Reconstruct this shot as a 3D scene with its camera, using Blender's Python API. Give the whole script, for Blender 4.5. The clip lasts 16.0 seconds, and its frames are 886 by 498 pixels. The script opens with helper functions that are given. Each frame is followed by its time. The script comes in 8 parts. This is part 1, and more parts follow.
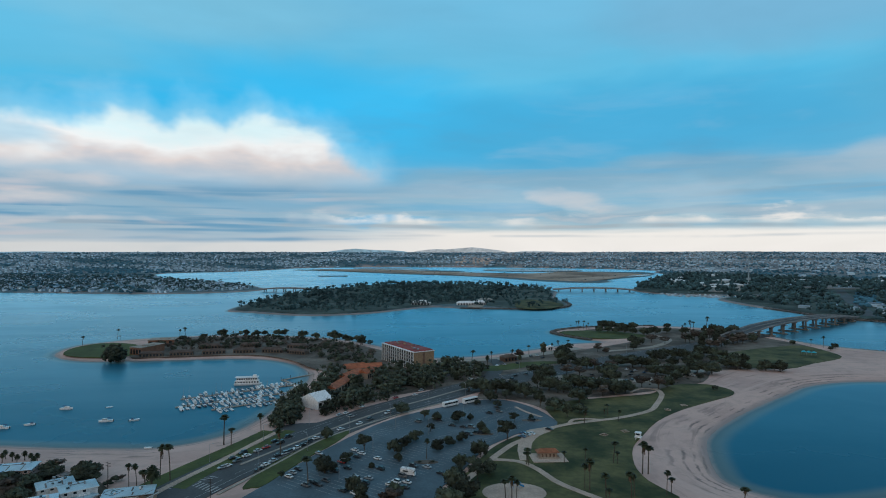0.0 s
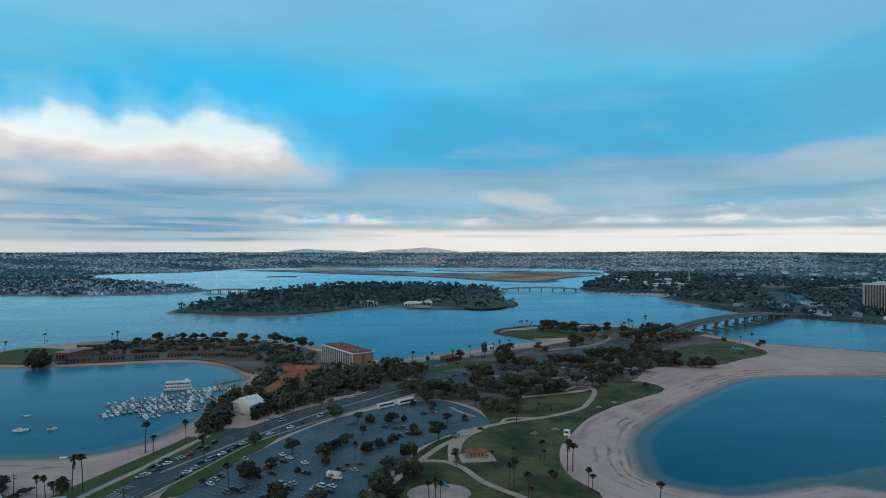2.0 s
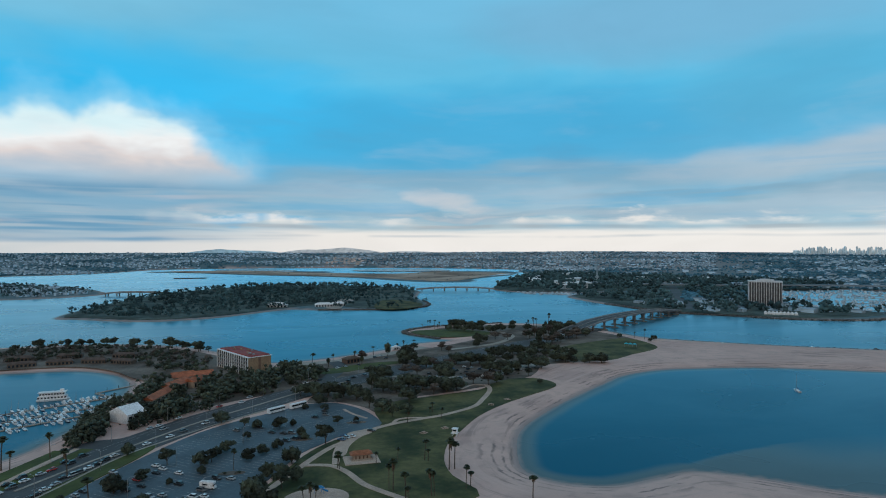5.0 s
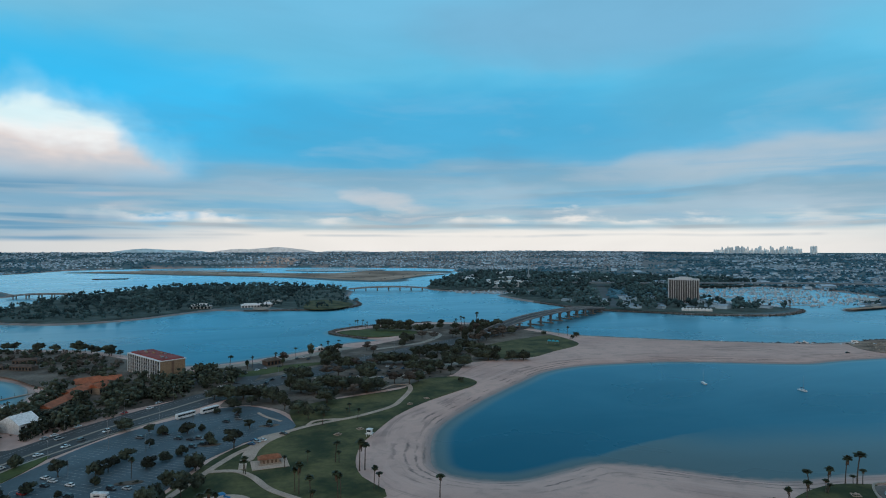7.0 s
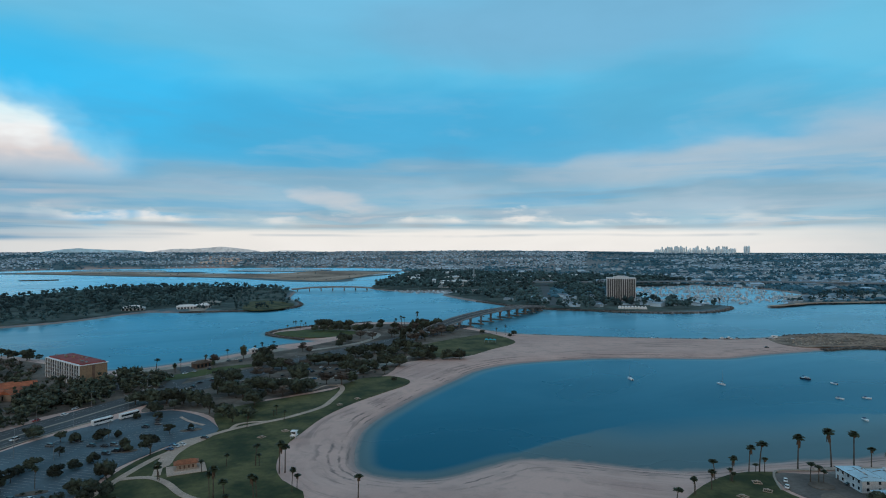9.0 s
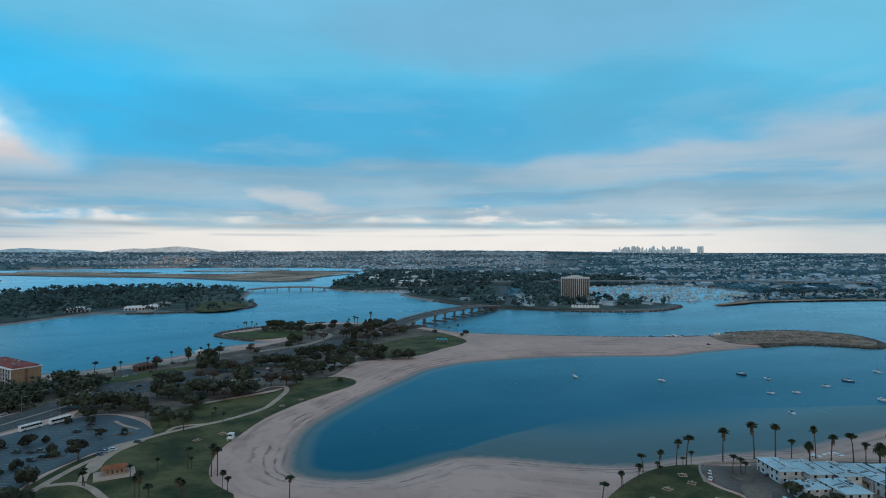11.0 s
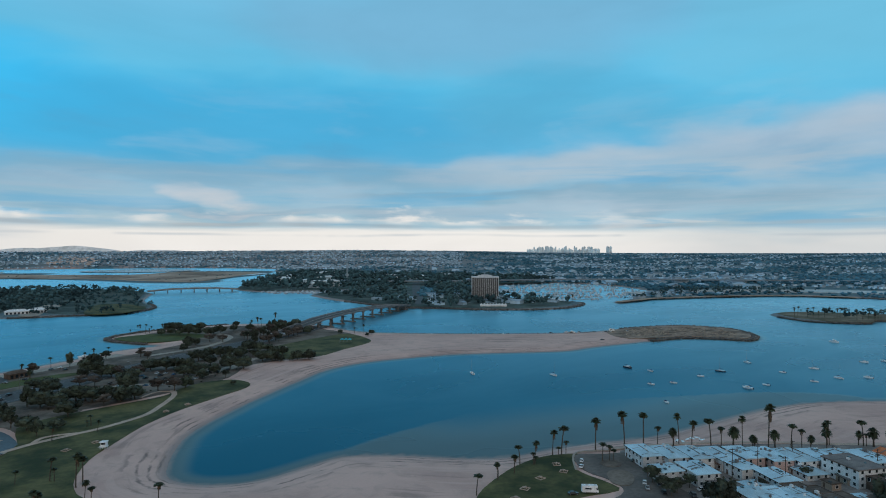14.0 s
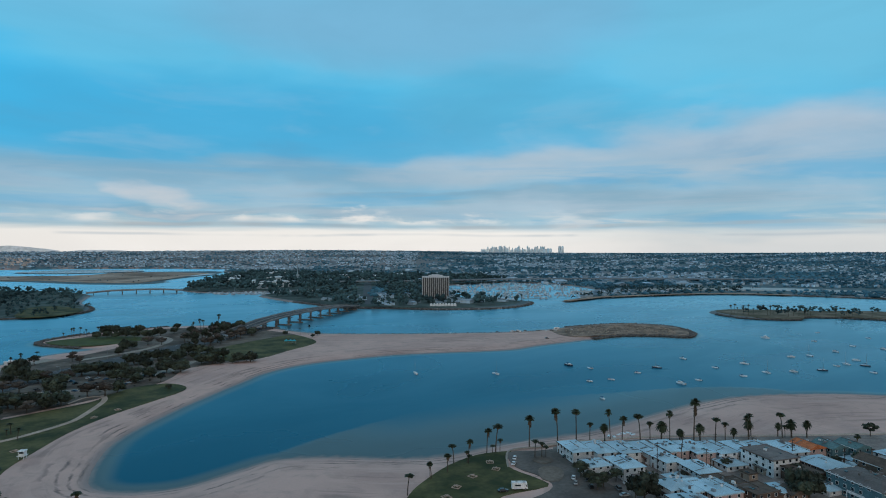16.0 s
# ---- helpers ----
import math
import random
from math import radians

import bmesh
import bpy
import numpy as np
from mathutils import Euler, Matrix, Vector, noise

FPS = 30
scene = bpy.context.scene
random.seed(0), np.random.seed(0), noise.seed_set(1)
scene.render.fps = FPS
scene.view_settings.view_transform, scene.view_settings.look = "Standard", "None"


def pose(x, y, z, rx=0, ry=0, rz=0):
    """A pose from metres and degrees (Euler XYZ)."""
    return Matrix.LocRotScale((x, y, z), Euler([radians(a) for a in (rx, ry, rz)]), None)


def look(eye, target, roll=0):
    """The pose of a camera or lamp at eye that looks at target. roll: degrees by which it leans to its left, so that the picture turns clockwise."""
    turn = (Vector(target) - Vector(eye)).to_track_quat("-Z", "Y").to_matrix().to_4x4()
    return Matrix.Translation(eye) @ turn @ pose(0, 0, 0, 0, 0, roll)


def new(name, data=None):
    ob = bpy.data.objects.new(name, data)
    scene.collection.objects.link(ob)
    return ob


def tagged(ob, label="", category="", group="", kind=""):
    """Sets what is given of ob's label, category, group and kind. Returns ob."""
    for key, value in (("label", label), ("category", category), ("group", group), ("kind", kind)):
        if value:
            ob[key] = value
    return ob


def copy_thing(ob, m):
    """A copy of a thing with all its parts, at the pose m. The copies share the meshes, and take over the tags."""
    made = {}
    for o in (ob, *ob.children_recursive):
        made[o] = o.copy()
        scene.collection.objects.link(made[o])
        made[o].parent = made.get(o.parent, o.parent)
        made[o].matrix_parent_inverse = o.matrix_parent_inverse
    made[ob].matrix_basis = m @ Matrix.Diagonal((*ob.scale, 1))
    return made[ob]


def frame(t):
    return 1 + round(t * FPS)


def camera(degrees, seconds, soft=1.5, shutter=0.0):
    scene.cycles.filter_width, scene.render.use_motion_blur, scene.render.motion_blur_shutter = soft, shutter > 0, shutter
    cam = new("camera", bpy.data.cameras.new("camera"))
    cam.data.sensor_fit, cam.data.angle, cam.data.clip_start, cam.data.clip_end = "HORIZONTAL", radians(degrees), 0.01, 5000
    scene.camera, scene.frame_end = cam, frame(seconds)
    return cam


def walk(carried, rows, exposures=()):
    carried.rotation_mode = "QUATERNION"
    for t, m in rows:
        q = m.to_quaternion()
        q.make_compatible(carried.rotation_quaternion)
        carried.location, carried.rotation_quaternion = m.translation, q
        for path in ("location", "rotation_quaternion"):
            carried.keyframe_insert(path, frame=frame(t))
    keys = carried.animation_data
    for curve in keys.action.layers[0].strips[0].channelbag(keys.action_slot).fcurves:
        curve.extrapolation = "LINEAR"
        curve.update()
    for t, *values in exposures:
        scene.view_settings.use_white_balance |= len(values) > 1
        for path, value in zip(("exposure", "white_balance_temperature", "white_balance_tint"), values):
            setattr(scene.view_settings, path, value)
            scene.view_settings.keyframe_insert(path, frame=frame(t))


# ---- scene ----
cam = camera(71.87, 16.0, soft=1.0)
# seconds, x, y, z, pitch, roll, yaw
ROWS = [
    (0, 0.00, 0.00, 105.00, -0.045, -0.014, 0.000),
    (0.5, 3.18, 0.15, 105.12, -0.044, -0.004, -0.802),
    (1, 6.30, 0.28, 105.24, -0.044, 0.002, -1.827),
    (1.5, 9.28, 0.37, 105.37, -0.044, 0.012, -2.954),
    (2, 12.37, 0.29, 105.49, -0.038, 0.001, -4.287),
    (2.5, 15.66, 0.23, 105.59, -0.037, 0.030, -5.670),
    (3, 18.72, 0.02, 105.65, -0.035, 0.032, -7.023),
    (5.5, 34.17, -2.05, 105.76, -0.049, 0.044, -12.771),
    (6, 37.44, -2.44, 105.71, -0.063, 0.028, -14.189),
    (6.5, 40.61, -2.88, 105.59, -0.075, 0.039, -15.739),
    (7, 43.77, -3.47, 105.45, -0.094, 0.047, -17.316),
    (7.5, 46.99, -4.03, 105.36, -0.108, 0.020, -18.703),
    (8, 50.13, -4.95, 105.30, -0.110, 0.022, -19.824),
    (8.5, 53.27, -6.62, 105.28, -0.110, 0.022, -20.901),
    (9, 55.99, -8.38, 105.24, -0.113, 0.035, -21.975),
    (11.5, 69.95, -16.33, 105.25, -0.128, -0.006, -26.338),
    (12, 72.60, -18.24, 105.20, -0.130, -0.000, -27.386),
    (12.5, 75.09, -20.19, 105.11, -0.121, -0.019, -28.576),
    (13, 77.37, -22.07, 105.02, -0.137, -0.037, -30.025),
    (13.5, 79.47, -23.85, 104.99, -0.138, -0.055, -31.488),
    (14, 81.26, -25.70, 105.03, -0.134, -0.081, -32.838),
    (14.5, 83.19, -27.38, 105.11, -0.139, -0.084, -33.969),
    (15, 85.22, -28.97, 105.19, -0.136, -0.058, -35.125),
    (15.5, 87.30, -30.52, 105.24, -0.140, -0.056, -36.201),
    (16, 89.42, -32.01, 105.27, -0.146, -0.065, -36.987),
]
walk(cam, [(t, pose(x, y, z, 90 + pitch, roll, yaw)) for t, x, y, z, pitch, roll, yaw in ROWS])

# ---- world, sun ----
scene.view_settings.exposure = 0.0
SUN_EL, SUN_AZ = 16.0, 215.0          # degrees; azimuth clockwise from +y


class Nodes:
    """A short way to write node trees."""

    def __init__(self, tree):
        self.t = tree
        tree.nodes.clear()

    def add(self, kind):
        return self.t.nodes.new(kind)

    def attribute(self, name):
        n = self.add("ShaderNodeAttribute")
        n.attribute_name = name
        return n.outputs["Fac"]

    def put(self, socket, v):
        if isinstance(v, bpy.types.NodeSocket):
            self.t.links.new(v, socket)
        elif v is not None:
            if hasattr(socket.default_value, "__len__") and not hasattr(v, "__len__"):
                v = (v, v, v)
            if hasattr(v, "__len__") and len(v) == 3 and socket.type == "RGBA":
                v = (*v, 1)
            socket.default_value = v

    def math(self, op, a, b=None, c=None, clamp=False):
        n = self.add("ShaderNodeMath")
        n.operation, n.use_clamp = op, clamp
        for i, v in enumerate((a, b, c)):
            self.put(n.inputs[i], v)
        return n.outputs[0]

    def vec(self, op, a, b=None):
        n = self.add("ShaderNodeVectorMath")
        n.operation = op
        self.put(n.inputs[0], a)
        self.put(n.inputs[1], b)
        return n.outputs["Value"] if op in ("LENGTH", "DOT_PRODUCT", "DISTANCE") else n.outputs[0]

    def xyz(self, x, y, z):
        n = self.add("ShaderNodeCombineXYZ")
        for i, v in enumerate((x, y, z)):
            self.put(n.inputs[i], v)
        return n.outputs[0]

    def split(self, v):
        n = self.add("ShaderNodeSeparateXYZ")
        self.put(n.inputs[0], v)
        return n.outputs

    def noise(self, vec, scale, detail=4.0, rough=0.55, dist=0.0):
        n = self.add("ShaderNodeTexNoise")
        self.put(n.inputs["Vector"], vec)
        for k, v in (("Scale", scale), ("Detail", detail), ("Roughness", rough), ("Distortion", dist)):
            self.put(n.inputs[k], v)
        return n.outputs["Fac"]

    def ramp(self, fac, stops, ease="LINEAR"):
        n = self.add("ShaderNodeValToRGB")
        n.color_ramp.interpolation = ease
        e = n.color_ramp.elements
        while len(e) < len(stops):
            e.new(0.5)
        for el, (p, c) in zip(e, stops):
            el.position = p
            el.color = (c, c, c, 1) if not hasattr(c, "__len__") else (*c, 1)
        self.put(n.inputs[0], fac)
        return n.outputs[0]

    def span(self, v, a, b, lo=0.0, hi=1.0):
        n = self.add("ShaderNodeMapRange")
        n.interpolation_type = "SMOOTHSTEP"
        for i, q in enumerate((v, a, b, lo, hi)):
            self.put(n.inputs[i], q)
        return n.outputs[0]

    def mix(self, fac, a, b, blend="MIX"):
        n = self.add("ShaderNodeMix")
        n.data_type, n.blend_type = "RGBA", blend
        self.put(n.inputs["Factor"], fac)
        self.put(n.inputs[6], a)
        self.put(n.inputs[7], b)
        return n.outputs[2]


def srgb(r, g, b):
    """Linear colour from 0-255 values."""
    return tuple((v / 255 / 12.92) if v < 10.3 else ((v / 255 + 0.055) / 1.055) ** 2.4 for v in (r, g, b))


def build_sky():
    world = bpy.data.worlds.new("sky")
    scene.world = world
    world.use_nodes = True
    N = Nodes(world.node_tree)
    gen = N.add("ShaderNodeTexCoord").outputs["Generated"]
    d = N.vec("NORMALIZE", gen)
    x, y, z = N.split(d)
    zc = N.math("MAXIMUM", z, 0.0)
    az = N.math("ARCTAN2", x, y)                      # radians, to the right of +y
    # two slow noises bend every cloud edge
    sky_at = N.xyz(N.math("MULTIPLY", az, 2.2), N.math("MULTIPLY", zc, 7.5), 0.7)
    n1 = N.math("ADD", N.noise(sky_at, 1.6, 3.0, 0.5, 0.3), -0.5)
    n2 = N.math("ADD", N.noise(N.vec("ADD", sky_at, (5.1, 3.3, 1.0)), 1.9, 3.5, 0.5, 0.3), -0.5)
    azw = N.math("MULTIPLY_ADD", n1, 0.40, az)
    zw = N.math("MULTIPLY_ADD", n2, 0.085, zc)
    col = N.ramp(zw, [(0.0, srgb(206, 211, 214)), (0.012, srgb(188, 201, 209)), (0.024, srgb(178, 200, 211)), (0.050, srgb(148, 188, 210)), (0.105, srgb(132, 180, 208)),
                      (0.15, srgb(92, 176, 216)), (0.24, srgb(88, 192, 232)), (0.36, srgb(112, 190, 226)), (1.0, srgb(118, 176, 208))])

    lump = N.math("ADD", N.noise(N.xyz(N.math("MULTIPLY", az, 8.0), N.math("MULTIPLY", zc, 24.0), 5.5), 1.5, 4.0, 0.55, 0.3), -0.5)

    def cloud(col, a0, z0, ra, rz, colour, amount, hard=0.0, rag=0.0):
        """A soft mass of cloud or clear air: middle and half-widths in radians."""
        u = N.math("DIVIDE", N.math("ADD", azw, -a0), ra)
        v = N.math("DIVIDE", N.math("ADD", zw, -z0), rz)
        q = N.math("ADD", N.math("MULTIPLY", u, u), N.math("MULTIPLY", v, v))
        if rag:
            q = N.math("MULTIPLY_ADD", lump, rag, q)
        k = N.math("MULTIPLY", N.span(q, 1.0, hard), amount)
        return N.mix(k, col, srgb(*colour))

    col = cloud(col, -0.22, 0.200, 0.50, 0.110, (36, 190, 248), 0.9)      # clear blue over the bright bank
    col = cloud(col, 0.30, 0.190, 0.52, 0.085, (56, 168, 216), 0.85)        # deep blue ahead
    col = cloud(col, 0.80, 0.22, 0.30, 0.07, (78, 168, 208), 0.6)
    col = cloud(col, 0.62, 0.33, 0.46, 0.09, (118, 178, 212), 0.8)         # pale veil above
    col = cloud(col, -0.50, 0.36, 0.45, 0.08, (124, 196, 226), 0.8)
    col = cloud(col, 1.20, 0.31, 0.30, 0.12, (110, 190, 222), 0.8)
    col = cloud(col, 0.30, 0.118, 0.45, 0.024, (124, 166, 192), 0.6)       # grey shelf, higher to the right
    col = cloud(col, 0.85, 0.125, 0.42, 0.034, (172, 190, 204), 0.75)
    col = cloud(col, 1.20, 0.155, 0.34, 0.060, (162, 186, 206), 0.8)
    col = cloud(col, 0.88, 0.080, 0.40, 0.022, (124, 162, 186), 0.7)
    col = cloud(col, 0.55, 0.086, 0.28, 0.012, (120, 160, 186), 0.6)
    col = cloud(col, -0.45, 0.090, 0.40, 0.030, (152, 172, 190), 0.7)      # shade under the bank
    col = cloud(col, 0.30, 0.055, 0.50, 0.010, (112, 158, 188), 0.5)
    # layered grey and blue between the shelf and the horizon
    def layer(fa, fz, at, scale, detail=5.0, bend=0.35):
        return N.noise(N.xyz(N.math("MULTIPLY", az, fa), N.math("MULTIPLY", zc, fz), at), scale, detail, 0.55, bend)

    def veil(col, k, colour):
        return N.mix(k, col, srgb(*colour))

    lay = layer(2.4, 24.0, 9.3, 1.1)
    mask = N.math("MULTIPLY", N.span(zc, 0.026, 0.045), N.span(N.math("MULTIPLY_ADD", n1, 0.05, zc), 0.150, 0.105))
    col = veil(col, N.math("MULTIPLY", N.math("MULTIPLY", N.span(lay, 0.48, 0.66), mask), 0.50), (166, 186, 204))
    col = veil(col, N.math("MULTIPLY", N.math("MULTIPLY", N.span(lay, 0.50, 0.34), mask), 0.75), (98, 172, 212))
    # blue gap under the bank, and pale streaks low over the land
    col = cloud(col, -0.30, 0.083, 0.20, 0.016, (84, 170, 212), 0.7)
    col = cloud(col, -0.14, 0.040, 0.16, 0.010, (92, 186, 232), 0.9)
    col = cloud(col, -0.40, 0.045, 0.22, 0.014, (98, 168, 205), 0.7)
    streak = layer(3.2, 44.0, 1.7, 1.25)
    band = N.math("MULTIPLY", N.span(zc, 0.006, 0.03), N.span(zc, 0.070, 0.035))
    col = veil(col, N.math("MULTIPLY", N.math("MULTIPLY", N.span(streak, 0.50, 0.66), band), 0.60), (218, 216, 216))
    col = veil(col, N.math("MULTIPLY", N.math("MULTIPLY", N.span(streak, 0.47, 0.30), band), 0.50), (96, 166, 204))
    # glow along the horizon, strongest ahead
    edge = N.math("MULTIPLY_ADD", N.math("ADD", streak, -0.5), 0.020, zc)
    ahead = N.span(N.math("ABSOLUTE", N.math("ADD", az, -0.40)), 0.74, 0.34, 0.22, 1.0)
    glow = N.math("MULTIPLY", N.span(edge, 0.034, 0.022), ahead)
    col = veil(col, N.math("MULTIPLY", glow, 0.93), (247, 243, 239))
    # banks of slate and lilac cloud low over the western land
    west = N.span(az, 0.02, -0.30)
    seam = layer(2.0, 36.0, 15.2, 1.0, 3.0, 0.3)
    lowsky = N.math("MULTIPLY", N.math("MULTIPLY", N.span(zc, 0.007, 0.016), N.span(zc, 0.115, 0.085)), west)
    col = veil(col, N.math("MULTIPLY", lowsky, 0.55), (136, 172, 198))
    col = veil(col, N.math("MULTIPLY", N.math("MULTIPLY", N.span(seam, 0.47, 0.36), lowsky), 0.85), (84, 148, 188))
    col = veil(col, N.math("MULTIPLY", N.math("MULTIPLY", N.span(seam, 0.52, 0.64), lowsky), 0.80), (206, 200, 206))
    # a row of small bright puffs with flat grey bases above the glow
    base = N.math("MULTIPLY_ADD", layer(2.0, 0.0, 6.1, 1.2, 3.0), 0.022, 0.030)
    puff = layer(7.5, 26.0, 3.4, 1.3, 5.0, 0.2)
    up = N.math("SUBTRACT", zc, base)
    k = N.math("MULTIPLY", N.span(N.math("MULTIPLY_ADD", up, -9.0, puff), 0.40, 0.58), N.span(up, -0.005, 0.004))
    k = N.math("MULTIPLY", k, N.span(N.math("ABSOLUTE", N.math("ADD", az, -0.30)), 0.60, 0.36, 0.15, 1.0))
    k = N.math("MULTIPLY", k, N.span(layer(5.0, 0.0, 7.7, 1.7, 3.0), 0.38, 0.58, 0.12, 1.0))
    col = veil(col, N.math("MULTIPLY", k, 0.85), (250, 243, 238))
    under = N.math("MULTIPLY", N.span(N.math("ABSOLUTE", N.math("ADD", up, 0.0055)), 0.0045, 0.001), N.span(layer(4.0, 0.0, 8.8, 1.6, 3.0), 0.40, 0.60))
    col = veil(col, N.math("MULTIPLY", under, 0.60), (160, 172, 184))
    base2 = N.math("MULTIPLY_ADD", layer(1.6, 0.0, 2.9, 1.3, 3.0), 0.014, 0.013)
    thin = N.math("MULTIPLY", N.span(N.math("ABSOLUTE", N.math("SUBTRACT", zc, base2)), 0.0035, 0.0), N.span(layer(3.0, 0.0, 11.8, 1.5, 3.0), 0.42, 0.62))
    col = veil(col, N.math("MULTIPLY", thin, 0.55), (176, 190, 202))
    # the bright bank of cumulus with its towers
    wob = layer(6.0, 9.0, 4.0, 1.4, 3.5, 0.3)
    wob = N.math("MULTIPLY_ADD", wob, 2.0, -1.0)
    top = N.math("MULTIPLY", N.span(az, -0.085, -0.27, 0.134, 0.192), N.span(az, -0.46, -0.62, 1.0, 0.92))
    for a0, w, up_by in ((-0.47, 0.07, 0.012), (-0.38, 0.05, 0.014), (-0.305, 0.05, 0.012), (-0.43, 0.03, -0.012), (-0.345, 0.028, -0.008)):
        top = N.math("ADD", top, N.span(N.math("ABSOLUTE", N.math("ADD", az, -a0)), w, 0.0, 0.0, up_by))
    top = N.math("ADD", top, N.math("MULTIPLY", wob, 0.018))
    billow = N.math("ADD", layer(9.0, 11.0, 8.3, 1.5, 3.0, 0.15), -0.5)
    top = N.math("MULTIPLY_ADD", billow, 0.075, top)
    upper = N.span(N.math("SUBTRACT", top, zc), -0.014, 0.022)
    lower = N.span(N.math("MULTIPLY_ADD", n1, 0.06, zc), 0.086, 0.132)
    ends = N.math("MULTIPLY", N.span(az, -0.07, -0.13), N.span(az, -1.25, -0.9))
    bank = N.math("MULTIPLY", N.math("MULTIPLY", upper, lower), ends)
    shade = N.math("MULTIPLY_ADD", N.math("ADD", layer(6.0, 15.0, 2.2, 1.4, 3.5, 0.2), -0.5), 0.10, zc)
    rose = N.ramp(N.span(shade, 0.095, 0.20), [(0.0, srgb(188, 196, 208)), (0.3, srgb(228, 218, 216)), (0.65, srgb(246, 248, 248)), (1.0, srgb(224, 250, 255))])
    halo = N.math("MULTIPLY", N.math("MULTIPLY", N.span(N.math("SUBTRACT", top, zc), -0.05, 0.0), lower), ends)
    col = veil(col, N.math("MULTIPLY", halo, 0.45), (170, 226, 250))
    col = N.mix(bank, col, rose)
    col = cloud(col, -0.62, 0.150, 0.10, 0.022, (168, 216, 240), 0.7)
    for a0, z0, ra, rz, k in ((0.225, 0.084, 0.042, 0.018, 0.75), (-0.55, 0.104, 0.10, 0.016, 0.8), (-0.60, 0.068, 0.14, 0.010, 0.85), (-0.60, 0.037, 0.16, 0.006, 0.7), (0.18, 0.052, 0.10, 0.005, 0.5), (0.75, 0.140, 0.22, 0.020, 0.22), (1.10, 0.175, 0.22, 0.034, 0.3)):
        col = cloud(col, a0, z0, ra * 1.2, rz * 1.3, (222, 214, 214), k * 0.8, -0.4, 1.7)
    # overhead and behind lies an even grey deck, warm towards the low sun
    over = N.span(zc, 0.42, 0.62)
    back = N.math("MAXIMUM", N.span(y, 0.05, -0.35), over)
    deckgrey = N.mix(N.span(y, 0.2, -0.8), srgb(134, 168, 192), srgb(166, 176, 182))
    col = N.mix(back, col, deckgrey)
    # wisps and torn edges through the whole deck
    wisp = layer(4.0, 17.0, 12.4, 1.1, 4.0, 0.3)
    low = N.math("MULTIPLY", N.span(zc, 0.03, 0.06), N.span(zc, 0.30, 0.13))
    col = veil(col, N.math("MULTIPLY", N.math("MULTIPLY", N.span(wisp, 0.50, 0.74), low), 0.26), (190, 204, 218))
    col = veil(col, N.math("MULTIPLY", N.math("MULTIPLY", N.span(wisp, 0.48, 0.26), low), 0.30), (86, 152, 192))
    mottle = N.noise(N.vec("ADD", sky_at, (1.0, 8.0, 2.0)), 1.4, 4.0, 0.55, 0.4)
    k = N.span(mottle, 0.25, 0.75, 0.95, 1.05)
    col = N.mix(1.0, col, N.xyz(k, k, k), "MULTIPLY")
    sky = N.add("ShaderNodeTexSky")
    sky.sky_type, sky.sun_disc = "NISHITA", False
    sky.sun_elevation, sky.sun_rotation = radians(SUN_EL), radians(SUN_AZ)
    bg1, bg2, add = N.add("ShaderNodeBackground"), N.add("ShaderNodeBackground"), N.add("ShaderNodeMixShader")
    N.put(bg1.inputs[0], sky.outputs[0])
    bg1.inputs[1].default_value = 0.10
    N.put(bg2.inputs[0], col)
    bg2.inputs[1].default_value = 1.0
    add.inputs[0].default_value = 0.92
    out = N.add("ShaderNodeOutputWorld")
    N.put(add.inputs[1], bg1.outputs[0])
    N.put(add.inputs[2], bg2.outputs[0])
    N.put(out.inputs[0], add.outputs[0])


build_sky()
sun = new("sun", bpy.data.lights.new("sun", "SUN"))
sun.data.energy, sun.data.angle, sun.data.color = 0.35, radians(18), (1.0, 0.80, 0.62)
a = radians(SUN_AZ)
sun.matrix_world = look((0, 0, 200), Vector((0, 0, 200)) - Vector((math.sin(a) * math.cos(radians(SUN_EL)), math.cos(a) * math.cos(radians(SUN_EL)), math.sin(radians(SUN_EL)))))

# ---- materials ----
MATS = {}


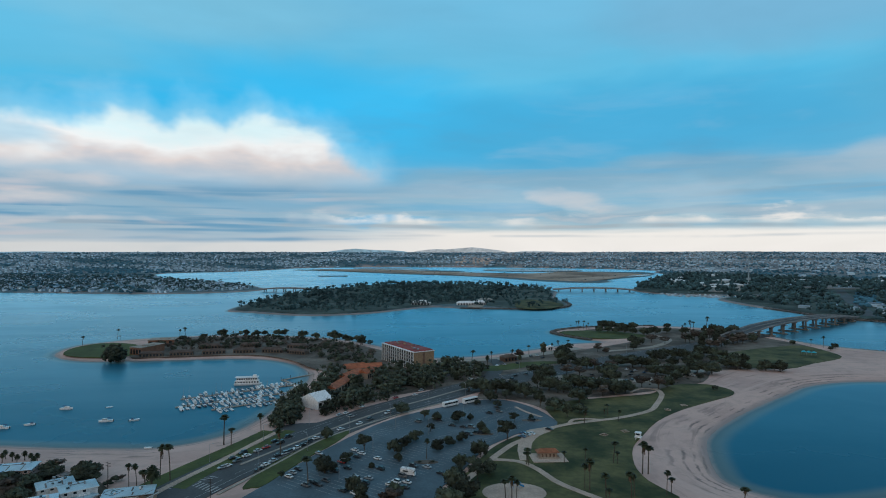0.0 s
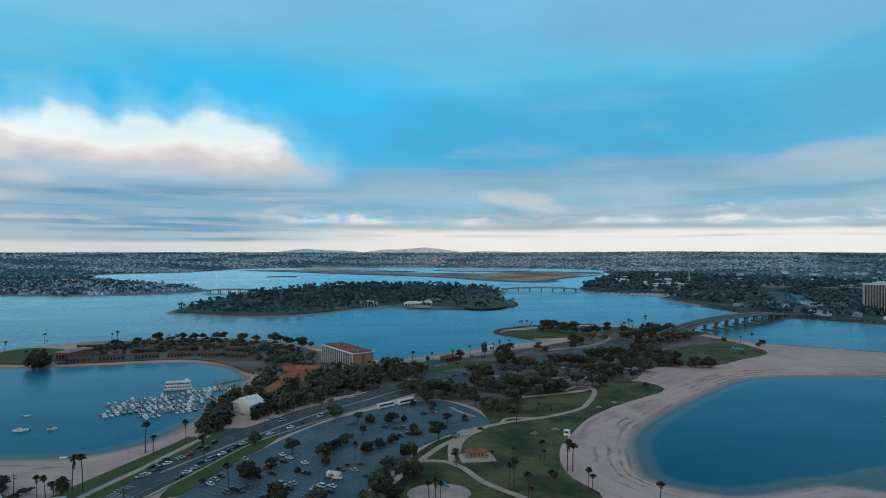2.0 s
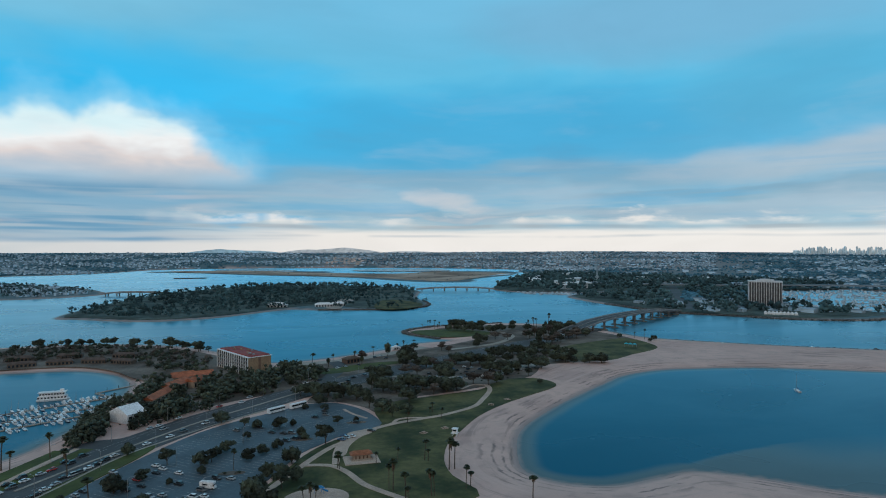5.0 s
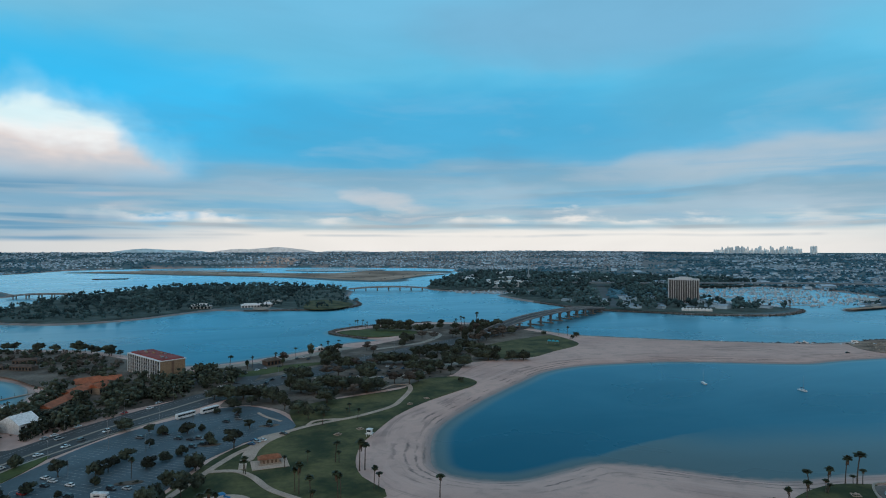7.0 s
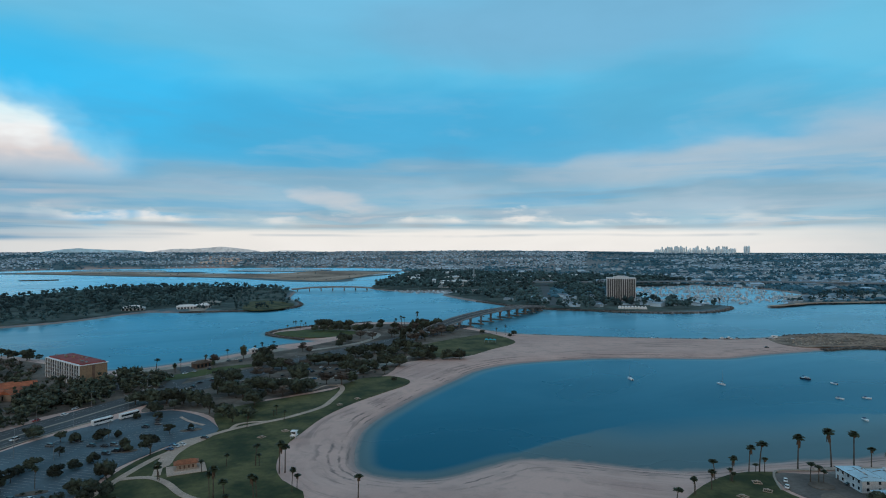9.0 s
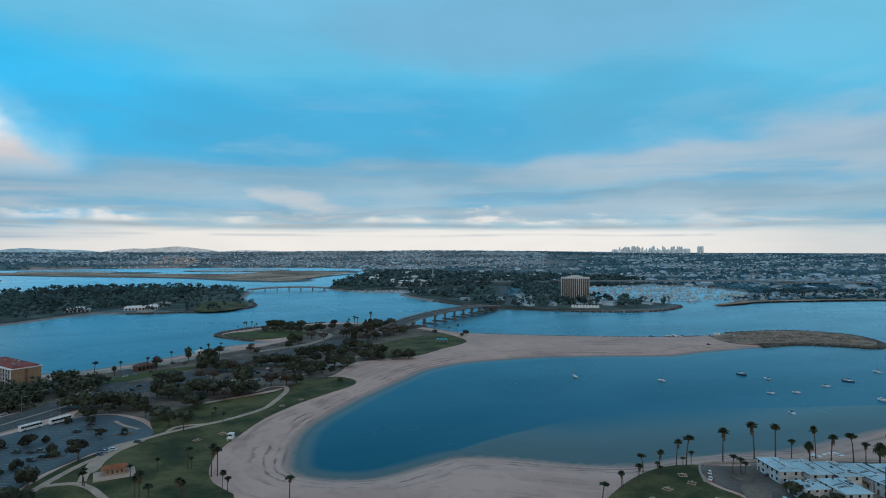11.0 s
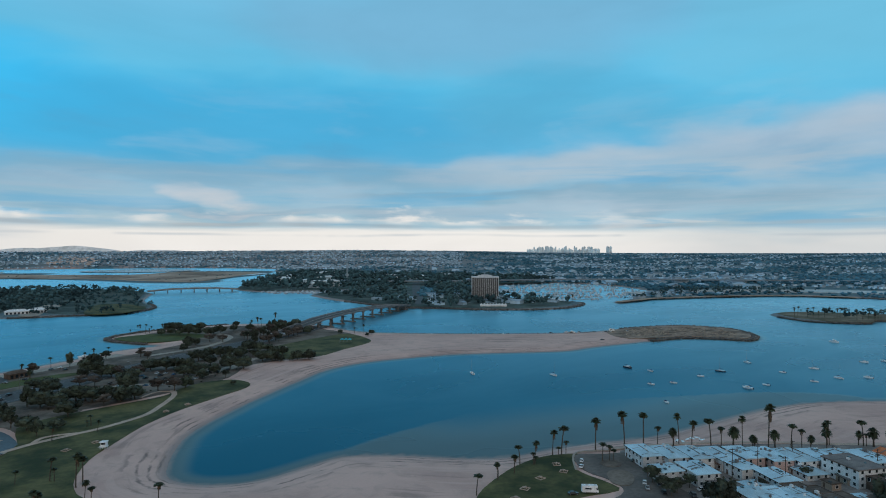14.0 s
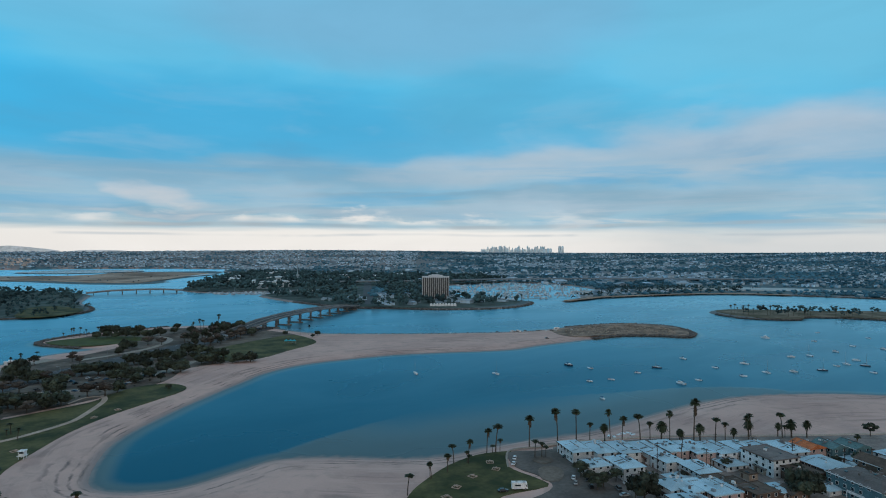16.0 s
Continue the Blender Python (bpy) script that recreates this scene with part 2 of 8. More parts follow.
def mat(name, base, rough=0.8, var=0.25, scale=0.2, fine=None, metal=0.0, bump=0.0, spec=0.3, alt=None, per_object=0.0, per_island=0.0, coat=0.0):
    """A surface with colour variation at two scales. alt: a second colour for the large patches."""
    if name in MATS:
        return MATS[name]
    m = bpy.data.materials.new(name)
    m.use_nodes = True
    N = Nodes(m.node_tree)
    pos = N.add("ShaderNodeNewGeometry")
    p = pos.outputs["Position"]
    big = N.noise(p, scale, 4.0, 0.6)
    small = N.noise(p, fine or scale * 9, 3.0, 0.6)
    dark = tuple(c * (1 - var) for c in base)
    lite = tuple(min(1, c * (1 + var)) for c in (alt or base))
    col = N.mix(N.span(big, 0.32, 0.68), dark, lite)
    col = N.mix(0.5, col, N.mix(N.span(small, 0.3, 0.7), (0.62, 0.62, 0.62), (1.3, 1.3, 1.3)), "MULTIPLY")
    if per_object:
        r = N.add("ShaderNodeObjectInfo").outputs["Random"]
        k = N.math("MULTIPLY_ADD", r, 2 * per_object, 1 - per_object)
        col = N.mix(1.0, col, N.xyz(k, k, k), "MULTIPLY")
    if per_island:
        r = pos.outputs["Random Per Island"]
        k = N.math("MULTIPLY_ADD", r, 2 * per_island, 1 - per_island)
        col = N.mix(1.0, col, N.xyz(k, k, k), "MULTIPLY")
    b = N.add("ShaderNodeBsdfPrincipled")
    N.put(b.inputs["Base Color"], col)
    N.put(b.inputs["Roughness"], N.math("MULTIPLY_ADD", small, 0.2, rough - 0.1, clamp=True))
    b.inputs["Metallic"].default_value = metal
    b.inputs["Specular IOR Level"].default_value = spec
    b.inputs["Coat Weight"].default_value = coat
    if bump:
        n = N.add("ShaderNodeBump")
        n.inputs["Distance"].default_value = bump
        n.inputs["Strength"].default_value = 0.7
        N.put(n.inputs["Height"], small)
        N.put(b.inputs["Normal"], n.outputs[0])
    N.put(N.add("ShaderNodeOutputMaterial").inputs[0], b.outputs[0])
    MATS[name] = m
    return m


def ground_material():
    """Sand on beaches, with wet bands by the water and drift lines; dry earth elsewhere, tinted blue for haze. The mesh
    carries the share of sand and its height.
    """
    m = bpy.data.materials.new("ground_mix")
    m.use_nodes = True
    N = Nodes(m.node_tree)
    p = N.add("ShaderNodeNewGeometry").outputs["Position"]
    kind = N.attribute("beach")
    z = N.split(p)[2]
    big, mid, small = N.noise(p, 0.018, 4), N.noise(p, 0.09, 5, 0.6, 0.8), N.noise(p, 1.2, 3)
    sand = N.mix(N.span(big, 0.35, 0.65), (0.53, 0.352, 0.308), (0.65, 0.44, 0.382))
    sand = N.mix(N.math("MULTIPLY", N.span(mid, 0.45, 0.7), 0.35), sand, (0.34, 0.25, 0.222))
    # kelp and drift lines follow the height of the beach
    ripple = N.math("MULTIPLY_ADD", mid, 0.45, z)
    line = N.math("ABSOLUTE", N.math("SUBTRACT", N.math("FRACT", N.math("MULTIPLY", ripple, 2.1)), 0.5))
    drift = N.math("MULTIPLY", N.span(line, 0.22, 0.02), N.span(N.noise(p, 0.035, 4), 0.47, 0.60))
    drift = N.math("MULTIPLY", drift, N.span(z, 2.25, 1.6))
    sand = N.mix(N.math("MULTIPLY", drift, 0.75), sand, (0.13, 0.105, 0.10))
    wet = N.span(N.math("MULTIPLY_ADD", mid, 0.7, z), 1.15, 0.42)
    sand = N.mix(N.math("MULTIPLY", wet, 0.70), sand, (0.22, 0.175, 0.165))
    # torn lines of weed and damp sand, drawn out along the shore
    px, py, _ = N.split(p)
    shore = N.attribute("shore")
    along = N.xyz(N.math("MULTIPLY", px, 0.10), N.math("MULTIPLY", py, 0.10), shore)
    torn = N.noise(along, 0.17, 6, 0.62, 0.5)
    patch = N.span(N.noise(p, 0.016, 3), 0.36, 0.56)
    sand = N.mix(N.math("MULTIPLY", N.math("MULTIPLY", N.span(torn, 0.54, 0.66), patch), 0.42), sand, (0.17, 0.13, 0.118))
    sand = N.mix(N.math("MULTIPLY", N.span(torn, 0.46, 0.34), 0.35), sand, (0.70, 0.50, 0.44))
    sand = N.mix(0.35, sand, N.mix(small, (0.75, 0.75, 0.75), (1.2, 1.2, 1.2)), "MULTIPLY")
    # bluish earth: the haze over far land is mixed into its colour
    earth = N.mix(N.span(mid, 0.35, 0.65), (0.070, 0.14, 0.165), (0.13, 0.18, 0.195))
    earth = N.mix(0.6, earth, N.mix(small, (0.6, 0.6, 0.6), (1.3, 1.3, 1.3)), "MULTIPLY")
    b = N.add("ShaderNodeBsdfPrincipled")
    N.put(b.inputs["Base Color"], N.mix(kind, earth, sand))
    N.put(b.inputs["Roughness"], N.math("MULTIPLY_ADD", wet, -0.35, 0.9))
    b.inputs["Specular IOR Level"].default_value = 0.25
    n = N.add("ShaderNodeBump")
    n.inputs["Distance"].default_value = 0.15
    N.put(n.inputs["Height"], mid)
    N.put(b.inputs["Normal"], n.outputs[0])
    N.put(N.add("ShaderNodeOutputMaterial").inputs[0], b.outputs[0])
    return m


def water_material():
    """Bay water; the mesh carries its depth, so shoals show their sand through it."""
    m = bpy.data.materials.new("bay_water")
    m.use_nodes = True
    N = Nodes(m.node_tree)
    p = N.add("ShaderNodeNewGeometry").outputs["Position"]
    depth = N.attribute("depth")
    wind = N.noise(p, 0.006, 4, 0.55, 0.5)
    deep = N.mix(N.span(wind, 0.35, 0.65), (0.0, 0.096, 0.166), (0.0, 0.112, 0.188))
    depth = N.math("ADD", depth, N.math("MULTIPLY_ADD", N.noise(p, 0.045, 3), 0.3, -0.15))
    shoal = N.mix(N.span(depth, 0.05, 0.45), (0.27, 0.25, 0.24), (0.105, 0.165, 0.182))
    col = N.mix(N.span(depth, 0.75, 1.9), shoal, deep)
    body, gloss, both, fres = N.add("ShaderNodeBsdfDiffuse"), N.add("ShaderNodeBsdfGlossy"), N.add("ShaderNodeMixShader"), N.add("ShaderNodeFresnel")
    fres.inputs["IOR"].default_value = 1.25
    N.put(body.inputs["Color"], col)
    N.put(gloss.inputs["Color"], (0.67, 0.92, 1.0))
    N.put(gloss.inputs["Roughness"], N.math("MULTIPLY_ADD", wind, 0.16, 0.20))
    slick = N.span(N.noise(N.vec("MULTIPLY", p, (1.0, 2.6, 1.0)), 0.0045, 5, 0.6, 0.8), 0.35, 0.65, 1.20, 1.42)
    N.put(both.inputs[0], N.math("MULTIPLY", N.math("MULTIPLY", N.math("POWER", fres.outputs[0], 1.35), slick, clamp=True), N.span(depth, 0.0, 1.2, 0.45, 1.0)))
    N.put(both.inputs[1], body.outputs[0])
    N.put(both.inputs[2], gloss.outputs[0])
    N.put(N.add("ShaderNodeOutputMaterial").inputs[0], both.outputs[0])
    return m


GRASS = mat("lawn", (0.040, 0.062, 0.020), 0.9, 0.4, 0.045, 0.35, alt=(0.088, 0.084, 0.034), bump=0.1)
VERGE = mat("verge_grass", (0.066, 0.086, 0.026), 0.9, 0.25, 0.05, 0.6, bump=0.1)
WOODLAND = mat("litter_ground", (0.12, 0.098, 0.082), 0.95, 0.35, 0.04, 0.5, alt=(0.15, 0.125, 0.105), bump=0.1)
BRUSH = mat("dry_brush", (0.25, 0.175, 0.125), 0.95, 0.3, 0.006, 0.08, alt=(0.36, 0.27, 0.21))
SCRUB = mat("scrub_rock", (0.17, 0.13, 0.10), 0.95, 0.4, 0.05, 0.5, alt=(0.27, 0.20, 0.155), bump=0.4)
ASPHALT = mat("asphalt", (0.068, 0.072, 0.077), 0.75, 0.18, 0.03, 0.8, bump=0.01)
# the sky's reflection is painted in as a blue tint of the asphalt
LOT = mat("sky_tinted_asphalt", (0.078, 0.112, 0.136), 0.7, 0.2, 0.04, 0.9, bump=0.01)
CONCRETE = mat("concrete", (0.33, 0.29, 0.25), 0.85, 0.15, 0.1, 1.5)
PALE = mat("pale_concrete", (0.47, 0.355, 0.29), 0.85, 0.15, 0.1, 1.5)
ROCK = mat("riprap", (0.115, 0.110, 0.105), 0.9, 0.35, 0.3, 1.5, per_island=0.3)
PAINT = mat("road_paint", (0.36, 0.36, 0.36), 0.7, 0.15, 0.4, 3)
LEAF = mat("leaf", (0.040, 0.050, 0.036), 0.75, 0.4, 0.12, 0.9, alt=(0.050, 0.062, 0.042), per_object=0.35, per_island=0.3)
LEAF_BROWN = mat("leaf_russet", (0.082, 0.068, 0.058), 0.8, 0.3, 0.12, 0.9, per_object=0.25, per_island=0.3)
# the strong blue of the mesa leaves stands for distance haze
LEAF_MESA_HAZED = mat("leaf_mesa_hazed", (0.042, 0.142, 0.205), 0.85, 0.35, 0.004, 0.05, alt=(0.056, 0.155, 0.212), per_island=0.25)
# paler and bluer than the near leaf: haze mixed into the colour
LEAF_HAZED = mat("leaf_hazed", (0.034, 0.076, 0.086), 0.85, 0.4, 0.01, 0.1, alt=(0.048, 0.094, 0.100), per_island=0.5)
BARK = mat("bark", (0.085, 0.068, 0.052), 0.9, 0.3, 0.8, 4)
FROND = mat("frond", (0.040, 0.050, 0.024), 0.65, 0.3, 0.4, 2, per_island=0.25, per_object=0.2)
THATCH = mat("dead_fronds", (0.11, 0.075, 0.05), 0.9, 0.3, 0.8, 4)
GLASS = mat("window_glass", (0.02, 0.028, 0.035), 0.12, 0.2, 0.3, spec=0.6)
WHITE = mat("white_paint", (0.76, 0.77, 0.78), 0.55, 0.08, 0.2, 1.5)
GELCOAT = mat("gelcoat", (0.80, 0.81, 0.82), 0.25, 0.05, 0.3, spec=0.5, coat=0.3)
RUBBER = mat("tyre", (0.02, 0.02, 0.021), 0.85, 0.2, 3)
METAL = mat("galvanised", (0.35, 0.36, 0.37), 0.45, 0.15, 1, metal=0.7)
DARKWOOD = mat("dark_timber", (0.06, 0.05, 0.042), 0.85, 0.3, 0.6, 4)

# ---- land and water ----
def smooth(pts, n=4, closed=True):
    """A Catmull-Rom line through points of the plan."""
    p = np.array(pts, float)
    k = len(p)
    out = []
    for i in range(k if closed else k - 1):
        a, b, c, d = (p[(i + j) % k] if closed else p[min(max(i + j, 0), k - 1)] for j in (-1, 0, 1, 2))
        for s in range(n):
            t = s / n
            out.append(0.5 * (2 * b + (c - a) * t + (2 * a - 5 * b + 4 * c - d) * t * t + (3 * b - a - 3 * c + d) * t ** 3))
    if not closed:
        out.append(p[-1])
    return np.array(out)


def inside(poly, x, y):
    r = np.zeros(x.shape, bool)
    for (x0, y0), (x1, y1) in zip(poly, np.roll(poly, -1, 0)):
        if y0 != y1:
            r ^= ((y0 > y) != (y1 > y)) & (x < (x1 - x0) * (y - y0) / (y1 - y0) + x0)
    return r


def shore_distance(poly, x, y):
    """Metres to the outline; positive inside."""
    best = np.full(x.shape, 1e12)
    for (x0, y0), (x1, y1) in zip(poly, np.roll(poly, -1, 0)):
        dx, dy = x1 - x0, y1 - y0
        t = np.clip(((x - x0) * dx + (y - y0) * dy) / max(dx * dx + dy * dy, 1e-9), 0, 1)
        best = np.minimum(best, (x - x0 - t * dx) ** 2 + (y - y0 - t * dy) ** 2)
    return np.sqrt(best) * np.where(inside(poly, x, y), 1, -1)


# outlines of the land at the waterline
MAINLAND = smooth([(-900, -500), (-900, 200), (-520, 310), (-300, 326), (-197, 321), (-149, 322), (-122, 343), (-111, 384), (-107, 440), (-110, 503), (-135, 553),
                   (-185, 581), (-267, 572), (-332, 566), (-379, 596), (-394, 647), (-380, 680), (-335, 716), (-258, 738), (-189, 732), (-119, 705), (-64, 650),
                   (-30, 600), (-8, 584), (25, 590), (66, 613), (104, 640), (140, 671), (180, 684), (165, 702), (142, 741), (137, 766), (158, 793), (201, 816),
                   (286, 828), (350, 800), (385, 765), (392, 725), (415, 657), (490, 596), (548, 559), (611, 525)])
MAINLAND = np.vstack([MAINLAND[:-8], smooth([(548, 559), (611, 525), (656, 513), (700, 512), (749, 505), (796, 486), (818, 439), (804, 402), (779, 376), (745, 366), (730, 388),
                   (696, 418), (651, 425), (605, 428), (563, 430), (519, 429), (455, 457), (412, 473), (365, 480), (320, 481), (278, 465), (245, 437), (217, 413),
                   (176, 373), (145, 335), (129, 291), (128, 272), (139, 258), (159, 250), (181, 254), (205, 259), (229, 246), (250, 228), (273, 214), (298, 211),
                   (330, 205), (372, 195), (440, 195), (479, 194), (513, 188), (554, 168), (600, 130), (650, 50), (690, -120), (700, -500)], closed=False)])
VACATION = smooth([(-365, 1040), (-319, 1000), (-254, 966), (-197, 950), (-121, 984), (-70, 1040), (-20, 1092), (31, 1068), (94, 1058), (158, 1056), (215, 1085), (237, 1140), (238, 1200),
                   (236, 1290), (262, 1419), (275, 1500), (240, 1640), (100, 1760), (-140, 1780), (-276, 1620), (-322, 1500), (-362, 1280)])
COAST = np.vstack([[(-6500, 1500)], smooth([(-2000, 1470), (-1052, 1451), (-906, 1433), (-755, 1402), (-626, 1401), (-516, 1450), (-455, 1530), (-507, 1667), (-671, 1889), (-835, 2000),
                   (-1077, 2266), (-1153, 2576), (-959, 2720), (-839, 2986), (-735, 3300), (-300, 3420), (300, 3380), (800, 3150), (1010, 2900), (934, 2694), (880, 2400), (740, 2080),
                   (525, 1630), (478, 1560), (485, 1440), (560, 1372), (680, 1340), (720, 1290), (640, 1250), (568, 1262), (558, 1180), (562, 1072), (574, 994), (583, 922), (600, 898),
                   (656, 845), (723, 780), (820, 746), (913, 782), (928, 830), (895, 905), (893, 1000), (940, 1090), (1110, 1300), (1340, 1310), (1380, 1130), (1290, 930), (1110, 818)], closed=False),
                   smooth([(1000, 786), (985, 762), (1060, 782), (1122, 790), (1326, 738), (1445, 672), (1497, 575), (1562, 420), (1700, 150), (1800, -400)], closed=False), [(6500, -400), (6500, 6500), (-6500, 6500)]])
FIESTA = smooth([(-735, 2960), (-482, 2800), (-196, 2519), (35, 2362), (194, 2181), (318, 1955), (440, 1862), (520, 1915), (560, 2063), (727, 2271), (847, 2470), (890, 2690), (567, 2760), (350, 2560),
                 (60, 2700), (100, 2850), (-238, 3010), (-536, 3080)])
QUIVIRA = smooth([(1010, 476), (990, 434), (998, 397), (1031, 366), (1070, 372), (1110, 334), (1140, 280), (1240, 120), (1310, 130), (1260, 322), (1176, 400), (1129, 461), (1084, 500), (1040, 505)])
SANDBAR = smooth([(150, 235), (181, 256), (215, 268), (260, 282), (320, 292), (380, 280), (450, 250), (520, 220), (560, 180), (520, 160), (300, 190)])


def rise(d, w, p):
    """The profile of a shore: from 0 at the water to p metres over w."""
    t = np.clip(d / w, 0, 1)
    return p * t * (2 - t)


def land_height(x, y):
    main, isle, coast, fiesta, quiv = (shore_distance(q, x, y) for q in (MAINLAND, VACATION, COAST, FIESTA, QUIVIRA))
    r, az = np.hypot(x, y), np.degrees(np.arctan2(x, y))
    h = np.full(x.shape, -5.0)
    for d, w, p, deep in ((main, 30, 2.2, 0.14), (isle, 14, 2.6, 0.16), (coast, 12, 3.0, 0.2), (fiesta, 30, 2.0, 0.05), (quiv, 6, 2.6, 0.4)):
        h = np.maximum(h, np.where(d > 0, rise(d, w, p), np.maximum(-5, d * deep)))
    bar = shore_distance(SANDBAR, x, y)
    h = np.maximum(h, np.where(main < 0, np.minimum(-0.55 + 0.0 * bar, main * 0.02 - 0.1) - np.clip(-bar, 0, 60) * 0.34, -5))
    # the mesas behind the bay, and the long hill beyond the boat basin
    start = np.interp(az, (-50, 10, 25, 40, 60, 90), (2950, 3100, 2900, 2500, 1900, 1700))
    crest = np.interp(az, (-60, -20, 0, 12, 25, 33, 50, 58, 66, 75), (72, 74, 70, 72, 80, 76, 60, 60, 66, 76))
    t = np.clip((r - start) / (4650 - start), 0, 1)
    wav = np.sin(x * 0.0049 + 1.3) * np.sin(y * 0.0061) + 0.6 * np.sin(x * 0.013 + y * 0.011)
    hill = crest * (0.62 * t + 0.38 * t * t * (3 - 2 * t)) + 7 * wav * t * (1 - t) * 2
    h = np.where(coast > 0, h + hill * np.clip(coast / 60, 0, 1), h)
    beach = np.where((main > -80), 1.0, 0.0)
    beach = np.where((isle > -30), np.clip(0.8 - isle / 7, 0, 1), beach)
    beach = np.where((coast > -25), np.clip(0.7 - coast / 12, 0, 1), beach)
    beach = np.where((quiv > -15), 0.15, beach)
    paved = np.clip((r - 2500) / 700, 0, 1) * np.clip((42 - az) / 8, 0, 1) * np.clip((az + 4) / 10, 0, 1)      # streets and yards of the far town, paler with distance in place of haze
    beach = np.where(coast > 40, np.maximum(beach, 0.30 * paved), beach)
    return h, beach


def lines(near0, near1, step, grow, lo, hi):
    """Grid lines: even between near0 and near1, then wider and wider."""
    v = list(np.arange(near0, near1 + step, step))
    s = step
    while v[-1] < hi:
        s = min(s * grow, 60)
        v.append(v[-1] + s)
    s, w = step, [v[0]]
    while w[-1] > lo:
        s = min(s * grow, 60)
        w.append(w[-1] - s)
    return np.array(w[:0:-1] + v)


def sheet(name, xs, ys, z, material, label, category, **point_values):
    gx, gy = np.meshgrid(xs, ys)
    nx, ny = len(xs), len(ys)
    i = (np.arange(ny - 1)[:, None] * nx + np.arange(nx - 1)[None]).ravel()
    faces = np.stack([i, i + 1, i + nx + 1, i + nx], 1)
    me = bpy.data.meshes.new(name)
    me.vertices.add(nx * ny)
    me.vertices.foreach_set("co", np.stack([gx.ravel(), gy.ravel(), z.ravel()], 1).astype(np.float32).ravel())
    me.loops.add(faces.size)
    me.loops.foreach_set("vertex_index", faces.ravel().astype(np.int32))
    me.polygons.add(len(faces))
    me.polygons.foreach_set("loop_start", (np.arange(len(faces)) * 4).astype(np.int32))
    me.update(calc_edges=True)
    for key, v in point_values.items():
        at = me.attributes.new(key, "FLOAT", "POINT")
        at.data.foreach_set("value", v.ravel().astype(np.float32))
    me.materials.append(material)
    me.shade_smooth()
    return tagged(new(name, me), label, category, kind="structure")


gxs = lines(-420, 860, 5.0, 1.06, -4700, 4700)
gys = lines(200, 860, 5.0, 1.05, -450, 4850)
GX, GY = np.meshgrid(gxs, gys)
GZ, BEACH = land_height(GX, GY)
ground = sheet("ground", gxs, gys, GZ, ground_material(), "sandy beaches and dry earth, hazed blue, reaching to the hills", "ground", beach=BEACH, shore=np.clip(shore_distance(MAINLAND, GX, GY), -60, 90))
WZ = GZ * 0
water = sheet("water", gxs, gys, WZ, water_material(), "calm blue-green bay water with pale shoals", "water", depth=np.maximum(0, -GZ))


def slab(name, outline, z, material, label, category="ground", n=3, thick=0.6, closed=True, round_it=True):
    """A flat piece of ground, laid on the land, with a low kerb at its edge."""
    pts = smooth(outline, n) if round_it else np.array(outline, float)
    bm = bmesh.new()
    top = [bm.verts.new((x, y, z)) for x, y in pts]
    f = bm.faces.new(top)
    if f.calc_area() and f.normal.z < 0:
        f.normal_flip()
    f.normal_update()
    low = [bm.verts.new((x, y, z - thick)) for x, y in pts]
    k = len(pts)
    for i in range(k):
        bm.faces.new((top[i], top[(i + 1) % k], low[(i + 1) % k], low[i]))
    bmesh.ops.triangulate(bm, faces=[f])
    bmesh.ops.recalc_face_normals(bm, faces=bm.faces)
    me = bpy.data.meshes.new(name)
    bm.to_mesh(me)
    bm.free()
    me.materials.append(material)
    return tagged(new(name, me), label, category, kind="structure")


def strip_points(line, width, n=6):
    """The two edges of a way along a line."""
    c = smooth(line, n, closed=False)
    t = np.gradient(c, axis=0)
    t /= np.linalg.norm(t, axis=1)[:, None]
    nrm = np.stack([-t[:, 1], t[:, 0]], 1)
    return c + nrm * width / 2, c - nrm * width / 2


def way(name, line, width, z, material, label, category="road", n=6, thick=0.5, heights=None):
    a, b = strip_points(line, width, n)
    zz = np.full(len(a), z) if heights is None else np.interp(np.linspace(0, 1, len(a)), np.linspace(0, 1, len(heights)), heights)
    v, f = [], []
    for (ax, ay), (bx, by), h in zip(a, b, zz):
        v += [(ax, ay, h), (bx, by, h), (bx, by, h - thick), (ax, ay, h - thick)]
    for i in range(len(a) - 1):
        k = 4 * i
        for q in range(4):
            f.append((k + q, k + 4 + q, k + 4 + (q + 1) % 4, k + (q + 1) % 4))
    f += [(0, 1, 2, 3), tuple(4 * (len(a) - 1) + q for q in (3, 2, 1, 0))]
    me = bpy.data.meshes.new(name)
    me.from_pydata(v, [], f)
    me.materials.append(material)
    bm = bmesh.new()
    bm.from_mesh(me)
    bmesh.ops.recalc_face_normals(bm, faces=bm.faces)
    bm.to_mesh(me)
    bm.free()
    return tagged(new(name, me), label, category, kind="structure")


Z = 2.4          # the level of the park
ROAD = [(-128, 215), (-101, 281), (-82, 317), (-62, 351), (-38, 387), (-10, 419), (20, 452), (60, 486), (120, 535), (190, 590), (270, 646), (340, 700), (375, 728)]
slab("wooded_ground", [(-30, 430), (40, 470), (60, 430), (90, 420), (150, 440), (200, 470), (232, 515), (300, 525), (365, 580), (385, 640), (372, 700), (350, 760), (270, 795), (200, 785), (172, 755),
     (190, 715), (220, 690), (180, 650), (130, 615), (70, 585), (20, 560), (-10, 545), (-40, 590), (-110, 670), (-190, 708), (-258, 712), (-316, 690), (-300, 584), (-267, 580), (-188, 591), (-143, 566), (-116, 530), (-92, 500), (-86, 440), (-62, 400)],
     Z - 0.1, WOODLAND, "bare ground under trees, dry leaf litter and dirt")
